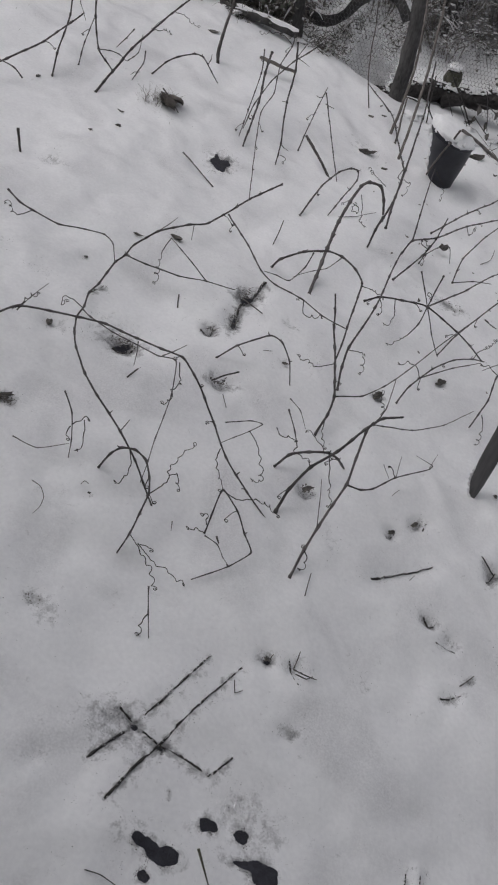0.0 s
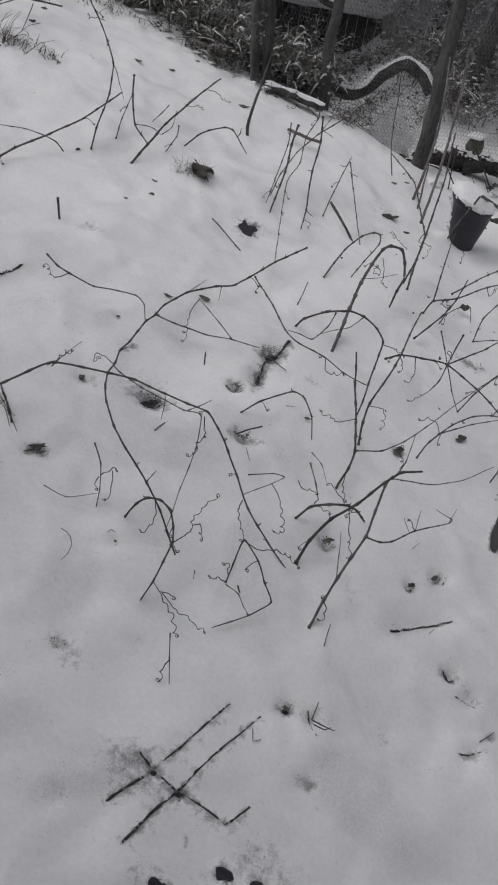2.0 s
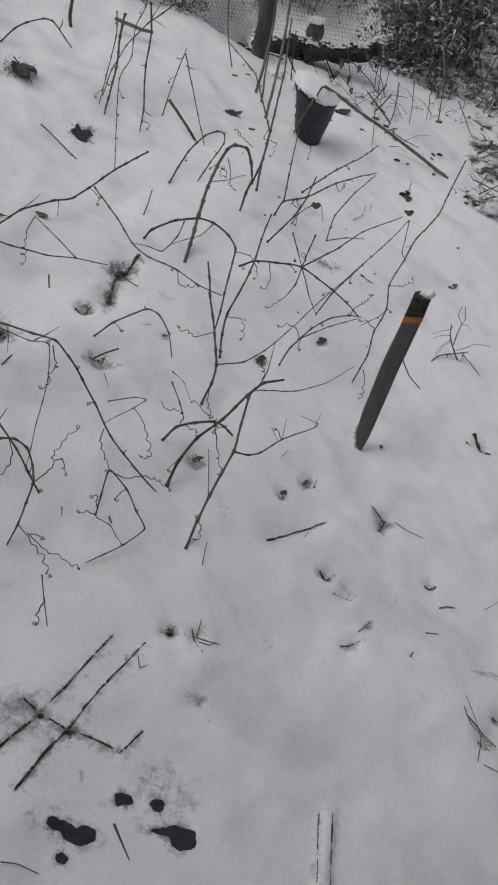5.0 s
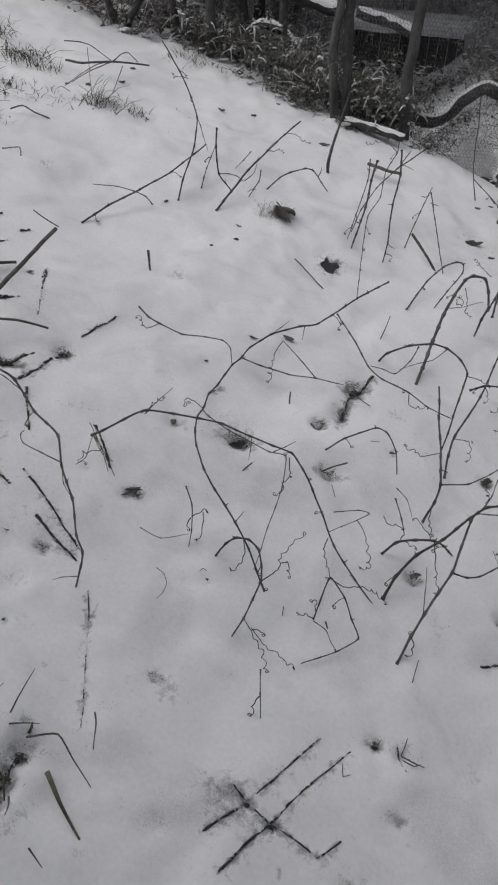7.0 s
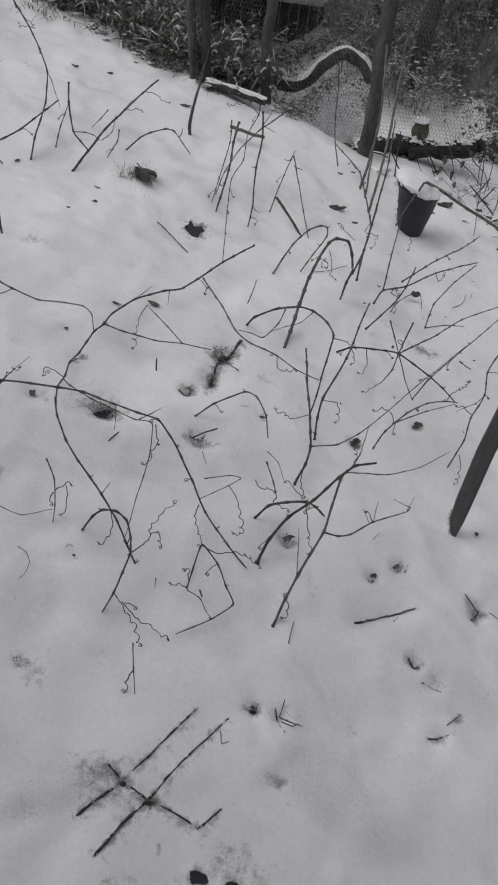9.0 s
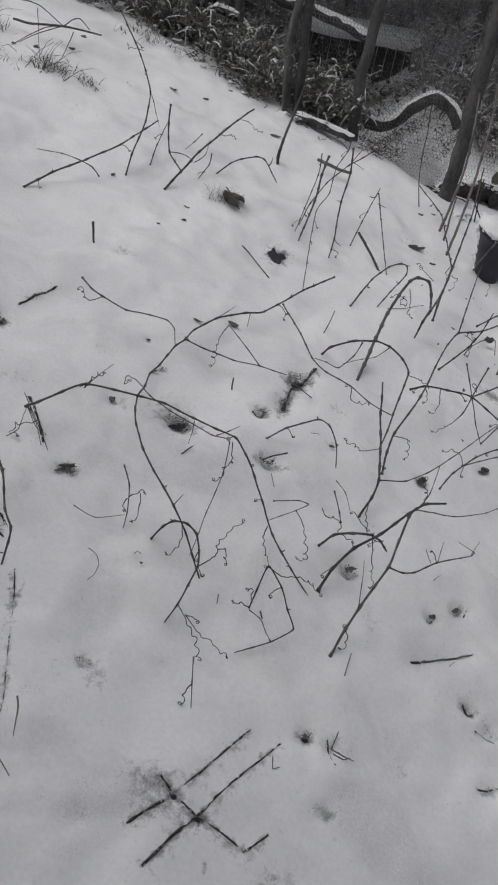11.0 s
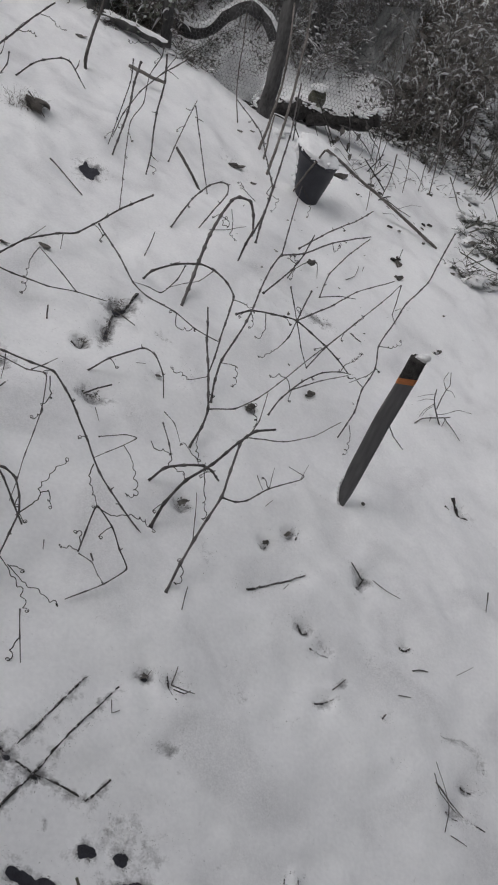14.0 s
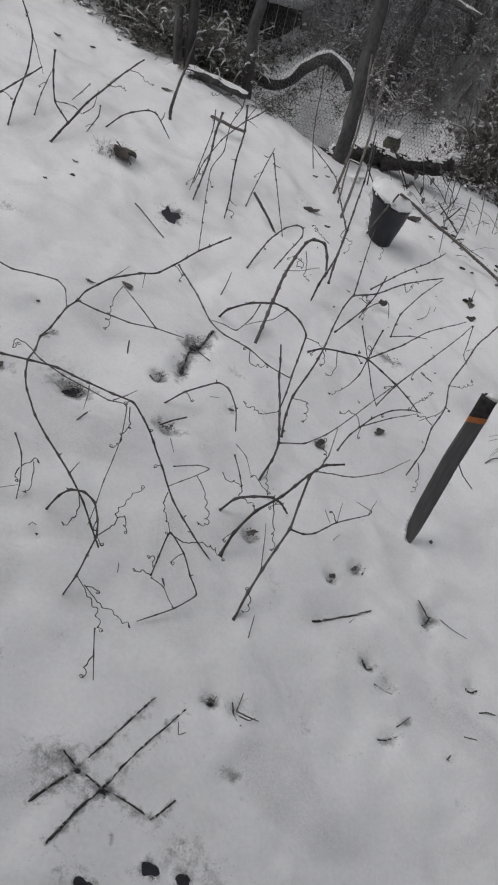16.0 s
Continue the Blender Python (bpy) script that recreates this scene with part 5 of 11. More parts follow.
def build_shadow_shed(x0, x1, y, z0, z1, label):
    """A low shed-like form: dark boards in place of a shadow, a snow-laden roof beam and a pale leaning corner post."""
    root = tagged(new("garden_shed"), label, "shed")
    root.location = (x0, y, z0)
    wide, tall, deep = x1 - x0, z1 - z0, 0.3

    def box(name, at, size, mat, note="", turn=(0, 0, 0)):
        bm = bmesh.new()
        bmesh.ops.create_cube(bm, size=1.0, matrix=Matrix.LocRotScale(at, Euler(turn), size))
        bmesh.ops.bevel(bm, geom=bm.edges[:], offset=min(size) * 0.12, affect="EDGES")
        return part(name, bm, mat, root, note, smooth=False)

    # the dark boards stand in for the shadow under the snow-laden log
    n = 12
    for i in range(n):
        box("board", ((i + 0.5) * wide / n, 0.27 + 0.012 * (i % 2), tall / 2), (wide / n * 0.93, 0.025, tall), BOARD)
    box("side_wall", (0.015, deep / 2, tall / 2), (0.03, deep, tall), BOARD)
    box("side_wall", (wide - 0.015, deep / 2, tall / 2), (0.03, deep, tall), BOARD)
    box("roof_beam", (wide / 2, -0.02, tall + 0.02), (wide * 1.05, 0.07, 0.055), BOARD, "dark beam along the open front")
    roof = box("roof", (wide / 2, deep / 2, tall + 0.065), (wide * 1.06, deep * 1.12, 0.03), BOARD)
    bm = bmesh.new()
    rows, cols = [], 70
    for i in range(cols + 1):
        u = wide * (1.07 * i / cols - 0.035)
        sag = 0.022 * noise.noise((u * 5, 1, 0)) + 0.012 * noise.noise((u * 17, 2, 0))
        end = min(1.0, 10 * min(i, cols - i) / cols + 0.25)
        rows.append([bm.verts.new((u, v + 0.012 * noise.noise((u * 9, v * 30, k)), tall + 0.07 + end * w + (sag if 0 < k < 6 else 0.4 * sag)))
                     for k, (v, w) in enumerate(((-0.055, -0.085), (-0.085, -0.05), (-0.095, -0.005), (-0.075, 0.035), (-0.02, 0.05), (0.1, 0.055), (0.36, 0.03)))])
    for p, q in zip(rows, rows[1:]):
        for k in range(6):
            bm.faces.new((p[k], p[k + 1], q[k + 1], q[k]))
    part("snow_cover", bm, SLUSH, roof, "thick snow overhanging the roof edge")
    box("corner_post", (wide + 0.045, -0.05, tall / 2 - 0.01), (0.085, 0.05, tall + 0.09), POST, "pale weathered leaning corner post", (0, -0.19, 0))
    return root


def drape(corners, label):
    """A frosted sheet hanging in soft folds between four corners."""
    a, b, c, d = (Vector(p) for p in corners)
    n, bm, rows = 34, bmesh.new(), []
    for j in range(n + 1):
        v, row = j / n, []
        for i in range(n + 1):
            u = i / n
            p = (a.lerp(b, u)).lerp(d.lerp(c, u), v)
            p.z -= 0.09 * math.sin(math.pi * v) * (1 - 0.5 * u)
            p += Vector((0.4, -1, 0.3)) * (0.13 * noise.noise((u * 4 + v, v * 1.6, 3)) + 0.05 * noise.noise((u * 9, v * 4, 8)) + 0.012 * noise.noise((u * 24, v * 20, 1)))
            row.append(bm.verts.new(p))
        rows.append(row)
    for p, q in zip(rows, rows[1:]):
        for i in range(n):
            bm.faces.new((p[i], p[i + 1], q[i + 1], q[i]))
    bmesh.ops.solidify(bm, geom=bm.faces[:], thickness=0.004)
    return thing("garden_sheet", bm, SHEET, label, "sheet")


def rotten_log(r, pts, label):
    """A black, crumbling log with a ragged fringe of snow along its top."""
    rng = random.Random(8)
    line = jitter(spline(pts, 0.02), 0.012, 0.4)
    ob = thing("fallen_log", tube(bmesh.new(), line, r, r * 0.8, 16, (), 0.75, 0.6), CRUST, label, "log")
    bm = bmesh.new()
    for i, p in enumerate(line):
        for _ in range(11):
            k = rng.uniform(0.003, 0.010)
            blob(bm, p + Vector((rng.uniform(-0.015, 0.015), rng.uniform(-0.6, 0.7) * r, r * rng.uniform(0.62, 1.05) * (1 + 0.4 * noise.noise(p * 30)))), (k * 1.5, k * 1.3, k * 0.8), i * 1.7 + k * 99, 1, 0.6, 0.8)
    tagged(part("snow_fringe", bm, CAP, ob, "ragged fringe of snow along its top"), kind="stuff")
    return ob


def mesh_thing(name, vs, fs, mat, smooth=True):
    mesh = bpy.data.meshes.new(name)
    mesh.from_pydata(vs, [], fs)
    mesh.materials.append(mat)
    if mat == SNOW:
        soiled(mesh)
    if smooth:
        mesh.polygons.foreach_set("use_smooth", [True] * len(mesh.polygons))
    return new(name, mesh)


def crumb(vs, fs, p, r, rng):
    """One small angular crumb, its foot sunk in the snow."""
    n = len(vs)
    a = rng.uniform(0, 6.283)
    k = [r * rng.uniform(0.5, 1.5) for _ in range(5)]
    c, s = math.cos(a), math.sin(a)
    z = p.z - 0.6 * r
    vs += [(p.x + c * k[0], p.y + s * k[0], z), (p.x - s * k[1], p.y + c * k[1], z), (p.x - c * k[2], p.y - s * k[2], z), (p.x + s * k[3], p.y - c * k[3], z), (p.x, p.y, p.z + k[4] * 0.7)]
    fs += [(n, n + 1, n + 4), (n + 1, n + 2, n + 4), (n + 2, n + 3, n + 4), (n + 3, n, n + 4)]


def crusted(r, pts, label, group="", sink=0.0):
    """A stick sunk in the snow: it dips under here and there, with snow grains on it and bark crumbs beside it."""
    r *= 1.4 if pts[0][0] < -0.8 else 1.15
    seed = abs(pts[0][0] * 5.1 + pts[0][1] * 2.3) % 1.0
    rng = random.Random(int(seed * 9999))
    line = spline(pts, 0.006)
    for p in line:
        p.z = sheet_z(p.x, p.y) + r * (0.12 - 0.8 * sink + 0.8 * noise.noise(Vector((p.x * 34, p.y * 34, seed * 7))) + 1.1 * noise.noise(p * 130))
    line = jitter(line, 0.001, seed)
    ob = thing("stick", tube(bmesh.new(), line, r * 0.75, r * 0.5, 8, (), 1.2, seed), CRUST, label, "stick", group)
    gv, gf, dv, df = [], [], [], []
    for p in line:
        for _ in range(2):
            q = p + Vector((rng.gauss(0, r * 0.6), rng.gauss(0, r * 0.6), 0))
            if noise.noise(q * 40 + Vector((3, 1, 0))) > -0.08:
                q.z = max(p.z, sheet_z(q.x, q.y)) + r * rng.uniform(0.3, 0.9)
                crumb(gv, gf, q, rng.uniform(0.001, 0.0028), rng)
        for _ in range(8):
            w = 0.004 + 1.3 * r
            q = p + Vector((rng.gauss(0, w), rng.gauss(-0.3 * w, w), 0))
            if noise.noise(q * 28) > -0.12:
                q.z = sheet_z(q.x, q.y)
                crumb(dv, df, q, rng.uniform(0.0004, 0.001), rng)
    for name, v, f, m, lab in (("snow_dusting", gv, gf, SNOW, "grains of snow lying on the bark"), ("bark_dust", dv, df, GRIT, "dark crumbs in the snow beside it")):
        if v:
            o = mesh_thing(name, v, f, m, False)
            o.parent = ob
            tagged(o, lab, kind="stuff")
    return ob


def speckle(cx, cy, rx, ry, turn=0.0, many=1.0):
    """Fine dark crumbs of soil and grass showing through thin snow, densest in the middle."""
    rng = random.Random(int(abs(cx) * 7919 + abs(cy) * 1543))
    c, s = math.cos(turn), math.sin(turn)
    vs, fs = [], []
    for _ in range(int(8 + many * rx * ry * 1.3e5)):
        u, v = rng.gauss(0, 0.5) * rx, rng.gauss(0, 0.5) * ry
        p = Vector((cx + u * c - v * s, cy + u * s + v * c, 0))
        if noise.noise(p * 45) + 0.6 * noise.noise(p * 110) < -0.05 - 0.25 * math.exp(-(u / rx) ** 2 - (v / ry) ** 2):
            continue
        p.z = sheet_z(p.x, p.y)
        crumb(vs, fs, p, rng.uniform(0.0004, 0.0011) * (1.8 if rng.random() < 0.08 else 1), rng)
    if vs:
        tagged(mesh_thing("soil_crumbs", vs, fs, GRIT, False), "fine dark soil crumbs showing through thin snow", "soil", "", "stuff")


def scrap(x, y, z, long, wide, turn, label="small dark scrap of dead leaf on the snow", mat=None, tall=0.5, name="leaf_scrap"):
    """A curled scrap of leaf, bark or bud."""
    bm = bmesh.new()
    made = bmesh.ops.create_icosphere(bm, subdivisions=2, radius=1.0)["verts"]
    c, s = math.cos(turn), math.sin(turn)
    for v in made:
        q = v.co * (1 + 0.8 * noise.noise(v.co * 1.6 + Vector((x * 9, y * 9, 0))) + 0.7 * noise.noise(v.co * 3.5 + Vector((0, x * 9, y * 9))))
        u, w = q.x * long * 0.45, q.y * wide * 0.4
        v.co = (u * c - w * s, u * s + w * c, q.z * wide * tall / 2 + 0.25 * u * u / max(long, 1e-4))
    ob = thing(name, bm, mat or DEAD, label, "leaf", "leaf scraps on the snow", smooth=False)
    ob.location = (x, y, z + wide * tall * 0.1)
    return ob


def dead_leaf(bm, o, rot, k, w, curl, seed):
    """One broad curled leaf with a ragged edge."""
    rows = []
    for u in range(11):
        t = u / 10
        half = 0.0008 + w * math.sin(math.pi * t) ** 0.8 * (1 + 0.3 * noise.noise((t * 7, seed, 0)))
        rows.append([bm.verts.new(o + rot @ Vector(((t - 0.5) * k, q * half, curl * k * (abs(q) ** 1.5 + 0.5 * (t - 0.5) ** 2) + 0.06 * k * noise.noise((t * 4, q * 2, seed))))) for q in (-1, -0.66, -0.33, 0, 0.33, 0.66, 1)])
    for p, q in zip(rows, rows[1:]):
        for i in range(6):
            bm.faces.new((p[i], p[i + 1], q[i + 1], q[i]))
    bmesh.ops.solidify(bm, geom=bm.faces[:], thickness=0.0012)
    return bm


def leaf_clod(x, y, z, size, label):
    """Broad curled dead leaves lying over frosted dry grass."""
    rng = random.Random(3)
    root = tagged(new("leaf_clod"), label, "leaves")
    root.location = (x, y, z)
    for px, py, pz, k, w, turn, tilt, roll in ((0.006, -0.012, 0.020, 0.115, 0.021, -0.9, 0.1, 0.25), (0.026, 0.020, 0.022, 0.075, 0.019, -0.6, 0.1, -0.2), (-0.055, -0.03, 0.010, 0.06, 0.012, 0.3, 0.05, 0.2)):
        part("leaf", dead_leaf(bmesh.new(), Vector((px, py, pz)), Euler((roll, tilt, turn)).to_matrix(), k, w, 0.13, px * 90), BROWN, root, "broad dark brown curled leaf")
    for i in range(14):
        a, q, k = rng.uniform(0, 6.28), size * 0.5 * rng.random() ** 0.6, size * rng.uniform(0.1, 0.22)
        part("leaf", dead_leaf(bmesh.new(), Vector((q * math.cos(a) * 1.2 - 0.05, q * math.sin(a), 0.012)), Euler((rng.uniform(-0.7, 0.7), rng.uniform(-0.7, 0.7), a)).to_matrix(), k, k * 0.25, 0.3, i), DEAD, root)
    bm = bmesh.new()
    for i in range(260):
        a = rng.uniform(0, 6.28)
        blade(bm, Vector((math.cos(a) - 0.6, math.sin(a) + 0.35, 0)) * size * rng.uniform(0, 0.75), rng.uniform(0, 6.28), rng.uniform(0.02, 0.075), 0.0011, (0.2, rng.uniform(0.9, 1.7)), 0)
    tagged(part("dry_grass", bm, TWIG, root, "pale dry grass"), kind="stuff")
    part("stick", tube(bmesh.new(), [Vector((-0.03, 0.055, 0.045)), Vector((0.005, 0.01, 0.035)), Vector((0.048, -0.035, 0.004))], 0.0026, 0.002, 6), STICK, root)
    return root


def rough_patch(cx, cy, rx, ry, turn=0.0):
    """A patch of pitted, granular snow."""
    step = max(0.0022, max(rx, ry) / 48)
    nx, ny = int(rx / step) + 2, int(ry / step) + 2
    c, s = math.cos(turn), math.sin(turn)
    vs, fs, w = [], [], 2 * nx + 1
    for j in range(-ny, ny + 1):
        for i in range(-nx, nx + 1):
            x, y = cx + (i * c - j * s) * step, cy + (i * s + j * c) * step
            f = Vector((x, y, cx * 3))
            q = math.hypot(i * step / rx, j * step / ry) + 0.36 * noise.noise(f * 26) + 0.2 * noise.noise(f * 90)
            g = 0.0030 * noise.noise(f * 230) + 0.0022 * noise.noise(f * 420)
            k = max(0.0, 1 - q)
            k = k * k * (3 - 2 * k)
            vs.append((x, y, hollow_z(x, y) + (0.001 + g * 2.6) * k - 0.0024 * (1 - k)))
    fs = [(j * w + i, j * w + i + 1, (j + 1) * w + i + 1, (j + 1) * w + i) for j in range(2 * ny) for i in range(2 * nx)]
    return tagged(mesh_thing("rough_snow", vs, fs, SNOW), "pitted granular patch of sunken snow", "snow", "", "stuff")


def melt_hole(lobes):
    """A ragged hole in the snow, down to wet earth, with a thin melted lip. Lobes: x, y, two radii and a turn each."""
    cx, cy = lobes[0][:2]
    sides = 150
    inner, lip = [], []
    size = max(lobes[0][2], lobes[0][3])
    high = 0.0024
    rings = ((-0.001, -0.0005), (0.0, high * 0.9), (0.003, high), (0.008, high * 0.75), (0.016, high * 0.3), (0.03, -0.003))
    for i in range(sides):
        a = 2 * math.pi * i / sides
        ux, uy = math.cos(a), math.sin(a)
        reach = 0.0
        for lx, ly, rx, ry, turn in lobes:
            c, s = math.cos(turn), math.sin(turn)
            ox, oy = ((cx - lx) * c + (cy - ly) * s) / rx, ((cy - ly) * c - (cx - lx) * s) / ry
            dx, dy = (ux * c + uy * s) / rx, (uy * c - ux * s) / ry
            qa, qb, qc = dx * dx + dy * dy, ox * dx + oy * dy, ox * ox + oy * oy - 1
            root = qb * qb - qa * qc
            if root > 0:
                reach = max(reach, (math.sqrt(root) - qb) / qa)
        f = Vector((cx + ux * size, cy + uy * size, cx * 5))
        reach *= 1 + 0.4 * noise.noise(f * (0.9 / size)) + 0.16 * noise.noise(f * (2.4 / size)) + 0.07 * noise.noise(f * (6 / size)) + 0.05 * noise.noise(f * (14 / size))
        inner.append([(cx + ux * reach * q, cy + uy * reach * q) for q in (0.25, 0.5, 0.75, 0.95)] + [(cx + ux * (reach + 0.0015), cy + uy * (reach + 0.0015))])
        k = 1.0
        lip.append([(cx + ux * (reach + d * k), cy + uy * (reach + d * k), h * k) for d, h in rings])
    vs = [(cx, cy, hollow_z(cx, cy) + 0.0026)]
    for row in inner:
        vs += [(x, y, hollow_z(x, y) + 0.0026 + 0.0008 * noise.noise((x * 150, y * 150, 0))) for x, y in row]
    fs, n = [], 5
    for i in range(sides):
        a, b = 1 + i * n, 1 + (i + 1) % sides * n
        fs.append((0, a, b))
        fs += [(a + k, a + k + 1, b + k + 1, b + k) for k in range(n - 1)]
    tagged(mesh_thing("earth_patch", vs, fs, SOIL), "dark wet earth showing through a melted hole", "earth", "melt holes", "structure")
    vs, fs, n = [], [], len(rings)
    for row in lip:
        vs += [(x, y, hollow_z(x, y) + 0.0026 * (i < 1) + h + 0.0004 * noise.noise((x * 180, y * 180, 3)) * (0 < i < 5)) for i, (x, y, h) in enumerate(row)]
    for i in range(sides):
        a, b = i * n, (i + 1) % sides * n
        fs += [(a + k, a + k + 1, b + k + 1, b + k) for k in range(n - 1)]
    tagged(mesh_thing("snow_lip", vs, fs, SNOW), "thin melted snow lip round bare earth", "snow", "", "stuff")
    rng = random.Random(int(abs(cx) * 9973))
    vs, fs = [], []
    for row in lip:
        for _ in range(5):
            x, y, h = row[1]
            p = Vector((x + rng.gauss(0, 0.003), y + rng.gauss(0, 0.003), 0))
            p.z = hollow_z(p.x, p.y) + high * 0.9
            if noise.noise(p * 60) > 0:
                crumb(vs, fs, p, rng.uniform(0.0004, 0.0013), rng)
    if vs:
        tagged(mesh_thing("soil_crumbs", vs, fs, GRIT, False), "soil crumbs at the rim of a melted hole", "soil", "", "stuff")


def litter(x, y, rx, ry, count, snow, label, leaf=0.02, twigs=0.3, tall=0.05, gap=-1.0, long=1.0):
    """Matted dead leaves, stalks and lying blades with lumps of snow between them."""
    rng = random.Random(int(abs(x * 1231) + abs(y * 733)))
    root = tagged(new("ground_litter"), label, "undergrowth", "", "stuff")
    root.location = (x, y, gz(x, y))
    bm, sb = bmesh.new(), bmesh.new()
    for i in range(count):
        a, q = rng.uniform(0, 6.283), rng.random() ** 0.6
        px, py = rx * q * math.cos(a), ry * q * math.sin(a)
        if noise.noise((8 * (x + px), 8 * (y + py), 2)) + 0.5 * noise.noise((19 * (x + px), 19 * (y + py), 5)) < gap:
            continue
        p = Vector((px, py, gz(x + px, y + py) - root.location.z + tall * rng.random() ** 2))
        if rng.random() < twigs:
            d = Vector((rng.uniform(-1, 1), rng.uniform(-1, 1), rng.uniform(-0.1, 0.8))).normalized() * rng.uniform(0.04, 0.16) * long
            tube(bm, [p - d * 0.1, p + d * 0.5 + Vector((0, 0, 0.01 * long)), p + d - Vector((0, 0, 0.01 * long))], rng.uniform(0.0009, 0.002), 0.0006, 3)
            continue
        d = Vector((rng.uniform(-1, 1), rng.uniform(-1, 1), rng.uniform(-0.4, 0.5))).normalized() * leaf * rng.uniform(0.4, 1.3)
        s = d.cross(Vector((rng.uniform(-0.6, 0.6), rng.uniform(-0.6, 0.6), 1))).normalized() * d.length * rng.uniform(0.2, 0.45)
        n = d.cross(s).normalized() * d.length * 0.15
        v = [bm.verts.new(w) for w in (p, p + d * 0.5 + s + n, p + d, p + d * 0.5 - s + n, p + d * 0.5)]
        for k in range(4):
            bm.faces.new((v[k], v[(k + 1) % 4], v[4]))
    for i in range(snow):
        a, q = rng.uniform(0, 6.283), rng.random() ** 0.6
        px, py = rx * q * math.cos(a), ry * q * math.sin(a)
        k = rng.uniform(0.006, 0.017)
        blob(sb, (px, py, gz(x + px, y + py) - root.location.z + tall * 0.5 * rng.random()), (k * rng.uniform(0.8, 2.2), k * rng.uniform(0.8, 2.2), k * rng.uniform(0.3, 0.55)), i * 1.7, 1, 0.6, 0.8)
    tagged(part("leaf_mat", bm, DEAD, root, "dark matted leaves and stalks", smooth=False), kind="stuff")
    if snow:
        tagged(part("snow_load", sb, CAP, root, "lumps of snow between the leaves"), kind="stuff")
    return root


def shade_conifer(x, y, r, height, seed, label, wide=1.9, low=2.5):
    """An added tall evergreen: bare below, a deep ragged top above, out of view, that blocks sky light."""
    rng = random.Random(seed)
    root = tagged(new("tall_conifer"), label, "tree", "conifers of the wood beyond")
    root.location = (x, y, gz(x, y) - 0.1)
    line = jitter(spline([(0, 0, 0), (0.05, 0, height * 0.5), (0, 0.05, height)], 0.25), 0.03, seed)
    part("trunk", tube(bmesh.new(), line, r, r * 0.3, 12, (), 0.15, seed), TRUNK, root)
    bm, lb = bmesh.new(), bmesh.new()
    for i in range(70):
        z = low + (height - low - 0.1) * (i / 70)
        a, ln = i * 2.4, (wide + rng.uniform(-0.4, 0.4)) * (1 - 0.8 * i / 70)
        d = Vector((math.cos(a), math.sin(a), 0))
        q = spline([Vector((0, 0, z)), Vector((0, 0, z + 0.05)) + d * ln * 0.5, Vector((0, 0, z - 0.25)) + d * ln], 0.2)
        tube(bm, q, 0.02, 0.004, 4)
        for _ in range(46):
            p = q[rng.randrange(1, len(q))] + Vector((rng.uniform(-1, 1), rng.uniform(-1, 1), rng.uniform(-0.6, 0.2))) * 0.22
            e = Vector((rng.uniform(-1, 1), rng.uniform(-1, 1), rng.uniform(-0.5, 0.3))).normalized() * rng.uniform(0.1, 0.24)
            s = e.cross(Vector((rng.uniform(-0.4, 0.4), rng.uniform(-0.4, 0.4), 1))).normalized() * 0.085
            v = [lb.verts.new(w) for w in (p, p + e * 0.5 + s, p + e, p + e * 0.5 - s)]
            lb.faces.new(v)
    tagged(part("boughs", bm, TRUNK, root), kind="stuff")
    tagged(part("crown", lb, GREEN, root, smooth=False), kind="stuff")
    return root


# ---- the ground: one sheet of snow to the horizon ----
def axis(a, b, c, d, far):
    """Grid lines: fine between b and c, coarser out to a and d, then ever wider to the horizon."""
    v, q = [], a[0]
    for stop, step in ((b[0], a[1]), (c[0], b[1]), (d[0], d[1])):
        while q < stop:
            v.append(q)
            q += step
    step, q = d[1], v[-1]
    while q < far:
        step *= 1.25
        q += step
        v.append(q)
    step, q = a[1], v[0]
    while q > -far:
        step *= 1.25
        q -= step
        v.insert(0, q)
    return v


gx, gy = axis((-2.5, 0.018), (-1.1, 0.0068), (1.3, 0.0068), (2.6, 0.018), 900), axis((0.0, 0.02), (0.3, 0.0068), (2.5, 0.008), (4.3, 0.016), 900)
verts = [(x, y, hollow_z(x, y)) for y in gy for x in gx]
w = len(gx)
faces = [(j * w + i, j * w + i + 1, (j + 1) * w + i + 1, (j + 1) * w + i) for j in range(len(gy) - 1) for i in range(w - 1)]
me = bpy.data.meshes.new("ground")
me.from_pydata(verts, [], faces)
me.materials.append(SNOW)
soiled(me)
me.polygons.foreach_set("use_smooth", [True] * len(me.polygons))
tagged(new("ground", me), "snow-covered sloping garden ground with shallow hollows", "ground", kind="structure")

COLS, ROWS = np.array(gx), np.array(gy)


def sheet_z(x, y):
    """Height of the snow sheet itself, between its grid lines."""
    i, j = int(COLS.searchsorted(x)) - 1, int(ROWS.searchsorted(y)) - 1
    u, v = (x - gx[i]) / (gx[i + 1] - gx[i]), (y - gy[j]) / (gy[j + 1] - gy[j])
    a, b, c, d = (verts[k][2] for k in (j * len(gx) + i, j * len(gx) + i + 1, (j + 1) * len(gx) + i, (j + 1) * len(gx) + i + 1))
    return (a * (1 - u) + b * u) * (1 - v) + (c * (1 - u) + d * u) * v


# a plain wall added behind the camera, out of view, to shade the near snow
bm = bmesh.new()
bmesh.ops.create_cube(bm, size=1.0, matrix=Matrix.LocRotScale((0, -0.78, 2.6), None, (16.0, 0.3, 7.6)))
wall = thing("shade_wall_south", bm, UNSEEN_WALL, "plain unseen wall added to shade the near slope", "wall", kind="structure", smooth=False)

# holes melted down to the bare wet earth
for lobes in HOLES:
    melt_hole(lobes)


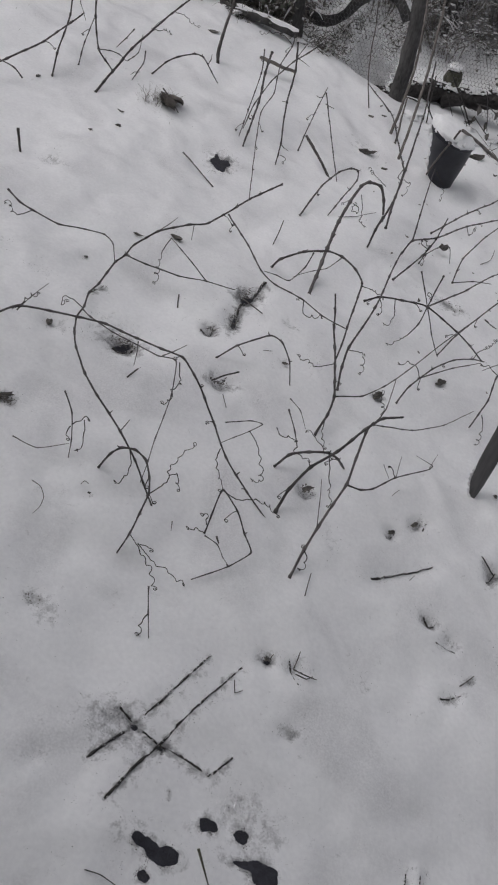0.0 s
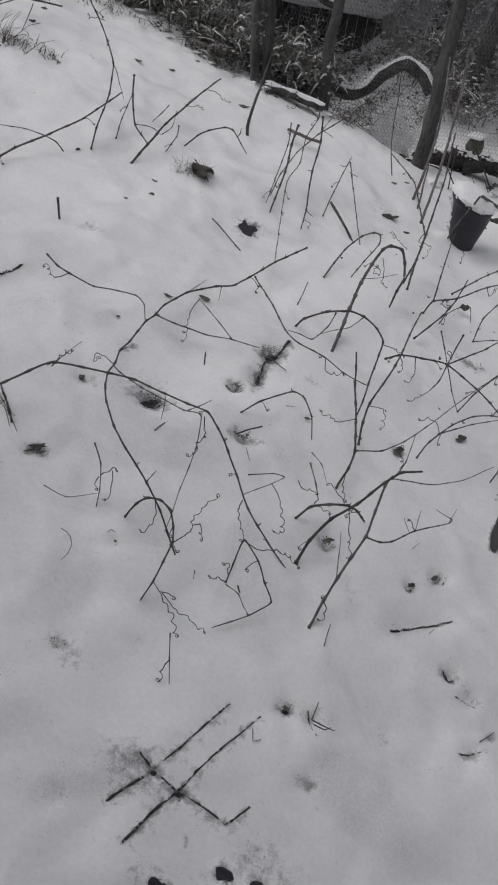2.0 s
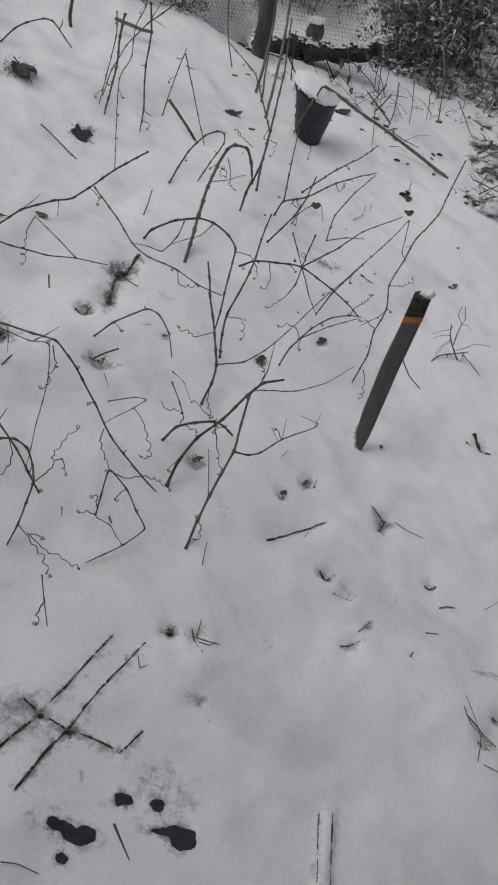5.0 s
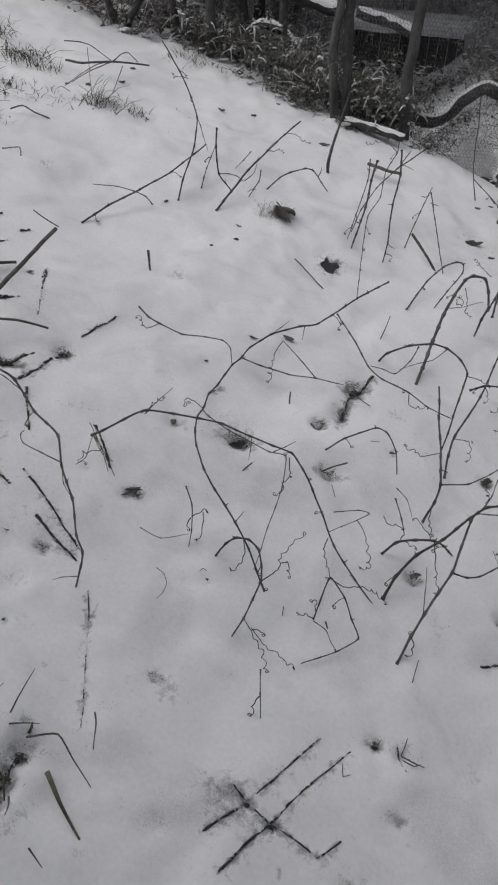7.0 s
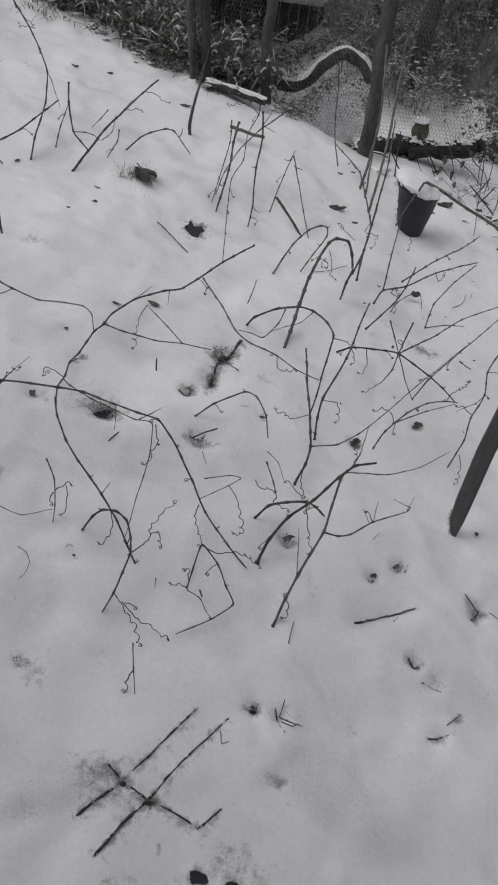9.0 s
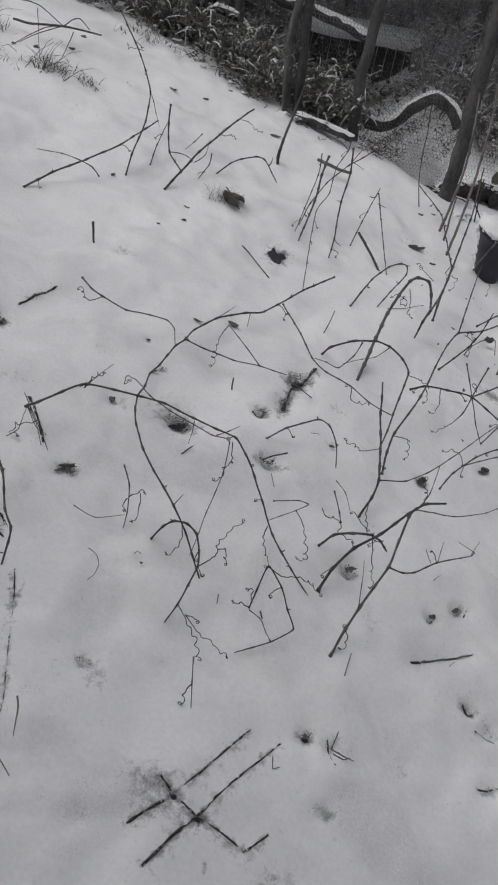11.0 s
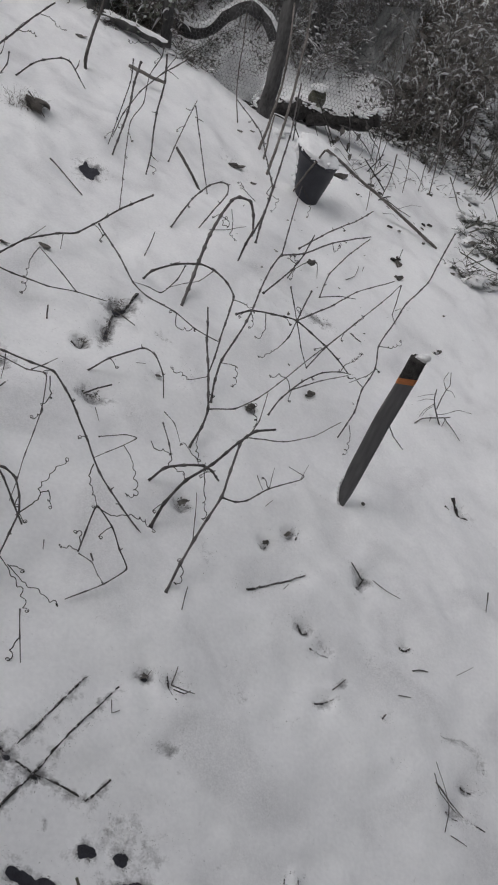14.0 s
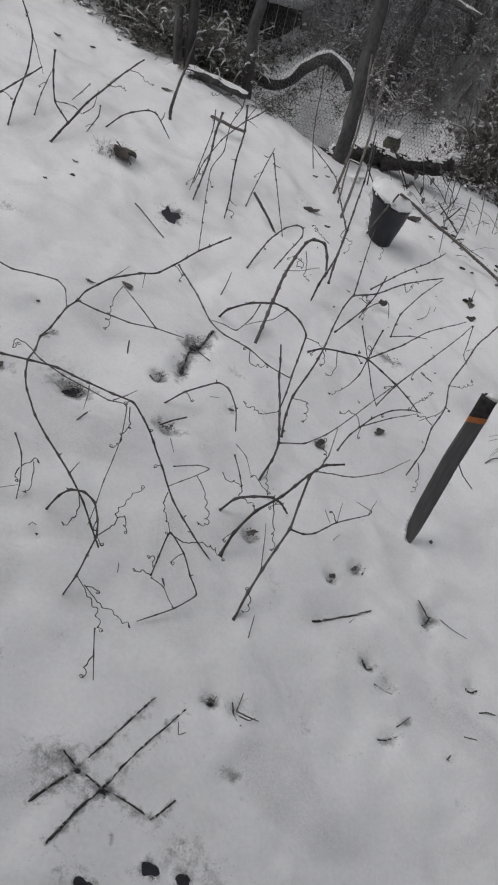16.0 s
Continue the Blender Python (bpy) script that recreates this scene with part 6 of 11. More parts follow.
# ---- grape canes, far part of the slope ----
cane(0.0033, [(-1.146, 2.262, 0.557), (-1.087, 2.364, 0.592), (-1.013, 2.485, 0.618), (-0.933, 2.604, 0.657), (-0.841, 2.745, 0.727)],
     shoots=[(0.0020, [(-0.973, 2.504, 0.561), (-0.995, 2.493, 0.594), (-1.039, 2.482, 0.612), (-1.106, 2.491, 0.617), (-1.197, 2.481, 0.617)])],
     label='long grey grape cane leaning up out of the snow')
cane(0.0028, [(-0.908, 2.605, 0.551), (-0.905, 2.652, 0.613), (-0.897, 2.769, 0.709), (-0.903, 2.823, 0.800), (-0.939, 2.862, 0.861), (-0.992, 2.883, 0.944), (-1.056, 2.877, 1.042)],
     shoots=[(0.0014, [(-0.903, 2.823, 0.800), (-0.881, 2.802, 0.775), (-0.863, 2.777, 0.746), (-0.831, 2.727, 0.711)])],
     curls=[[(-0.967, 2.912, 0.914), (-1.008, 2.929, 0.914), (-1.025, 2.922, 0.908), (-1.041, 2.942, 0.916)]],
     label='tall thin grape cane curving upright from the snow')
cane(0.0031, [(-0.792, 2.720, 0.799), (-0.786, 2.691, 0.740), (-0.776, 2.697, 0.640), (-0.738, 2.746, 0.563)],
     shoots=[(0.0017, [(-0.776, 2.697, 0.640), (-0.747, 2.732, 0.632), (-0.719, 2.751, 0.621), (-0.694, 2.762, 0.600)])],
     label='short upright grape cane with a kinked foot')
cane(0.0040, [(-0.765, 2.622, 0.524), (-0.729, 2.712, 0.573), (-0.696, 2.835, 0.622), (-0.657, 2.993, 0.658), (-0.596, 3.178, 0.710), (-0.572, 3.205, 0.728)],
     shoots=[(0.0018, [(-0.698, 2.796, 0.593), (-0.684, 2.882, 0.598), (-0.687, 2.948, 0.634)])],
     curls=[[(-0.657, 2.993, 0.658), (-0.635, 3.003, 0.653), (-0.625, 3.039, 0.653), (-0.612, 3.083, 0.633)], [(-0.611, 3.144, 0.690), (-0.582, 3.183, 0.678), (-0.561, 3.205, 0.655), (-0.538, 3.247, 0.634)]],
     label='straight grape cane leaning diagonally over the snow')
cane(0.0026, [(-0.638, 2.916, 0.527), (-0.594, 2.951, 0.567), (-0.552, 2.966, 0.590), (-0.498, 2.983, 0.606), (-0.464, 2.988, 0.599), (-0.433, 3.037, 0.541), (-0.415, 3.098, 0.487)],
     shoots=[(0.0019, [(-0.446, 3.007, 0.572), (-0.441, 3.032, 0.583), (-0.443, 3.064, 0.594)])],
     label='small thin cane arching low over the snow')
cane(0.0023, [(-0.667, 2.926, 0.597), (-0.658, 2.858, 0.573), (-0.676, 2.774, 0.538)])
cane(0.0019, [(-0.739, 3.038, 0.631), (-0.784, 2.960, 0.580)],
     label='thin dry twig leaning out of the snow')
cane(0.0021, [(-0.854, 2.721, 0.567), (-0.855, 2.797, 0.624), (-0.845, 2.875, 0.684)],
     label='thin dry twig leaning out of the snow')
stick(0.0072, [(-0.441, 3.259, 0.502), (-0.449, 3.261, 0.555), (-0.439, 3.270, 0.613), (-0.422, 3.347, 0.713), (-0.397, 3.359, 0.837)], 'bent dark stick standing upright in the snow', name="upright_stick", taper=0.45)
stick(0.0039, [(-0.856, 2.156, 0.542), (-0.849, 2.143, 0.509), (-0.847, 2.141, 0.474)], 'short cut stub sticking up from the snow', name="cut_stub")
stick(0.0024, [(-0.420, 2.474, 0.443), (-0.358, 2.436, 0.416), (-0.293, 2.402, 0.378)], 'thin dry stick lying on the snow')

# ---- upright bundle of canes ----
cane(0.0035, [(-0.134, 3.113, 0.685), (-0.119, 3.049, 0.605), (-0.127, 2.967, 0.511), (-0.116, 2.831, 0.406), (-0.115, 2.691, 0.380)],
     shoots=[(0.0014, [(-0.116, 2.831, 0.406), (-0.101, 2.815, 0.400), (-0.084, 2.828, 0.386)]), (0.0017, [(-0.127, 2.967, 0.511), (-0.143, 2.934, 0.522)])],
     curls=[[(-0.109, 2.747, 0.396), (-0.087, 2.744, 0.391), (-0.092, 2.702, 0.385)]],
     label='upright grape cane standing in the snow')
cane(0.0041, [(-0.219, 3.060, 0.646), (-0.226, 2.983, 0.592), (-0.227, 2.895, 0.513), (-0.244, 2.711, 0.412)],
     label='stout upright grape cane standing in the snow')
cane(0.0021, [(-0.247, 3.049, 0.653), (-0.241, 2.989, 0.587), (-0.256, 2.855, 0.493), (-0.268, 2.762, 0.426)])
cane(0.0024, [(-0.039, 3.081, 0.705), (-0.131, 3.015, 0.641), (-0.197, 2.946, 0.578), (-0.240, 2.871, 0.511), (-0.262, 2.800, 0.443)],
     shoots=[(0.0014, [(-0.118, 3.031, 0.652), (-0.092, 3.110, 0.620), (-0.073, 3.126, 0.607)]), (0.0018, [(-0.131, 3.015, 0.641), (-0.101, 3.043, 0.689), (-0.094, 3.062, 0.699)])],
     label='thin grape cane slanting across its neighbours')
cane(0.0020, [(-0.152, 3.180, 0.696), (-0.154, 3.191, 0.648), (-0.182, 3.098, 0.600), (-0.182, 2.984, 0.530), (-0.209, 2.848, 0.495), (-0.194, 2.642, 0.448), (-0.176, 2.462, 0.402), (-0.165, 2.357, 0.386)],
     curls=[[(-0.156, 3.199, 0.650), (-0.191, 3.235, 0.665), (-0.239, 3.260, 0.665), (-0.285, 3.220, 0.661)]],
     label='long thin upright grape shoot')
stick(0.0071, [(-0.288, 3.385, 0.534), (-0.213, 3.358, 0.525), (-0.136, 3.404, 0.499)], 'weathered stick lying across the snow', mat=REED)
cane(0.0023, [(-0.048, 2.888, 0.371), (-0.027, 2.979, 0.447), (-0.007, 3.075, 0.495), (0.012, 3.156, 0.538)],
     shoots=[(0.0015, [(0.002, 3.133, 0.507), (-0.011, 3.111, 0.509), (-0.025, 3.108, 0.514)])])
cane(0.0023, [(0.010, 3.129, 0.525), (0.047, 3.040, 0.453), (0.084, 2.900, 0.390), (0.118, 2.782, 0.330)],
     shoots=[(0.0015, [(0.019, 3.080, 0.499), (0.039, 3.106, 0.484), (0.055, 3.108, 0.480)])])
stick(0.0055, [(-0.028, 2.878, 0.437), (0.035, 2.816, 0.390), (0.089, 2.788, 0.332)], 'cut woody stub leaning out of the snow', name="cut_stub")
cane(0.0029, [(0.007, 2.448, 0.323), (0.063, 2.594, 0.379), (0.113, 2.666, 0.412), (0.155, 2.716, 0.414), (0.181, 2.716, 0.411), (0.184, 2.682, 0.389), (0.141, 2.592, 0.350), (0.104, 2.524, 0.309)],
     label='slim grape cane bent into a hairpin arch')
cane(0.0052, [(0.085, 2.069, 0.250), (0.099, 2.141, 0.277), (0.116, 2.228, 0.336), (0.135, 2.315, 0.393), (0.158, 2.367, 0.441), (0.186, 2.432, 0.474), (0.212, 2.469, 0.477), (0.253, 2.496, 0.461), (0.275, 2.480, 0.423), (0.284, 2.459, 0.379)],
     curls=[[(0.192, 2.420, 0.450), (0.209, 2.436, 0.398), (0.210, 2.435, 0.358), (0.233, 2.473, 0.324)], [(0.169, 2.385, 0.431), (0.192, 2.391, 0.418), (0.189, 2.370, 0.407), (0.169, 2.385, 0.412), (0.178, 2.421, 0.414)]],
     label='thick grape cane bent over in a hook', taper=0.8)
cane(0.0043, [(0.291, 2.493, 0.359), (0.271, 2.440, 0.331), (0.260, 2.440, 0.265)],
     label='stout cane stub under the hooked cane')
cane(0.0037, [(0.311, 2.507, 0.314), (0.323, 2.590, 0.396), (0.339, 2.671, 0.465), (0.362, 2.811, 0.548), (0.379, 2.945, 0.614), (0.391, 3.140, 0.710)],
     curls=[[(0.291, 2.696, 0.385), (0.254, 2.787, 0.378), (0.233, 2.860, 0.371)], [(0.333, 2.676, 0.466), (0.319, 2.649, 0.442), (0.367, 2.678, 0.420), (0.354, 2.634, 0.394)]],
     label='tall grape cane rising past the pot')
cane(0.0032, [(0.292, 2.521, 0.331), (0.325, 2.614, 0.389), (0.341, 2.703, 0.446), (0.358, 2.792, 0.478)])
cane(0.0030, [(0.341, 2.716, 0.447), (0.330, 3.050, 0.420), (0.302, 3.314, 0.437), (0.219, 3.451, 0.471), (0.180, 3.480, 0.494)],
     shoots=[(0.0016, [(0.284, 3.332, 0.444), (0.255, 3.408, 0.456)])],
     label='thin grape shoot hanging down the bank')

# ---- reeds and dry stalks round the pot ----
stick(0.0025, [(0.210, 3.509, 0.387), (0.178, 3.528, 0.499), (0.164, 3.547, 0.605), (0.154, 3.567, 0.730), (0.141, 3.564, 0.811)], 'thin upright cane stalk standing in the snow', name="dry_stalk", mat=REED)
stick(0.0066, [(0.321, 3.384, 0.329), (0.351, 3.484, 0.487), (0.361, 3.549, 0.620), (0.350, 3.560, 0.747), (0.343, 3.778, 0.873)], 'tall brown dry stalk standing in the snow', name="dry_stalk", mat=REED, taper=0.6)
stick(0.0060, [(0.363, 3.203, 0.295), (0.392, 3.329, 0.462), (0.408, 3.446, 0.612), (0.419, 3.629, 0.788), (0.517, 4.761, 0.789)], 'tall brown dry stalk standing in the snow', name="dry_stalk", mat=REED, taper=0.6)
stick(0.0047, [(0.348, 3.325, 0.313), (0.347, 3.349, 0.428), (0.349, 3.385, 0.500)], 'short brown dry stalk beside the taller ones', name="dry_stalk", mat=REED, taper=0.7)
stick(0.0072, [(1.274, 3.377, 0.105), (1.045, 3.378, 0.219), (0.818, 3.334, 0.332), (0.651, 3.221, 0.437), (0.560, 3.086, 0.509)], 'long dry reed lying against the pot', name="reed_stalk", mat=REED, taper=0.8)
stick(0.0044, [(0.554, 3.081, 0.509), (0.509, 3.072, 0.414), (0.485, 3.128, 0.296)], 'bent reed end hanging over the pot rim', name="reed_stalk", mat=REED, taper=0.8)

# ---- grape canes, middle ----
cane(0.0028, [(-0.072, 2.487, 0.401), (-0.161, 2.340, 0.392), (-0.258, 2.115, 0.393), (-0.309, 2.060, 0.401), (-0.384, 1.979, 0.403), (-0.431, 1.904, 0.389), (-0.443, 1.838, 0.387), (-0.459, 1.798, 0.383), (-0.470, 1.757, 0.371), (-0.480, 1.717, 0.357), (-0.492, 1.665, 0.357), (-0.484, 1.595, 0.358), (-0.485, 1.534, 0.363), (-0.469, 1.466, 0.368), (-0.448, 1.413, 0.365), (-0.405, 1.345, 0.350), (-0.359, 1.290, 0.338), (-0.286, 1.222, 0.305), (-0.241, 1.191, 0.259), (-0.185, 1.131, 0.186)],
     shoots=[(0.0022, [(-0.740, 1.775, 0.540), (-0.704, 1.757, 0.522), (-0.671, 1.759, 0.505), (-0.608, 1.776, 0.472), (-0.555, 1.829, 0.445), (-0.509, 1.859, 0.425), (-0.484, 1.860, 0.400), (-0.464, 1.807, 0.381)]), (0.0020, [(-0.443, 1.838, 0.387), (-0.380, 1.816, 0.385), (-0.290, 1.831, 0.362), (-0.214, 1.862, 0.345), (-0.131, 1.908, 0.309)]), (0.0016, [(-0.214, 1.862, 0.345), (-0.261, 1.875, 0.386), (-0.330, 1.905, 0.431)]), (0.0013, [(-0.294, 2.072, 0.400), (-0.293, 2.042, 0.365)]), (0.0013, [(-0.384, 1.979, 0.403), (-0.360, 2.017, 0.413), (-0.342, 2.045, 0.424)]), (0.0010, [(-0.285, 1.227, 0.306), (-0.277, 1.247, 0.312), (-0.272, 1.251, 0.321)])],
     curls=[[(-0.671, 1.759, 0.505), (-0.702, 1.747, 0.491), (-0.727, 1.761, 0.487), (-0.743, 1.788, 0.492), (-0.762, 1.798, 0.494)], [(-0.330, 1.905, 0.431), (-0.345, 1.881, 0.408), (-0.349, 1.860, 0.386), (-0.350, 1.832, 0.362), (-0.347, 1.814, 0.337)], [(-0.485, 1.588, 0.357), (-0.506, 1.590, 0.372), (-0.523, 1.585, 0.385), (-0.535, 1.568, 0.384), (-0.526, 1.558, 0.378), (-0.523, 1.575, 0.382)]],
     label='long branching grape cane sprawling over the snow')
cane(0.0026, [(-0.706, 1.338, 0.392), (-0.672, 1.335, 0.416), (-0.629, 1.378, 0.434), (-0.578, 1.410, 0.450), (-0.450, 1.445, 0.429), (-0.386, 1.440, 0.429), (-0.304, 1.417, 0.424), (-0.241, 1.399, 0.423), (-0.187, 1.380, 0.425), (-0.155, 1.360, 0.398), (-0.122, 1.338, 0.357), (-0.088, 1.324, 0.295), (-0.046, 1.278, 0.243), (0.019, 1.237, 0.186), (0.079, 1.207, 0.135)],
     shoots=[(0.0016, [(-0.476, 1.555, 0.378), (-0.448, 1.527, 0.380), (-0.377, 1.478, 0.383), (-0.303, 1.429, 0.396), (-0.247, 1.392, 0.404), (-0.202, 1.380, 0.409), (-0.199, 1.337, 0.344), (-0.212, 1.260, 0.276), (-0.216, 1.212, 0.246), (-0.221, 1.164, 0.219)]), (0.0011, [(-0.304, 1.432, 0.406), (-0.311, 1.453, 0.350), (-0.322, 1.482, 0.292)]), (0.0012, [(-0.239, 1.401, 0.402), (-0.213, 1.418, 0.410), (-0.190, 1.440, 0.417)]), (0.0011, [(-0.583, 1.405, 0.441), (-0.575, 1.490, 0.433), (-0.562, 1.557, 0.429)])],
     curls=[[(-0.194, 1.383, 0.407), (-0.191, 1.386, 0.367), (-0.189, 1.403, 0.330), (-0.206, 1.396, 0.313), (-0.211, 1.385, 0.282), (-0.229, 1.385, 0.277)], [(-0.684, 1.339, 0.409), (-0.668, 1.318, 0.373), (-0.710, 1.295, 0.365), (-0.715, 1.272, 0.362), (-0.701, 1.267, 0.351)], [(-0.583, 1.405, 0.441), (-0.584, 1.478, 0.433), (-0.571, 1.510, 0.425)]],
     label='long grape cane arching over the others')
cane(0.0024, [(-0.319, 1.168, 0.233), (-0.293, 1.169, 0.285), (-0.270, 1.172, 0.307), (-0.239, 1.174, 0.307), (-0.212, 1.162, 0.295), (-0.195, 1.130, 0.278), (-0.187, 1.093, 0.265), (-0.196, 1.060, 0.235), (-0.207, 1.021, 0.211), (-0.226, 0.990, 0.176)],
     curls=[[(-0.207, 1.021, 0.211), (-0.187, 1.005, 0.199), (-0.170, 0.987, 0.189), (-0.151, 0.973, 0.174), (-0.138, 0.953, 0.166), (-0.127, 0.937, 0.158)], [(-0.186, 1.009, 0.200), (-0.159, 0.991, 0.188), (-0.136, 0.980, 0.175), (-0.115, 0.980, 0.173), (-0.100, 0.975, 0.160), (-0.077, 0.967, 0.150)], [(-0.187, 1.093, 0.265), (-0.169, 1.134, 0.253), (-0.159, 1.165, 0.246), (-0.163, 1.192, 0.254), (-0.146, 1.235, 0.258), (-0.124, 1.279, 0.257)], [(-0.159, 1.176, 0.249), (-0.146, 1.194, 0.239), (-0.136, 1.192, 0.216), (-0.138, 1.182, 0.205)], [(-0.251, 1.171, 0.310), (-0.243, 1.156, 0.275), (-0.254, 1.145, 0.247), (-0.268, 1.133, 0.230)], [(-0.181, 1.008, 0.198), (-0.164, 1.011, 0.194), (-0.154, 1.010, 0.191)]],
     label='curved grape cane bowed in a low arch with curly tendrils')
cane(0.0013, [(-0.138, 0.910, 0.197), (-0.127, 0.868, 0.169), (-0.115, 0.832, 0.134)],
     curls=[[(-0.127, 0.864, 0.168), (-0.135, 0.855, 0.158), (-0.136, 0.843, 0.148), (-0.136, 0.833, 0.143)]],
     label='thin short shoot lying on the snow')
cane(0.0017, [(-0.054, 1.081, 0.189), (-0.047, 1.107, 0.227), (-0.033, 1.147, 0.269), (0.006, 1.138, 0.223), (0.031, 1.106, 0.190), (0.056, 1.080, 0.160), (0.013, 1.030, 0.161), (-0.061, 0.987, 0.144)],
     shoots=[(0.0011, [(-0.053, 1.078, 0.189), (-0.021, 1.071, 0.175), (-0.003, 1.045, 0.167), (0.013, 1.030, 0.161)])],
     curls=[[(-0.061, 1.259, 0.284), (-0.064, 1.216, 0.287), (-0.045, 1.167, 0.278), (-0.033, 1.147, 0.269)], [(-0.032, 1.145, 0.268), (0.001, 1.150, 0.245), (0.038, 1.176, 0.229), (0.067, 1.202, 0.196), (0.102, 1.219, 0.151)], [(-0.055, 1.085, 0.189), (-0.078, 1.096, 0.183), (-0.090, 1.087, 0.187)], [(-0.054, 1.100, 0.198), (-0.058, 1.123, 0.200), (-0.066, 1.124, 0.202)]],
     label='angular grape cane lying in a crooked loop')
cane(0.0015, [(-0.421, 1.247, 0.368), (-0.397, 1.224, 0.331), (-0.386, 1.185, 0.284), (-0.387, 1.164, 0.245)],
     shoots=[(0.0011, [(-0.495, 1.128, 0.317), (-0.444, 1.129, 0.296), (-0.388, 1.176, 0.281)])],
     curls=[[(-0.389, 1.199, 0.318), (-0.377, 1.219, 0.318), (-0.360, 1.231, 0.316)], [(-0.368, 1.223, 0.317), (-0.363, 1.209, 0.295), (-0.364, 1.195, 0.282), (-0.367, 1.181, 0.258)], [(-0.393, 1.203, 0.309), (-0.401, 1.193, 0.298), (-0.394, 1.194, 0.287)]],
     label='short forked grape shoot standing in the snow')
cane(0.0023, [(-0.135, 1.639, 0.251), (-0.085, 1.657, 0.295), (-0.005, 1.697, 0.320), (0.032, 1.694, 0.309), (0.061, 1.686, 0.259), (0.078, 1.657, 0.197)],
     label='slim grape cane bowed into an arch')
cane(0.0012, [(-0.066, 1.388, 0.254), (-0.006, 1.423, 0.246), (0.024, 1.424, 0.241), (-0.007, 1.399, 0.230), (-0.067, 1.315, 0.249)],
     curls=[[(-0.003, 1.402, 0.228), (0.019, 1.380, 0.215), (0.033, 1.346, 0.202), (0.048, 1.300, 0.173), (0.029, 1.283, 0.179)]],
     label='bent shoot resting over a cane', mat=STICK)
cane(0.0023, [(-0.213, 2.227, 0.379), (-0.125, 2.072, 0.370), (-0.069, 1.967, 0.354), (-0.016, 1.919, 0.346), (0.063, 1.881, 0.341), (0.128, 1.851, 0.319), (0.201, 1.837, 0.303)],
     curls=[[(0.068, 1.879, 0.340), (0.075, 1.878, 0.298), (0.099, 1.889, 0.284), (0.132, 1.898, 0.286)]],
     label='slim grape cane running across the snow')
cane(0.0032, [(-0.046, 2.116, 0.289), (-0.021, 2.103, 0.332), (0.046, 2.112, 0.368), (0.114, 2.141, 0.372), (0.161, 2.146, 0.360), (0.210, 2.110, 0.345), (0.233, 2.042, 0.340), (0.219, 1.944, 0.302), (0.201, 1.818, 0.261), (0.188, 1.754, 0.233)],
     shoots=[(0.0018, [(0.072, 2.109, 0.372), (0.056, 2.077, 0.333), (0.017, 2.006, 0.320), (-0.023, 2.005, 0.329), (-0.063, 1.996, 0.338)]), (0.0014, [(0.161, 2.138, 0.359), (0.125, 2.115, 0.328), (0.084, 2.082, 0.327), (0.028, 2.038, 0.318)])],
     curls=[[(0.234, 2.032, 0.337), (0.273, 2.063, 0.315), (0.316, 2.095, 0.285)]],
     label='stout grape cane bowed over the fork')
cane(0.0033, [(0.168, 1.534, 0.146), (0.191, 1.581, 0.188), (0.198, 1.611, 0.231), (0.187, 1.690, 0.270), (0.164, 1.781, 0.335), (0.147, 1.831, 0.409)],
     shoots=[(0.0020, [(0.198, 1.609, 0.231), (0.271, 1.632, 0.235), (0.329, 1.680, 0.246), (0.386, 1.748, 0.260)]), (0.0015, [(0.386, 1.748, 0.260), (0.492, 1.869, 0.311), (0.641, 2.035, 0.376)])],
     curls=[[(0.185, 1.557, 0.186), (0.185, 1.526, 0.162), (0.199, 1.496, 0.142)], [(0.183, 1.697, 0.274), (0.137, 1.687, 0.259), (0.112, 1.720, 0.248), (0.088, 1.730, 0.245), (0.083, 1.759, 0.242)]],
     label='forked grape cane standing in the snow')
cane(0.0030, [(0.212, 1.701, 0.184), (0.211, 1.747, 0.234), (0.219, 1.784, 0.279), (0.276, 1.919, 0.342), (0.304, 2.030, 0.389), (0.333, 2.136, 0.422)],
     curls=[[(0.220, 1.773, 0.277), (0.260, 1.801, 0.258), (0.272, 1.790, 0.243), (0.268, 1.756, 0.218)]],
     label='straight grape cane slanting up beside the fork')
cane(0.0028, [(0.357, 2.292, 0.242), (0.446, 2.399, 0.297), (0.486, 2.476, 0.330), (0.521, 2.577, 0.366)],
     curls=[[(0.464, 2.416, 0.313), (0.436, 2.445, 0.315), (0.449, 2.485, 0.315), (0.468, 2.472, 0.296)], [(0.486, 2.469, 0.329), (0.465, 2.467, 0.287), (0.464, 2.440, 0.245)]])
cane(0.0029, [(0.385, 2.464, 0.255), (0.408, 2.464, 0.312), (0.493, 2.523, 0.312), (0.614, 2.666, 0.314), (0.721, 2.771, 0.309), (0.800, 2.857, 0.296)],
     shoots=[(0.0026, [(0.408, 2.464, 0.312), (0.419, 2.551, 0.370), (0.437, 2.677, 0.414), (0.458, 2.791, 0.447)]), (0.0019, [(0.449, 2.442, 0.242), (0.467, 2.473, 0.266), (0.512, 2.530, 0.273), (0.555, 2.545, 0.277), (0.574, 2.546, 0.217)])],
     curls=[[(0.614, 2.666, 0.314), (0.629, 2.652, 0.289), (0.654, 2.701, 0.293), (0.650, 2.711, 0.294)], [(0.458, 2.791, 0.447), (0.485, 2.793, 0.417), (0.508, 2.788, 0.389), (0.502, 2.740, 0.364)]],
     label='branching grape cane beside the pot')
cane(0.0029, [(0.496, 2.657, 0.264), (0.643, 2.859, 0.283), (0.759, 3.008, 0.285), (0.853, 3.154, 0.289)],
     label='slim grape cane lying over the snow')
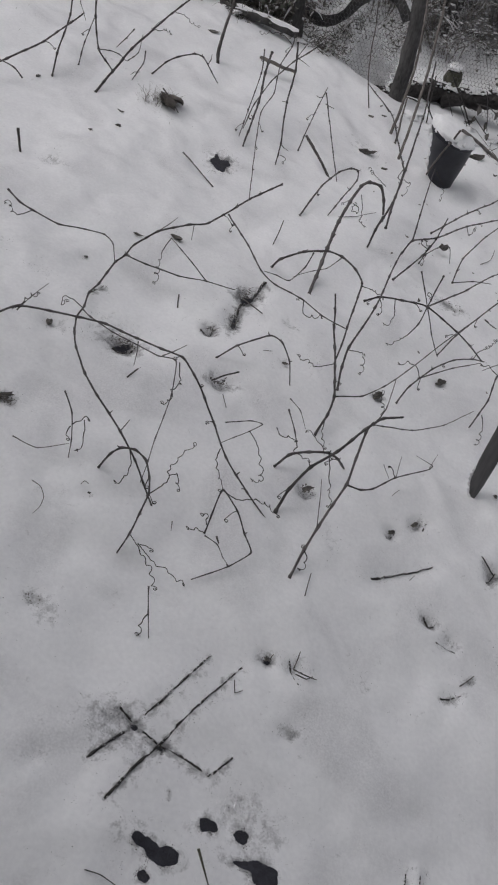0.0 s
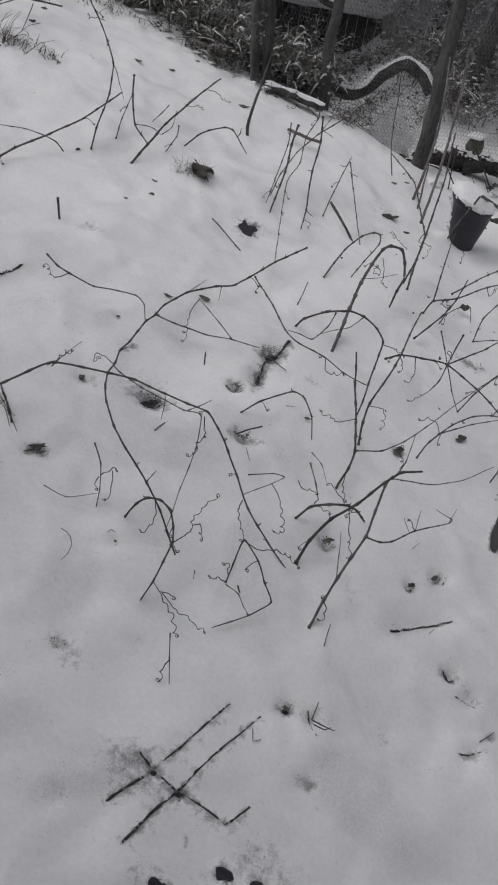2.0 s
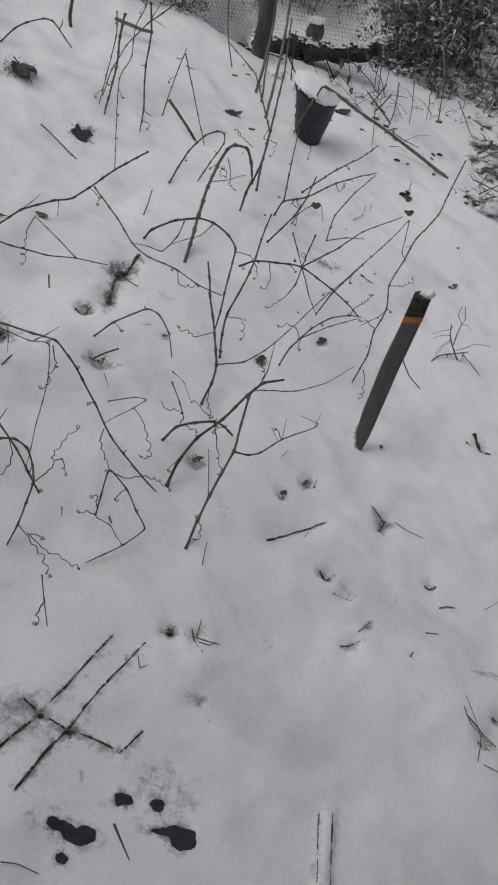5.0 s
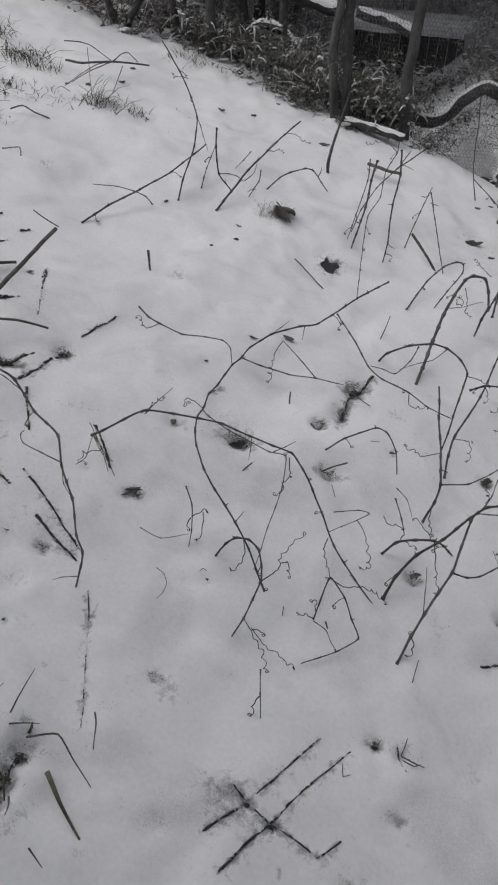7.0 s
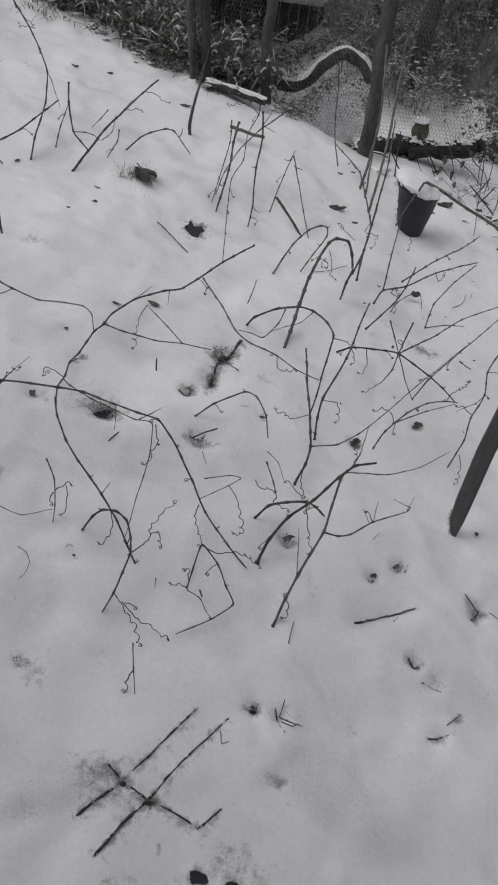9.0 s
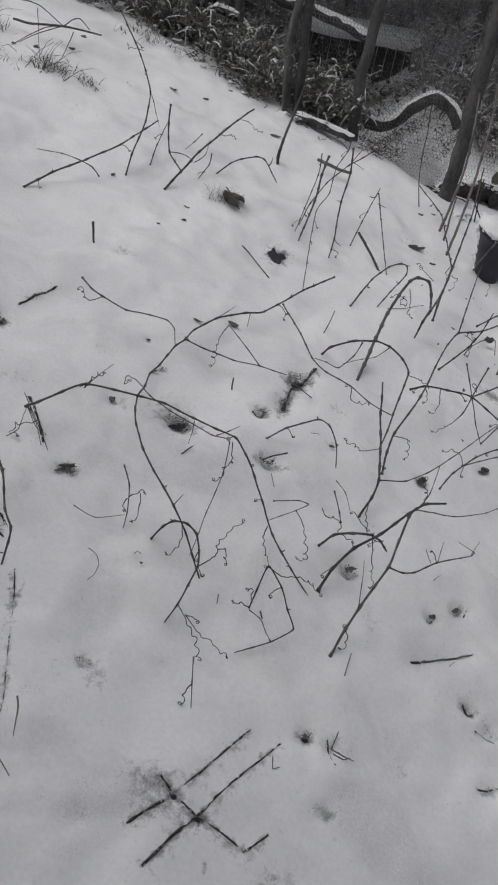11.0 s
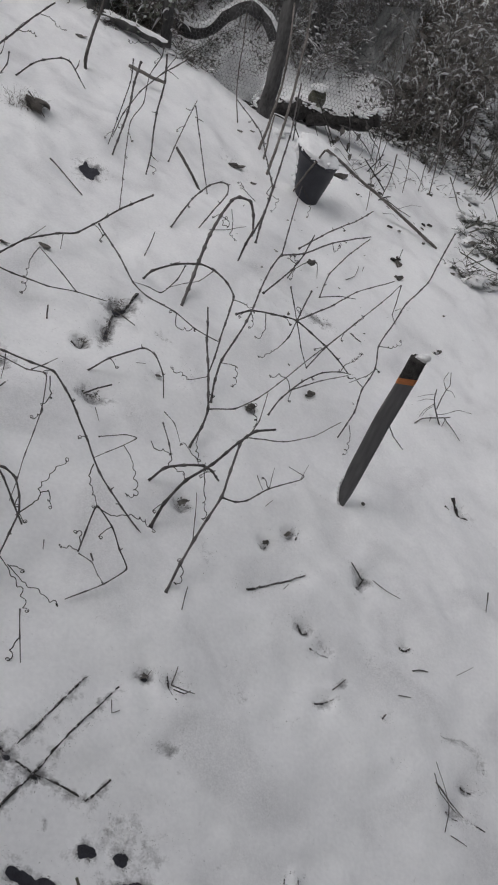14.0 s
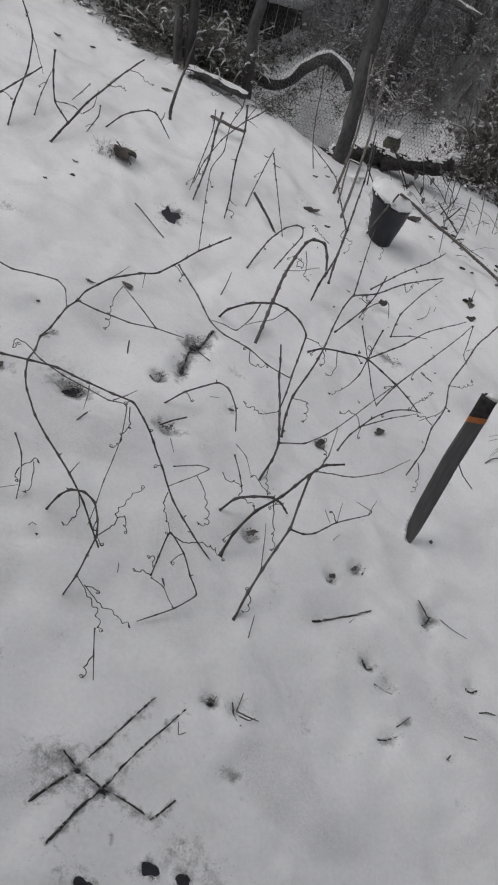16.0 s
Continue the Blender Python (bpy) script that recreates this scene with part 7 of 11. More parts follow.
cane(0.0024, [(0.587, 2.456, 0.190), (0.615, 2.547, 0.246), (0.701, 2.684, 0.285), (0.800, 2.858, 0.286)],
     shoots=[(0.0019, [(0.587, 2.456, 0.190), (0.661, 2.482, 0.199), (0.740, 2.522, 0.184)])])
cane(0.0029, [(0.252, 2.027, 0.292), (0.293, 2.023, 0.319), (0.363, 2.036, 0.317), (0.447, 2.056, 0.302), (0.553, 2.026, 0.256), (0.603, 2.009, 0.228), (0.649, 1.988, 0.196)],
     shoots=[(0.0025, [(0.491, 2.190, 0.344), (0.447, 2.056, 0.302), (0.437, 2.045, 0.244), (0.418, 2.054, 0.190)]), (0.0021, [(0.405, 2.110, 0.385), (0.447, 2.056, 0.302)]), (0.0018, [(0.447, 2.056, 0.302), (0.482, 2.028, 0.230), (0.526, 2.026, 0.154)]), (0.0025, [(0.447, 2.056, 0.302), (0.583, 2.209, 0.305), (0.681, 2.344, 0.303), (0.847, 2.505, 0.299)])],
     curls=[[(0.293, 2.020, 0.318), (0.307, 2.016, 0.295), (0.304, 1.996, 0.281)], [(0.341, 2.025, 0.320), (0.351, 2.017, 0.275), (0.347, 2.017, 0.245), (0.331, 2.011, 0.238)], [(0.418, 2.054, 0.190), (0.389, 2.002, 0.202), (0.355, 1.968, 0.195)], [(0.463, 2.094, 0.301), (0.458, 2.111, 0.315), (0.444, 2.110, 0.320), (0.456, 2.104, 0.305)]],
     label='star-shaped knot of crossing grape canes')
cane(0.0021, [(0.519, 2.013, 0.165), (0.562, 2.050, 0.227), (0.672, 2.203, 0.256), (0.783, 2.357, 0.278), (0.864, 2.470, 0.307)],
     shoots=[(0.0019, [(0.864, 2.470, 0.307), (0.859, 2.427, 0.257), (0.850, 2.391, 0.224), (0.862, 2.351, 0.211)])])
cane(0.0029, [(1.274, 3.238, 0.250), (1.141, 2.926, 0.252), (1.036, 2.679, 0.245), (0.911, 2.468, 0.242), (0.848, 2.328, 0.230), (0.779, 2.191, 0.200), (0.760, 2.077, 0.181), (0.709, 1.970, 0.158), (0.686, 1.889, 0.125), (0.641, 1.809, 0.070)],
     shoots=[(0.0014, [(0.757, 2.070, 0.181), (0.720, 2.017, 0.183), (0.654, 1.957, 0.183)])],
     curls=[[(0.779, 2.191, 0.200), (0.834, 2.248, 0.171), (0.875, 2.283, 0.162), (0.897, 2.310, 0.165), (0.891, 2.318, 0.169)], [(0.711, 1.984, 0.160), (0.684, 2.009, 0.168), (0.663, 2.016, 0.164)], [(0.672, 1.844, 0.101), (0.682, 1.822, 0.075), (0.663, 1.756, 0.059)]],
     label='long slender grape cane curving toward the stake')
cane(0.0023, [(0.389, 1.734, 0.158), (0.419, 1.780, 0.196), (0.482, 1.860, 0.214), (0.547, 1.913, 0.225), (0.608, 1.954, 0.216), (0.660, 1.992, 0.192)],
     shoots=[(0.0019, [(0.441, 1.807, 0.208), (0.548, 1.893, 0.210), (0.647, 1.975, 0.196)])],
     curls=[[(0.444, 1.811, 0.208), (0.434, 1.826, 0.226), (0.408, 1.840, 0.234), (0.380, 1.830, 0.227)], [(0.612, 1.954, 0.214), (0.634, 2.004, 0.214), (0.675, 2.067, 0.199), (0.715, 2.131, 0.196)]])
cane(0.0032, [(0.152, 1.078, 0.104), (0.175, 1.134, 0.149), (0.196, 1.182, 0.181), (0.245, 1.287, 0.230), (0.275, 1.420, 0.288), (0.290, 1.441, 0.307)],
     shoots=[(0.0021, [(0.245, 1.287, 0.230), (0.285, 1.298, 0.211), (0.319, 1.327, 0.194), (0.379, 1.397, 0.182), (0.448, 1.464, 0.158), (0.480, 1.492, 0.152)]), (0.0012, [(0.480, 1.492, 0.152), (0.490, 1.513, 0.148), (0.435, 1.494, 0.185)]), (0.0012, [(0.194, 1.177, 0.180), (0.188, 1.217, 0.217), (0.184, 1.273, 0.241)]), (0.0009, [(0.379, 1.397, 0.182), (0.383, 1.427, 0.197), (0.388, 1.451, 0.209)]), (0.0009, [(0.480, 1.496, 0.152), (0.500, 1.539, 0.167)])],
     curls=[[(0.174, 1.129, 0.149), (0.184, 1.121, 0.136), (0.181, 1.108, 0.127), (0.175, 1.094, 0.117)], [(0.379, 1.395, 0.182), (0.370, 1.401, 0.194), (0.360, 1.421, 0.199)]],
     label='stout grape cane rising in a fork', taper=0.85)
cane(0.0037, [(0.096, 1.239, 0.133), (0.117, 1.277, 0.185), (0.157, 1.317, 0.232), (0.212, 1.351, 0.270), (0.268, 1.406, 0.308), (0.308, 1.442, 0.323), (0.364, 1.491, 0.302)],
     shoots=[(0.0016, [(0.287, 1.431, 0.307), (0.352, 1.509, 0.249), (0.417, 1.568, 0.206), (0.524, 1.674, 0.164), (0.636, 1.821, 0.123)]), (0.0015, [(0.302, 1.461, 0.305), (0.321, 1.511, 0.308), (0.346, 1.639, 0.305)])],
     curls=[[(0.192, 1.348, 0.265), (0.204, 1.334, 0.221), (0.217, 1.314, 0.165), (0.228, 1.300, 0.131)], [(0.278, 1.419, 0.307), (0.305, 1.468, 0.305), (0.311, 1.508, 0.309), (0.300, 1.549, 0.312), (0.305, 1.561, 0.313)]],
     label='thick grape cane arching over the snow', taper=0.7)
cane(0.0030, [(0.073, 1.367, 0.162), (0.105, 1.373, 0.207), (0.150, 1.383, 0.220), (0.198, 1.396, 0.217), (0.229, 1.414, 0.188), (0.259, 1.464, 0.114)],
     label='thick short cane bowed in a low arch', taper=0.85)
cane(0.0018, [(0.084, 1.523, 0.226), (0.110, 1.478, 0.193), (0.124, 1.451, 0.167)],
     shoots=[(0.0011, [(0.082, 1.539, 0.249), (0.114, 1.533, 0.220), (0.136, 1.489, 0.201)])],
     curls=[[(0.061, 1.457, 0.213), (0.075, 1.444, 0.200), (0.103, 1.464, 0.183), (0.119, 1.459, 0.179)], [(0.124, 1.451, 0.167), (0.116, 1.428, 0.170), (0.154, 1.396, 0.180)], [(0.195, 1.435, 0.177), (0.185, 1.457, 0.183), (0.141, 1.491, 0.201)]],
     label='small grape shoot with curled tendrils')
stick(0.0017, [(-0.058, 2.239, 0.304), (-0.039, 2.314, 0.356)], 'thin dry twig leaning out of the snow', name="twig")
stick(0.0024, [(-0.272, 1.769, 0.294), (-0.274, 1.774, 0.314), (-0.274, 1.780, 0.336)], 'short cut stub sticking up from the snow', name="cut_stub")
stick(0.0022, [(-0.329, 1.455, 0.273), (-0.310, 1.486, 0.283)], 'short stick end lying on the snow', name="twig")
stick(0.0018, [(-0.105, 1.897, 0.292), (-0.071, 1.881, 0.284), (-0.039, 1.875, 0.270)], 'short thin stick lying beside a soiled hollow')
stick(0.0023, [(-0.130, 1.559, 0.238), (-0.097, 1.585, 0.246), (-0.065, 1.616, 0.243)], 'short thick stick lying in a small hollow')

# ---- canes and cut sticks on the higher side of the slope ----
stick(0.0073, [(-1.156, 1.327, 0.506), (-1.129, 1.590, 0.573), (-1.099, 1.753, 0.620), (-1.073, 1.943, 0.667)], 'straight cut branch propped over other sticks', name="cut_branch", mat=STICK, taper=0.85, rough=0.15)
stick(0.0056, [(-1.419, 1.690, 0.596), (-1.339, 1.747, 0.590), (-1.184, 1.875, 0.569)], 'cut branch lying flat on the snow', name="cut_branch", rough=0.15)
stick(0.0041, [(-1.249, 1.471, 0.599), (-1.176, 1.493, 0.587), (-1.108, 1.549, 0.559), (-1.044, 1.604, 0.529), (-0.967, 1.644, 0.497)], 'slim cut branch lying over the snow', name="cut_branch", rough=0.2)
cane(0.0030, [(-1.123, 1.367, 0.684), (-1.074, 1.357, 0.649), (-1.036, 1.358, 0.597), (-1.002, 1.356, 0.554), (-0.968, 1.363, 0.530), (-0.916, 1.357, 0.509), (-0.834, 1.295, 0.469), (-0.738, 1.230, 0.461), (-0.706, 1.171, 0.420), (-0.656, 1.114, 0.380), (-0.616, 1.043, 0.337), (-0.589, 1.012, 0.320), (-0.584, 0.988, 0.299), (-0.583, 0.952, 0.265)],
     shoots=[(0.0015, [(-0.710, 1.179, 0.424), (-0.765, 1.186, 0.437), (-0.812, 1.190, 0.450), (-0.830, 1.211, 0.457), (-0.827, 1.226, 0.459)]), (0.0010, [(-0.585, 0.967, 0.288), (-0.613, 0.952, 0.292), (-0.634, 0.943, 0.285)]), (0.0024, [(-1.106, 1.375, 0.559), (-1.047, 1.421, 0.566), (-0.994, 1.362, 0.551)]), (0.0014, [(-0.876, 1.334, 0.487), (-0.951, 1.368, 0.504), (-1.001, 1.371, 0.515), (-1.042, 1.355, 0.519)]), (0.0011, [(-0.709, 1.177, 0.423), (-0.692, 1.145, 0.390), (-0.654, 1.111, 0.379)])],
     label='long dark grape cane with thick nodes')
crusted(0.0038, [(-0.899, 1.707, 0.445), (-0.877, 1.771, 0.450), (-0.846, 1.852, 0.449)], 'dark stick half buried in the snow', group="half-buried sticks")
crusted(0.0042, [(-0.977, 1.465, 0.431), (-0.947, 1.549, 0.434), (-0.912, 1.645, 0.439)], 'dark stick half buried in the snow', group="half-buried sticks")
crusted(0.0054, [(-1.088, 1.470, 0.463), (-1.038, 1.508, 0.460), (-0.986, 1.576, 0.451)], 'dark stick half buried in the snow', group="half-buried sticks")
crusted(0.0050, [(-1.202, 1.544, 0.492), (-1.129, 1.593, 0.487)], 'dark stick half buried in the snow', group="half-buried sticks")
crusted(0.0046, [(-1.224, 1.698, 0.520), (-1.173, 1.728, 0.518), (-1.128, 1.776, 0.514)], 'dark stick half buried in the snow', group="half-buried sticks")
crusted(0.0034, [(-0.948, 1.455, 0.424), (-0.917, 1.392, 0.396), (-0.880, 1.326, 0.381)], 'dark stick half buried in the snow', group="half-buried sticks")
crusted(0.0034, [(-1.112, 1.893, 0.519), (-1.123, 1.938, 0.535)], 'dark stick half buried in the snow', group="half-buried sticks")
crusted(0.0049, [(-1.078, 1.290, 0.437), (-0.994, 1.254, 0.407), (-0.897, 1.176, 0.368), (-0.841, 1.147, 0.346)], 'dark stick half buried in the snow', group="half-buried sticks")
crusted(0.0040, [(-0.749, 1.098, 0.313), (-0.679, 1.056, 0.297), (-0.611, 1.022, 0.274)], 'dark stick half buried in the snow', group="half-buried sticks")
crusted(0.0031, [(-0.834, 1.203, 0.354), (-0.733, 1.139, 0.320), (-0.616, 1.049, 0.282)], 'dark stick half buried in the snow', group="half-buried sticks")
crusted(0.0043, [(-1.044, 1.246, 0.428), (-0.932, 1.171, 0.381), (-0.881, 1.155, 0.361)], 'dark stick half buried in the snow', group="half-buried sticks")
crusted(0.0046, [(-1.205, 1.699, 0.519), (-1.152, 1.741, 0.513)], 'dark stick half buried in the snow', group="half-buried sticks")
crusted(0.0033, [(-1.301, 1.703, 0.544), (-1.262, 1.755, 0.547)], 'dark stick half buried in the snow', group="half-buried sticks")
crusted(0.0043, [(-1.331, 1.954, 0.600), (-1.281, 1.932, 0.573)], 'dark stick half buried in the snow', group="half-buried sticks")
crusted(0.0028, [(-1.353, 1.935, 0.587), (-1.400, 1.847, 0.601)], 'dark stick half buried in the snow', group="half-buried sticks")
crusted(0.0045, [(-1.422, 2.060, 0.624), (-1.357, 2.115, 0.618)], 'dark stick half buried in the snow', group="half-buried sticks")
crusted(0.0029, [(-1.323, 1.959, 0.599), (-1.282, 2.001, 0.592)], 'dark stick half buried in the snow', group="half-buried sticks")
crusted(0.0044, [(-1.267, 2.060, 0.585), (-1.244, 2.082, 0.604)], 'dark stick half buried in the snow', group="half-buried sticks")
stick(0.0021, [(-1.238, 2.113, 0.642), (-1.195, 2.098, 0.629), (-1.146, 2.098, 0.604)], 'thin twig lying over the cut branches', name="twig")
stick(0.0018, [(-0.840, 0.857, 0.320), (-0.784, 0.895, 0.321), (-0.766, 0.911, 0.333)], 'forked twig lying on the snow', name="twig")
stick(0.0016, [(-0.790, 0.902, 0.313), (-0.783, 0.894, 0.301), (-0.781, 0.880, 0.290)], 'short twig end hanging to the snow', name="twig")
stick(0.0069, [(-1.644, 2.327, 0.731), (-1.611, 2.371, 0.738), (-1.575, 2.415, 0.744)], 'snow-dusted stick end on the slope', name="cut_branch")
stick(0.0027, [(-1.638, 2.260, 0.731), (-1.562, 2.225, 0.709), (-1.501, 2.206, 0.671)], 'thin dead twig on the snowy slope', name="twig")
stick(0.0027, [(-1.556, 2.227, 0.709), (-1.535, 2.300, 0.729), (-1.513, 2.363, 0.733)], 'thin dead twig on the snowy slope', name="twig")
stick(0.0023, [(-1.515, 2.426, 0.726), (-1.461, 2.456, 0.726), (-1.450, 2.437, 0.702)], 'thin dead twig on the snowy slope', name="twig")
stick(0.0030, [(-1.645, 2.736, 0.777), (-1.606, 2.762, 0.787), (-1.562, 2.770, 0.766), (-1.519, 2.808, 0.736)], 'thin dead twig on the snowy slope', name="twig")
stick(0.0026, [(-1.497, 2.179, 0.666), (-1.415, 2.171, 0.658)], 'thin dead twig on the snowy slope', name="twig")
stick(0.0023, [(-1.521, 2.285, 0.695), (-1.551, 2.278, 0.754)], 'thin dead twig on the snowy slope', name="twig")
stick(0.0029, [(-1.746, 2.446, 0.782), (-1.692, 2.429, 0.756), (-1.669, 2.454, 0.731)], 'thin dead twig on the snowy slope', name="twig")
stick(0.0024, [(-1.421, 1.887, 0.626), (-1.453, 1.962, 0.671), (-1.476, 2.012, 0.689)], 'thin dead twig on the snowy slope', name="twig")
crusted(0.0040, [(-1.122, 1.943, 0.525), (-1.085, 1.835, 0.50), (-1.048, 1.728, 0.48)], 'dark stick almost buried in the snow', group="half-buried sticks", sink=0.75)
# a dead branch with arching twigs
cane(0.0052, [(-1.671, 3.299, 0.853), (-1.578, 3.251, 0.856), (-1.453, 3.312, 0.862), (-1.345, 3.473, 0.827)],
     shoots=[(0.0026, [(-1.675, 3.311, 0.926), (-1.604, 3.292, 0.933), (-1.552, 3.298, 0.923), (-1.486, 3.298, 0.888), (-1.453, 3.312, 0.862)]), (0.0026, [(-1.453, 3.312, 0.862), (-1.426, 3.349, 0.887), (-1.404, 3.378, 0.890), (-1.376, 3.413, 0.850)]), (0.0025, [(-1.453, 3.312, 0.862), (-1.520, 3.241, 0.836), (-1.588, 3.170, 0.794)]), (0.0022, [(-1.453, 3.312, 0.862), (-1.517, 3.267, 0.850), (-1.594, 3.113, 0.791)]), (0.0017, [(-1.558, 3.292, 0.912), (-1.509, 3.189, 0.842), (-1.456, 3.084, 0.752)]), (0.0022, [(-1.427, 3.358, 0.838), (-1.419, 3.274, 0.796), (-1.408, 3.190, 0.762)])],
     label='grey dead branch with arching twigs on the snow', name="dead_branch", category="branch", knots=False, group="")

# ---- half-buried crossing sticks ----
crusted(0.0027, [(-0.165, 0.582, 0.120), (-0.099, 0.663, 0.119), (-0.050, 0.739, 0.111), (0.015, 0.847, 0.096)], 'dark snow-crusted stick half sunk in the snow', group="half-buried sticks")
crusted(0.0028, [(-0.117, 0.522, 0.111), (-0.046, 0.645, 0.100), (0.009, 0.734, 0.096), (0.082, 0.846, 0.078)], 'dark snow-crusted stick half sunk in the snow', group="half-buried sticks")
crusted(0.0027, [(-0.133, 0.682, 0.129), (-0.099, 0.663, 0.119), (-0.046, 0.644, 0.098), (0.008, 0.636, 0.075), (0.056, 0.622, 0.064)], 'dark snow-crusted stick half sunk in the snow', group="half-buried sticks")
crusted(0.0028, [(0.056, 0.622, 0.064), (0.074, 0.640, 0.062), (0.094, 0.664, 0.058)], 'dark snow-crusted stick half sunk in the snow', group="half-buried sticks")

# ---- debris on the snow ----
crusted(0.0032, [(0.353, 1.161, 0.063), (0.429, 1.209, 0.051), (0.520, 1.268, 0.033)], 'straight dark stick lying in the snow', sink=-0.3)
litter(-0.092, 1.942, 0.036, 0.018, 70, 0, 'clump of dark wet leaf bits sunk in the snow', leaf=0.006, twigs=0.1, tall=0.0012, long=0.12)
litter(-0.104, 1.920, 0.017, 0.014, 30, 0, 'clump of dark wet leaf bits sunk in the snow', leaf=0.006, twigs=0.1, tall=0.0012, long=0.12)
litter(-0.113, 1.806, 0.012, 0.039, 60, 0, 'clump of dark wet leaf bits sunk in the snow', leaf=0.006, twigs=0.1, tall=0.0012, long=0.12)
litter(-0.170, 1.730, 0.013, 0.011, 24, 0, 'clump of dark wet leaf bits sunk in the snow', leaf=0.006, twigs=0.1, tall=0.0012, long=0.12)
litter(-0.374, 1.564, 0.031, 0.015, 80, 0, 'clump of dark wet leaf bits sunk in the snow', leaf=0.006, twigs=0.1, tall=0.0012, long=0.12)
litter(-0.561, 1.251, 0.024, 0.010, 60, 0, 'clump of dark wet leaf bits sunk in the snow', leaf=0.006, twigs=0.1, tall=0.0012, long=0.12)
litter(-0.110, 1.565, 0.026, 0.010, 40, 0, 'clump of dark wet leaf bits sunk in the snow', leaf=0.006, twigs=0.1, tall=0.0012, long=0.12)
litter(0.132, 0.881, 0.009, 0.006, 26, 0, 'clump of dark wet leaf bits sunk in the snow', leaf=0.006, twigs=0.1, tall=0.0012, long=0.12)
litter(-1.050, 1.297, 0.046, 0.022, 110, 0, 'clump of dark wet leaf bits sunk in the snow', leaf=0.006, twigs=0.1, tall=0.0012, long=0.12)
litter(-0.979, 1.283, 0.035, 0.017, 60, 0, 'clump of dark wet leaf bits sunk in the snow', leaf=0.006, twigs=0.1, tall=0.0012, long=0.12)
litter(-0.696, 1.025, 0.013, 0.008, 24, 0, 'clump of dark wet leaf bits sunk in the snow', leaf=0.006, twigs=0.1, tall=0.0012, long=0.12)
litter(-0.920, 1.624, 0.023, 0.014, 40, 0, 'clump of dark wet leaf bits sunk in the snow', leaf=0.006, twigs=0.1, tall=0.0012, long=0.12)
litter(-1.040, 1.510, 0.044, 0.012, 60, 0, 'clump of dark wet leaf bits sunk in the snow', leaf=0.006, twigs=0.1, tall=0.0012, long=0.12)
litter(0.165, 1.346, 0.015, 0.010, 20, 0, 'clump of dark wet leaf bits sunk in the snow', leaf=0.006, twigs=0.1, tall=0.0012, long=0.12)
litter(-0.539, 0.533, 0.013, 0.011, 50, 0, 'clump of dark wet leaf bits sunk in the snow', leaf=0.006, twigs=0.1, tall=0.0012, long=0.12)
litter(-0.546, 0.498, 0.012, 0.010, 50, 0, 'clump of dark wet leaf bits sunk in the snow', leaf=0.006, twigs=0.1, tall=0.0012, long=0.12)
litter(-0.529, 0.582, 0.011, 0.008, 36, 0, 'clump of dark wet leaf bits sunk in the snow', leaf=0.006, twigs=0.1, tall=0.0012, long=0.12)
litter(-0.661, 0.677, 0.012, 0.006, 24, 0, 'clump of dark wet leaf bits sunk in the snow', leaf=0.006, twigs=0.1, tall=0.0012, long=0.12)
litter(0.588, 2.346, 0.039, 0.018, 16, 0, 'clump of dark wet leaf bits sunk in the snow', leaf=0.006, twigs=0.1, tall=0.0012, long=0.12)
litter(-0.345, 0.828, 0.017, 0.009, 10, 0, 'clump of dark wet leaf bits sunk in the snow', leaf=0.006, twigs=0.1, tall=0.0012, long=0.12)
cane(0.0010, [(-0.435, 1.073, 0.254), (-0.411, 1.058, 0.257), (-0.397, 1.036, 0.252), (-0.399, 1.015, 0.242), (-0.410, 1.004, 0.231)],
     label='small thin twig arched over the snow', name="dead_twig", category="twig", knots=False, group="")
cane(0.0010, [(-0.116, 0.414, 0.101), (-0.089, 0.412, 0.097), (-0.054, 0.403, 0.079)],
     label='thin twig lying on the snow', name="dead_twig", category="twig", knots=False, group="")
cane(0.0011, [(-0.697, 1.328, 0.409), (-0.664, 1.309, 0.371), (-0.641, 1.279, 0.334)],
     label='withered stalk hanging from a cane node', name="dead_twig", category="twig", knots=False, group="withered stalks")
cane(0.0011, [(-0.689, 1.327, 0.407), (-0.648, 1.294, 0.367), (-0.622, 1.274, 0.327)],
     label='withered stalk hanging from a cane node', name="dead_twig", category="twig", knots=False, group="withered stalks")
cane(0.0011, [(-0.712, 1.347, 0.425), (-0.696, 1.334, 0.410), (-0.680, 1.322, 0.385)],
     label='withered stalk hanging from a cane node', name="dead_twig", category="twig", knots=False, group="withered stalks")
cane(0.0011, [(-0.700, 1.334, 0.400), (-0.665, 1.309, 0.361), (-0.642, 1.315, 0.338)],
     label='withered stalk hanging from a cane node', name="dead_twig", category="twig", knots=False, group="withered stalks")
cane(0.0011, [(-0.725, 1.269, 0.343), (-0.695, 1.272, 0.371), (-0.695, 1.305, 0.394), (-0.695, 1.331, 0.409)],
     label='withered stalk hanging from a cane node', name="dead_twig", category="twig", knots=False, group="withered stalks")
crusted(0.0024, [(0.179, 0.896, 0.072), (0.189, 0.869, 0.076), (0.208, 0.844, 0.059)], 'dark dead twig fragment sunk in the snow', group="twig fragments on the snow", sink=0.1)
stick(0.0015, [(0.189, 0.869, 0.076), (0.213, 0.865, 0.070), (0.243, 0.867, 0.056)], 'dark dead twig fragment on the snow', name="twig", group="twig fragments on the snow", rough=0.7, taper=0.6)
stick(0.0014, [(0.189, 0.869, 0.076), (0.195, 0.887, 0.089), (0.197, 0.897, 0.101)], 'dark dead twig fragment on the snow', name="twig", group="twig fragments on the snow", rough=0.7, taper=0.6)
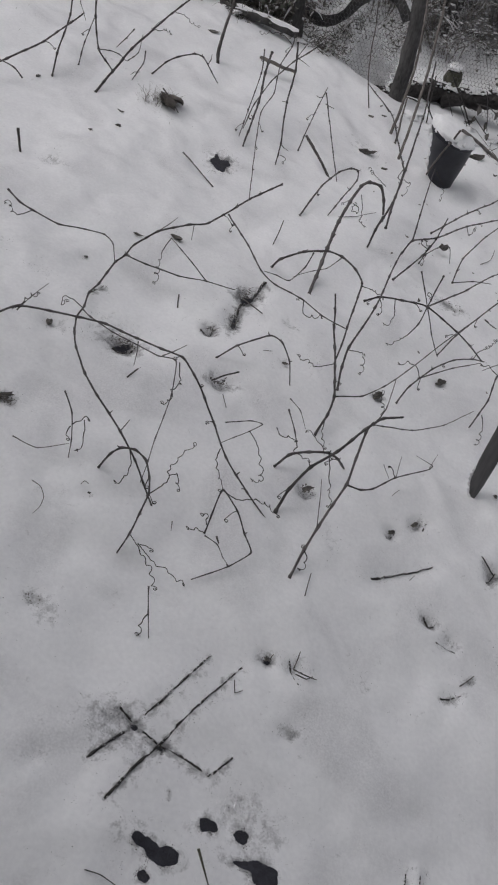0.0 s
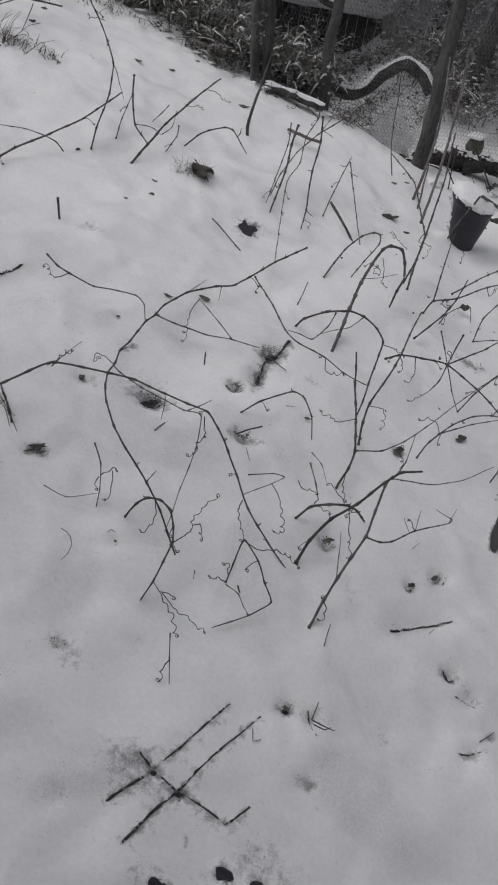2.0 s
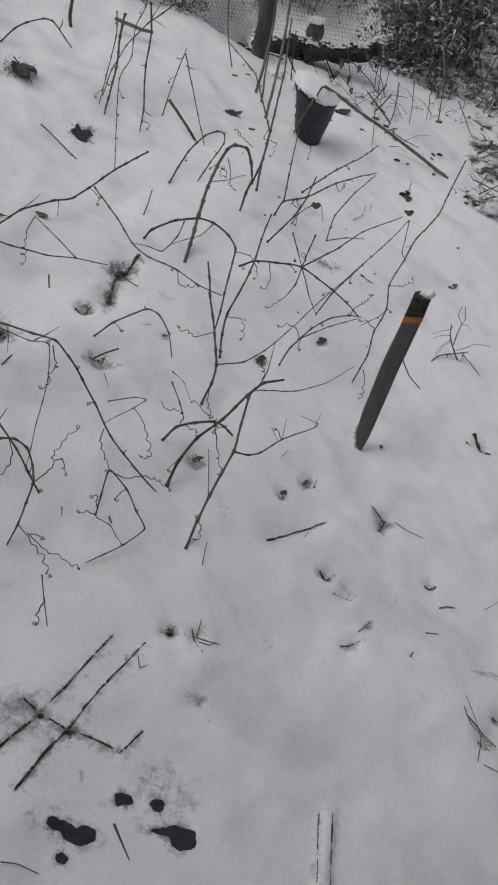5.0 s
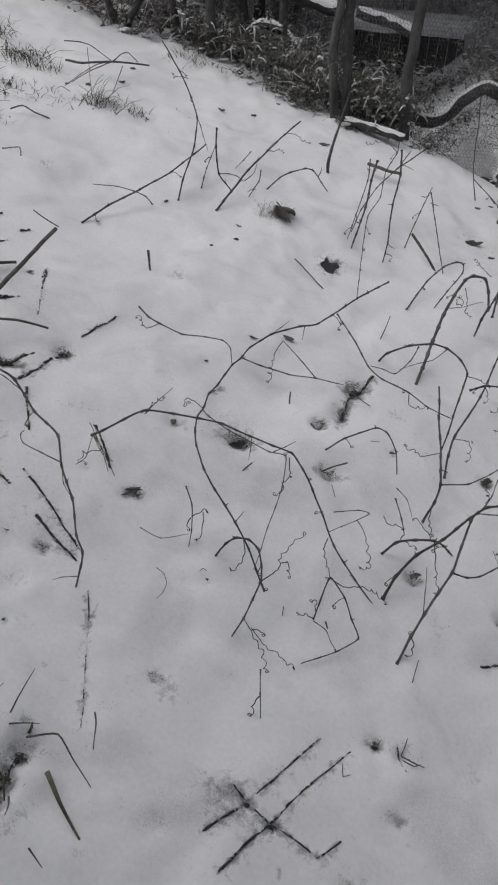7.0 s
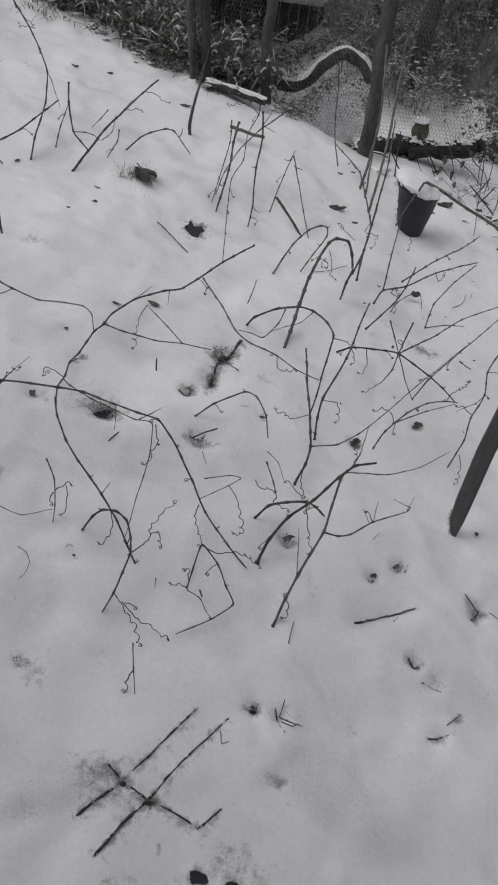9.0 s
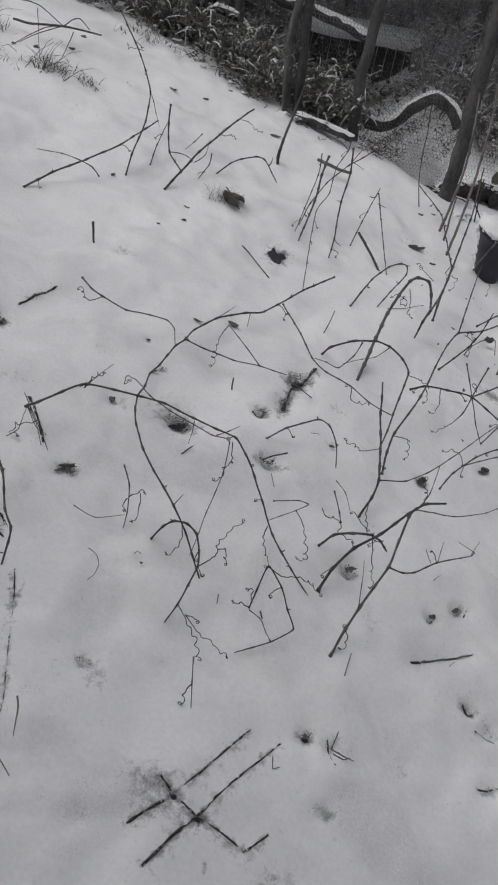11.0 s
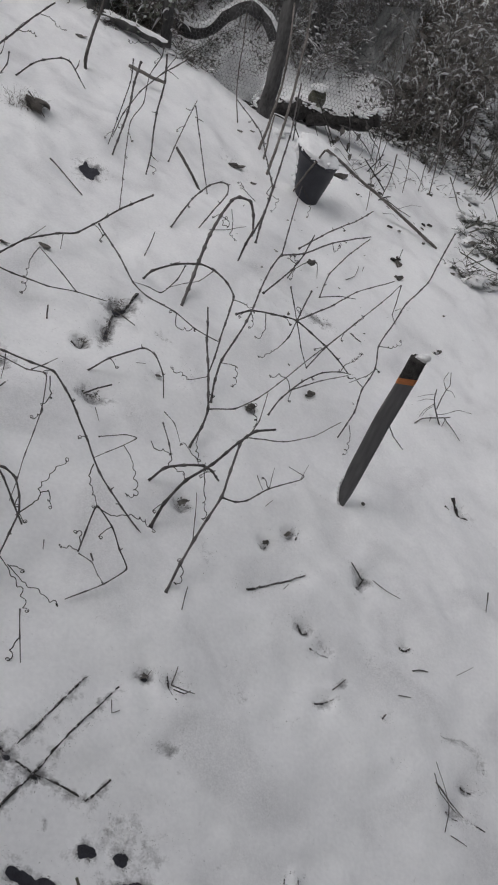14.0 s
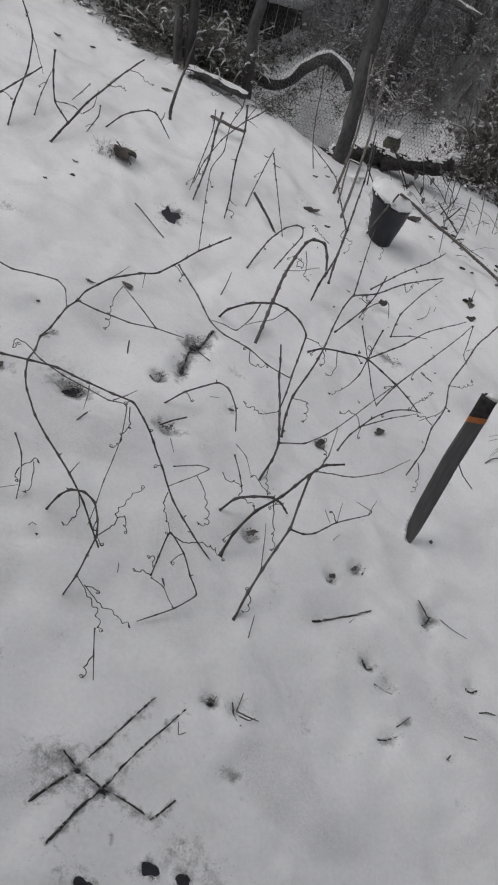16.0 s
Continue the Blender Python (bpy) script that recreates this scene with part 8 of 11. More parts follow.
stick(0.0013, [(0.195, 0.863, 0.070), (0.220, 0.859, 0.065), (0.233, 0.866, 0.067)], 'dark dead twig fragment on the snow', name="twig", group="twig fragments on the snow", rough=0.7, taper=0.6)
stick(0.0011, [(0.069, 0.800, 0.101), (0.075, 0.784, 0.084), (0.091, 0.794, 0.081)], 'dark dead twig fragment on the snow', name="twig", group="twig fragments on the snow", rough=0.7, taper=0.6)
crusted(0.0027, [(0.496, 1.124, 0.019), (0.512, 1.105, 0.023), (0.523, 1.108, 0.010)], 'dark dead twig fragment sunk in the snow', group="twig fragments on the snow", sink=0.1)
crusted(0.0027, [(0.527, 1.066, -0.001), (0.550, 1.069, 0.005), (0.581, 1.063, -0.016)], 'dark dead twig fragment sunk in the snow', group="twig fragments on the snow", sink=0.1)
crusted(0.0062, [(1.068, 1.755, -0.030), (1.074, 1.735, -0.032), (1.090, 1.712, -0.036), (1.119, 1.692, -0.044), (1.123, 1.702, -0.040)], 'dark dead twig fragment sunk in the snow', group="twig fragments on the snow", sink=0.1)
crusted(0.0030, [(1.027, 1.702, -0.029), (1.050, 1.693, -0.028)], 'dark dead twig fragment sunk in the snow', group="twig fragments on the snow", sink=0.1)
crusted(0.0026, [(0.677, 1.295, -0.007), (0.690, 1.311, 0.003), (0.707, 1.336, 0.003)], 'dark dead twig fragment sunk in the snow', group="twig fragments on the snow", sink=0.1)
stick(0.0014, [(0.730, 1.327, -0.013), (0.768, 1.306, -0.021), (0.813, 1.301, -0.036)], 'dark dead twig fragment on the snow', name="twig", group="twig fragments on the snow", rough=0.7, taper=0.6)
crusted(0.0022, [(0.661, 1.358, 0.011), (0.677, 1.345, 0.013), (0.703, 1.332, -0.002)], 'dark dead twig fragment sunk in the snow', group="twig fragments on the snow", sink=0.1)
crusted(0.0030, [(0.797, 1.155, -0.053), (0.814, 1.155, -0.053), (0.833, 1.163, -0.063)], 'dark dead twig fragment sunk in the snow', group="twig fragments on the snow", sink=0.1)
stick(0.0018, [(0.827, 1.095, -0.066), (0.848, 1.101, -0.066), (0.875, 1.105, -0.074)], 'dark dead twig fragment on the snow', name="twig", group="twig fragments on the snow", rough=0.7, taper=0.6)
stick(0.0013, [(0.774, 1.016, -0.062), (0.809, 1.018, -0.066)], 'dark dead twig fragment on the snow', name="twig", group="twig fragments on the snow", rough=0.7, taper=0.6)
stick(0.0020, [(0.720, 0.944, -0.060), (0.728, 0.953, -0.051)], 'dark dead twig fragment on the snow', name="twig", group="twig fragments on the snow", rough=0.7, taper=0.6)
stick(0.0018, [(1.110, 1.393, -0.053), (1.106, 1.341, -0.085)], 'dark dead twig fragment on the snow', name="twig", group="twig fragments on the snow", rough=0.7, taper=0.6)
stick(0.0017, [(1.283, 1.672, -0.094), (1.293, 1.644, -0.107)], 'dark dead twig fragment on the snow', name="twig", group="twig fragments on the snow", rough=0.7, taper=0.6)
stick(0.0018, [(1.423, 1.672, -0.115), (1.402, 1.649, -0.126)], 'dark dead twig fragment on the snow', name="twig", group="twig fragments on the snow", rough=0.7, taper=0.6)
stick(0.0021, [(1.117, 1.090, -0.117), (1.227, 1.136, -0.130), (1.372, 1.202, -0.166)], 'dark dead twig fragment on the snow', name="twig", group="twig fragments on the snow", rough=0.7, taper=0.6)
crusted(0.0053, [(1.395, 1.993, -0.082), (1.389, 1.953, -0.074), (1.405, 1.954, -0.091)], 'dark dead twig fragment sunk in the snow', group="twig fragments on the snow", sink=0.1)
crusted(0.0030, [(1.370, 1.941, -0.083), (1.459, 1.959, -0.094)], 'dark dead twig fragment sunk in the snow', group="twig fragments on the snow", sink=0.1)
crusted(0.0065, [(1.705, 2.135, -0.141), (1.708, 2.093, -0.133)], 'dark dead twig fragment sunk in the snow', group="twig fragments on the snow", sink=0.1)
crusted(0.0038, [(1.696, 2.069, -0.149), (1.741, 2.071, -0.158)], 'dark dead twig fragment sunk in the snow', group="twig fragments on the snow", sink=0.1)
stick(0.0013, [(0.821, 0.818, -0.043), (0.846, 0.789, -0.078), (0.897, 0.768, -0.117)], 'dark dead twig fragment on the snow', name="twig", group="twig fragments on the snow", rough=0.7, taper=0.6)
stick(0.0017, [(0.844, 0.820, -0.086), (0.873, 0.774, -0.087), (0.919, 0.764, -0.123)], 'dark dead twig fragment on the snow', name="twig", group="twig fragments on the snow", rough=0.7, taper=0.6)
stick(0.0011, [(0.861, 0.723, -0.115), (0.866, 0.767, -0.086), (0.838, 0.851, -0.053)], 'dark dead twig fragment on the snow', name="twig", group="twig fragments on the snow", rough=0.7, taper=0.6)
stick(0.0011, [(0.875, 0.718, -0.119), (0.917, 0.703, -0.132)], 'dark dead twig fragment on the snow', name="twig", group="twig fragments on the snow", rough=0.7, taper=0.6)
crusted(0.0021, [(0.928, 0.835, -0.118), (0.961, 0.829, -0.123)], 'dark dead twig fragment sunk in the snow', group="twig fragments on the snow", sink=0.1)
crusted(0.0024, [(0.871, 0.768, -0.105), (0.910, 0.758, -0.115)], 'dark dead twig fragment sunk in the snow', group="twig fragments on the snow", sink=0.1)
stick(0.0014, [(1.035, 0.676, -0.157), (1.046, 0.664, -0.159), (1.060, 0.660, -0.168)], 'dark dead twig fragment on the snow', name="twig", group="twig fragments on the snow", rough=0.7, taper=0.6)
stick(0.0009, [(0.962, 1.114, -0.084), (1.020, 1.151, -0.089)], 'dark dead twig fragment on the snow', name="twig", group="twig fragments on the snow", rough=0.7, taper=0.6)
stick(0.0015, [(0.587, 0.979, -0.026), (0.624, 1.016, -0.029)], 'dark dead twig fragment on the snow', name="twig", group="twig fragments on the snow", rough=0.7, taper=0.6)
crusted(0.0019, [(0.538, 0.936, -0.022), (0.592, 0.961, -0.026)], 'dark dead twig fragment sunk in the snow', group="twig fragments on the snow", sink=0.1)
crusted(0.0025, [(0.492, 1.371, 0.048), (0.503, 1.400, 0.062)], 'dark dead twig fragment sunk in the snow', group="twig fragments on the snow", sink=0.1)
crusted(0.0020, [(0.401, 1.315, 0.065), (0.414, 1.331, 0.073)], 'dark dead twig fragment sunk in the snow', group="twig fragments on the snow", sink=0.1)
crusted(0.0051, [(1.117, 2.507, 0.046), (1.154, 2.536, 0.043)], 'dark dead twig fragment sunk in the snow', group="twig fragments on the snow", sink=0.1)
crusted(0.0019, [(0.941, 2.642, 0.120), (1.025, 2.714, 0.113)], 'dark dead twig fragment sunk in the snow', group="twig fragments on the snow", sink=0.1)
crusted(0.0029, [(0.722, 2.367, 0.128), (0.770, 2.351, 0.115)], 'dark dead twig fragment sunk in the snow', group="twig fragments on the snow", sink=0.1)
stick(0.0022, [(0.823, 1.943, 0.084), (0.851, 1.910, 0.047), (0.894, 1.886, 0.018)], 'dark dead twig fragment on the snow', name="twig", group="twig fragments on the snow", rough=0.7, taper=0.6)
crusted(0.0042, [(-0.735, 1.412, 0.378), (-0.722, 1.400, 0.372), (-0.680, 1.350, 0.356), (-0.640, 1.292, 0.332)], 'short dark stub of bark-crusted cane in the snow', group="twig fragments on the snow")

# small branching twig in the open snow
cane(0.0024, [(0.961, 2.040, 0.023), (0.995, 2.065, 0.033), (1.103, 2.102, 0.036)],
     shoots=[(0.0030, [(1.074, 2.086, 0.000), (1.034, 2.088, 0.058), (1.012, 2.092, 0.100), (1.003, 2.096, 0.142)]),
             (0.0020, [(1.037, 2.095, 0.062), (1.036, 2.098, 0.106), (1.038, 2.100, 0.146), (1.044, 2.104, 0.165), (1.026, 2.108, 0.212)]), (0.0013, [(1.038, 2.100, 0.146), (1.014, 2.104, 0.180), (1.018, 2.108, 0.212)]),
             (0.0010, [(1.037, 2.100, 0.146), (1.057, 2.095, 0.146), (1.074, 2.090, 0.130)]), (0.0019, [(1.078, 2.094, 0.032), (1.115, 2.077, 0.008), (1.158, 2.057, -0.023)]),
             (0.0012, [(1.045, 2.088, 0.045), (1.077, 2.092, 0.055), (1.116, 2.095, 0.078), (1.170, 2.098, 0.072)]), (0.0010, [(1.008, 2.092, 0.126), (0.974, 2.085, 0.118), (0.945, 2.080, 0.107)]),
             (0.0010, [(1.011, 2.092, 0.100), (0.980, 2.088, 0.099), (0.953, 2.082, 0.086)]), (0.0010, [(1.018, 2.092, 0.085), (0.991, 2.085, 0.055), (0.979, 2.075, 0.020)]), (0.0010, [(1.022, 2.092, 0.078), (1.000, 2.085, 0.058), (0.990, 2.078, 0.035)]),
             (0.0016, [(1.024, 2.080, 0.035), (1.026, 2.070, -0.005)]), (0.0016, [(1.085, 2.094, 0.036), (1.078, 2.080, -0.010)]), (0.0011, [(1.020, 2.072, 0.006), (1.072, 2.080, 0.004)])],
     label='small branching dead twig lying in open snow', name="dead_twig", category="twig", knots=False, group="")

# ---- the stake and the pot ----
stake((0.653, 1.561, 0.026), (0.654, 1.560, 0.558), 0.0205, 'dark flat weathered stake with an orange painted band')
plant_pot((0.556, 3.180, 0.222), (0.545, 3.160, 0.472), 0.046, 0.089, 'black plastic plant pot, skewed and heaped with snow')

# ---- the fence line and its trees ----
tree(0.018, [(-1.723, 3.985, 0.784), (-1.723, 3.985, 0.904), (-1.787, 3.985, 1.097), (-2.223, 3.985, 2.397), (-2.484, 3.985, 3.697)], 'slim grey-barked young tree at the snow edge', 5, seed=1)
tree(0.019, [(-1.655, 3.988, 0.771), (-1.655, 3.988, 0.891), (-1.535, 3.988, 1.106), (-0.808, 3.988, 2.406), (-0.372, 3.988, 3.706)], 'slim forked young tree at the snow edge', 5, seed=2)
tree(0.018, [(-1.429, 4.109, 0.722), (-1.429, 4.109, 0.842), (-1.462, 4.109, 1.096), (-1.627, 4.109, 2.396), (-1.726, 4.109, 3.696)], 'slim grey-barked young tree at the snow edge', 5, seed=3)
tree(0.027, [(-1.219, 4.013, 0.669), (-1.219, 4.013, 0.789), (-1.218, 4.013, 0.966), (-1.228, 4.033, 1.112), (-1.323, 4.211, 2.412), (-1.379, 4.318, 3.712)], 'dark straight young tree beside the thicket', 5, seed=4)
tree(0.022, [(-0.521, 3.796, 0.485), (-0.521, 3.796, 0.605), (-0.553, 3.796, 0.908), (-0.538, 3.816, 1.158), (-0.456, 3.920, 2.458), (-0.407, 3.983, 3.758)], 'slightly bowed young tree trunk at the fence', 5, seed=5)
tree(0.024, [(-0.466, 3.809, 0.471), (-0.466, 3.809, 0.591), (-0.495, 3.809, 0.980), (-0.504, 3.829, 1.158), (-0.569, 3.975, 2.458), (-0.609, 4.063, 3.758)], 'straight young tree trunk close to its neighbour', 5, seed=6)
tree(0.028, [(-0.179, 3.892, 0.410), (-0.179, 3.892, 0.530), (-0.204, 3.892, 0.816), (-0.185, 3.912, 1.161), (-0.115, 3.987, 2.461), (-0.073, 4.033, 3.761)], 'leaning young tree trunk at the fence', 5, seed=7)
tree(0.037, [(0.338, 3.771, 0.250), (0.338, 3.771, 0.380), (0.342, 3.771, 0.588), (0.330, 3.791, 0.884), (0.300, 3.879, 2.184), (0.269, 3.932, 3.484)], 'leaning dark tree trunk beside the netting', 5, seed=8)
tree(0.017, [(-1.961, 4.055, 0.849), (-1.961, 4.055, 0.969), (-1.906, 4.055, 1.086), (-1.304, 4.055, 2.386), (-0.942, 4.055, 3.686)], 'slim young tree at the snow edge', 5, seed=9)
tree(0.037, [(-2.292, 4.024, 0.929), (-2.292, 4.024, 1.049), (-2.264, 4.024, 1.229), (-2.144, 4.024, 1.979), (-2.072, 4.024, 2.729)], 'dark old stump-like trunk at the snow edge', 5, seed=10)
log(0.034, [(-0.340, 4.12, 0.570), (-0.25, 4.12, 0.566), (-0.159, 4.12, 0.560), (-0.09, 4.12, 0.556), (-0.03, 4.12, 0.574), (0.020, 4.12, 0.614), (0.07, 4.12, 0.668), (0.125, 4.12, 0.718), (0.185, 4.12, 0.740), (0.245, 4.12, 0.722), (0.290, 4.10, 0.680), (0.325, 4.08, 0.630)], 'wavy dark snow-topped trunk lying along the netting', name='bent_trunk', snow=0.25)
log(0.033, [(-0.930, 4.300, 1.060), (-0.748, 4.300, 1.024), (-0.560, 4.300, 0.985)], 'snow-topped log rail of the old fence', name='fence_rail', snow=0.6)
log(0.023, [(-1.076, 4.200, 0.873), (-1.001, 4.200, 0.919), (-0.895, 4.200, 0.898)], 'short crooked snow-topped trunk in the thicket', name='bent_trunk', snow=0.35)
rotten_log(0.042, [(0.25, 3.93, 0.315), (0.338, 3.94, 0.335), (0.436, 3.95, 0.375), (0.577, 3.95, 0.385), (0.664, 3.95, 0.392), (0.793, 3.95, 0.410), (0.93, 3.96, 0.440)], 'black rotten log with ragged snow at the fence foot')
log(0.032, [(-0.62, 5.0, 0.900), (-0.45, 5.0, 0.872), (-0.27, 5.0, 0.815)], 'snow-topped rail of the old fence behind', name='fence_rail', snow=0.5)
log(0.026, [(-1.16, 4.42, 0.72), (-1.12, 4.42, 0.80), (-1.045, 4.42, 0.890), (-0.95, 4.42, 0.865), (-0.86, 4.42, 0.78)], 'arched snow-topped trunk in the thicket', name='bent_trunk', snow=0.4)
log(0.020, [(-0.468, 3.780, 0.600), (-0.315, 3.780, 0.578), (-0.163, 3.780, 0.549)], 'snow-covered log at the edge of the slope', name='fallen_log', snow=0.5)
log(0.025, [(-0.905, 4.300, 0.565), (-0.906, 4.300, 1.084)], 'weathered round fence post', name='fence_post', snow=0.0, category='post')
wire_fence(-0.62, 0.98, 4.02, 0.22, 1.35, 0.0175, 'sagging frosted wire netting fence with caked snow')
drape(((0.907, 5.692, 0.318), (1.25, 5.30, 0.20), (1.36, 5.75, 0.72), (1.13, 5.66, 0.70)), 'grey frosted sheet draped over the bank behind the netting')
build_shadow_shed(-0.94, 0.05, 7.0, 0.08, 0.53, 'low shed-like dark boards for the shadow under a snow-laden roof')
bm = bmesh.new()
blob(bm, (0.682, 4.550, 0.312), (0.05, 0.05, 0.06), 2.2, 3, 0.9, 0.15)
tree_stump = thing('mossy_stone', bm, GRASS, 'small mossy stone with a cap of snow', 'stone')
bm = bmesh.new()
blob(bm, (0.682, 4.550, 0.367), (0.05, 0.05, 0.025), 4.2, 3, 0.5, 0.2)
part('snow_cap', bm, CAP, tree_stump)
old_tree(3.97, 7.70, 0.47, (3.83, 7.751, 0.962), 'big old tree trunk with furrowed bark in the snow')

# ---- thicket behind the edge ----
shrub(-1.61, 4.16, 0.910, 0.15, 0.13, 24, 260, 'dark evergreen undergrowth dusted with snow', LEAF, 16, leaf=0.024, each=True, loads=50)
shrub(-1.46, 4.21, 0.857, 0.15, 0.15, 24, 260, 'dark evergreen undergrowth dusted with snow', GREEN, 16, leaf=0.024, each=True, loads=50)
shrub(-1.30, 4.16, 0.818, 0.15, 0.17, 24, 260, 'dark evergreen undergrowth dusted with snow', GREEN, 16, leaf=0.024, each=True, loads=50)
shrub(-1.15, 4.16, 0.786, 0.15, 0.21, 24, 260, 'dark evergreen undergrowth dusted with snow', LEAF, 16, leaf=0.024, each=True, loads=50)
shrub(-1.01, 4.12, 0.758, 0.15, 0.23, 24, 260, 'dark evergreen undergrowth dusted with snow', GREEN, 16, leaf=0.024, each=True, loads=50)
shrub(-0.87, 4.05, 0.709, 0.15, 0.24, 24, 260, 'dark evergreen undergrowth dusted with snow', GREEN, 16, leaf=0.024, each=True, loads=50)
shrub(-0.75, 4.02, 0.672, 0.15, 0.25, 24, 260, 'dark evergreen undergrowth dusted with snow', LEAF, 16, leaf=0.024, each=True, loads=50)
shrub(-0.62, 3.99, 0.632, 0.15, 0.24, 24, 260, 'dark evergreen undergrowth dusted with snow', GREEN, 16, leaf=0.024, each=True, loads=50)
shrub(-0.38, 4.02, 0.564, 0.15, 0.27, 24, 260, 'dark evergreen undergrowth dusted with snow', GREEN, 16, leaf=0.024, each=True, loads=50)
shrub(-0.28, 4.01, 0.539, 0.15, 0.26, 24, 260, 'dark evergreen undergrowth dusted with snow', LEAF, 16, leaf=0.024, each=True, loads=50)
shrub(-0.45, 3.97, 0.594, 0.15, 0.26, 24, 260, 'dark evergreen undergrowth dusted with snow', GREEN, 16, leaf=0.024, each=True, loads=50)
shrub(-1.93, 4.15, 0.978, 0.16, 0.12, 18, 90, 'twiggy dead undergrowth at the snow edge', LEAF, 26)
shrub(-1.78, 4.09, 0.931, 0.16, 0.12, 18, 90, 'twiggy dead undergrowth at the snow edge', LEAF, 26)
shrub(-2.08, 4.11, 0.995, 0.16, 0.12, 18, 90, 'twiggy dead undergrowth at the snow edge', LEAF, 26)
shrub(1.50, 4.90, 0.172, 0.32, 0.95, 64, 380, 'dense tangled shrub with withered leaves and caught snow', DEAD, 170, leaf=0.05, each=True, pad=1.2, loads=420)
shrub(1.32, 4.66, 0.205, 0.22, 0.55, 44, 260, 'dense tangled shrub with withered leaves and caught snow', DEAD, 110, leaf=0.045, each=True, pad=1.1, loads=300)
shrub(1.75, 5.48, 0.150, 0.28, 0.85, 50, 420, 'dense tangled shrub with withered leaves and caught snow', FROST, 150, leaf=0.035, pad=1.1, loads=260)
shrub(2.47, 7.24, 0.164, 0.50, 1.30, 60, 420, 'bare reddish shrub behind the slope', RUST, 160, leaf=0.035, pad=1.2, loads=160)
shrub(2.63, 7.77, 0.162, 0.34, 1.20, 40, 320, 'bare reddish shrub behind the slope', RUST, 120, leaf=0.035, pad=1.2, loads=120)
shrub(1.16, 4.52, 0.215, 0.14, 0.26, 22, 160, 'low twiggy shrub with russet leaves and caught snow', LEAF, 120)

rng = random.Random(52)
for i in range(34):
    fx, fy, a, h = rng.uniform(1.02, 1.85), rng.uniform(4.15, 4.75), rng.uniform(0, 6.28), rng.uniform(0.22, 0.7)
    fy += 0.5 * max(0.0, fx - 1.35)
    z, c, d = gz(fx, fy), math.cos(a) * h, math.sin(a) * h
    stick(rng.uniform(0.0022, 0.0045), [(fx, fy, z - 0.02), (fx + 0.08 * c, fy + 0.08 * d, z + 0.45 * h), (fx + 0.25 * c, fy + 0.25 * d, z + 0.8 * h), (fx + 0.5 * c, fy + 0.5 * d, z + (0.95 - 0.3 * rng.random()) * h)], "dry brown stalk leaning out of the shrub", name="dry_stalk", mat=REED, taper=0.5, group="dry stalks of the shrub")

# ---- leaves, scraps and clods on the snow ----
leaf_clod(-0.535, 2.735, 0.482, 0.10, 'clod of broad brown leaves with frosted dry grass')
scrap(-0.944, 2.567, 0.556, 0.0216, 0.0151, 1.30)
scrap(-0.703, 2.367, 0.496, 0.0139, 0.0119, 0.00)
scrap(-0.639, 2.471, 0.487, 0.0184, 0.0164, 0.50)
scrap(-0.510, 3.489, 0.563, 0.0546, 0.0219, 0.00)
scrap(-0.664, 2.583, 0.493, 0.0341, 0.0106, -0.50)
scrap(-0.546, 1.812, 0.371, 0.0131, 0.0098, 0.00)
scrap(-0.445, 1.997, 0.369, 0.0313, 0.0104, -0.40)
scrap(-0.340, 2.052, 0.355, 0.0389, 0.0212, -0.50)
scrap(0.221, 3.129, 0.333, 0.0651, 0.0350, 0.40)
scrap(0.226, 3.458, 0.370, 0.0300, 0.0191, 0.00)
scrap(0.284, 3.508, 0.368, 0.0249, 0.0138, 0.00)
scrap(0.303, 3.067, 0.304, 0.0272, 0.0173, 0.00)
scrap(0.736, 3.521, 0.270, 0.0683, 0.0512, 0.30)
scrap(0.723, 3.888, 0.301, 0.0557, 0.0309, 0.80)
scrap(0.053, 1.729, 0.217, 0.0176, 0.0112, 0.00)
scrap(0.345, 1.781, 0.141, 0.0235, 0.0202, 0.00)
scrap(0.170, 1.347, 0.130, 0.0256, 0.0171, 0.50)
scrap(0.161, 1.338, 0.132, 0.0142, 0.0199, 0.00)
scrap(0.468, 1.375, 0.055, 0.0121, 0.0273, -0.70)
scrap(0.400, 1.319, 0.066, 0.0176, 0.0147, 0.60)
scrap(-0.318, 1.098, 0.224, 0.0076, 0.0076, 0.00)
scrap(0.538, 1.938, 0.112, 0.0272, 0.0145, 0.20)
scrap(1.011, 3.039, 0.129, 0.0310, 0.0517, 0.00)
scrap(0.998, 2.926, 0.119, 0.0452, 0.0351, 0.40)
scrap(0.666, 3.420, 0.265, 0.0385, 0.0220, 0.10)
scrap(0.920, 3.617, 0.234, 0.0410, 0.0234, 0.10)
scrap(1.335, 3.954, 0.151, 0.0261, 0.0261, 0.00)
scrap(1.210, 2.797, 0.061, 0.0150, 0.0150, 0.00)
scrap(1.147, 2.534, 0.039, 0.0209, 0.0163, 0.20)
scrap(0.716, 1.583, 0.022, 0.0118, 0.0151, 0.30)
scrap(0.547, 1.952, 0.114, 0.0290, 0.0218, 0.00)
scrap(0.336, 1.768, 0.141, 0.0233, 0.0200, 0.00)
scrap(2.230, 3.205, -0.136, 0.0816, 0.0565, 0.40)
scrap(2.354, 3.608, -0.121, 0.0752, 0.0478, 0.00)
scrap(2.416, 3.629, -0.141, 0.0622, 0.0484, 0.00)
scrap(1.862, 2.881, -0.095, 0.0560, 0.0224, 0.00)
scrap(1.804, 2.827, -0.091, 0.0385, 0.0275, 0.60)
scrap(2.032, 2.841, -0.131, 0.0571, 0.0457, 1.00)
scrap(1.662, 4.245, 0.101, 0.0496, 0.0284, 0.10)
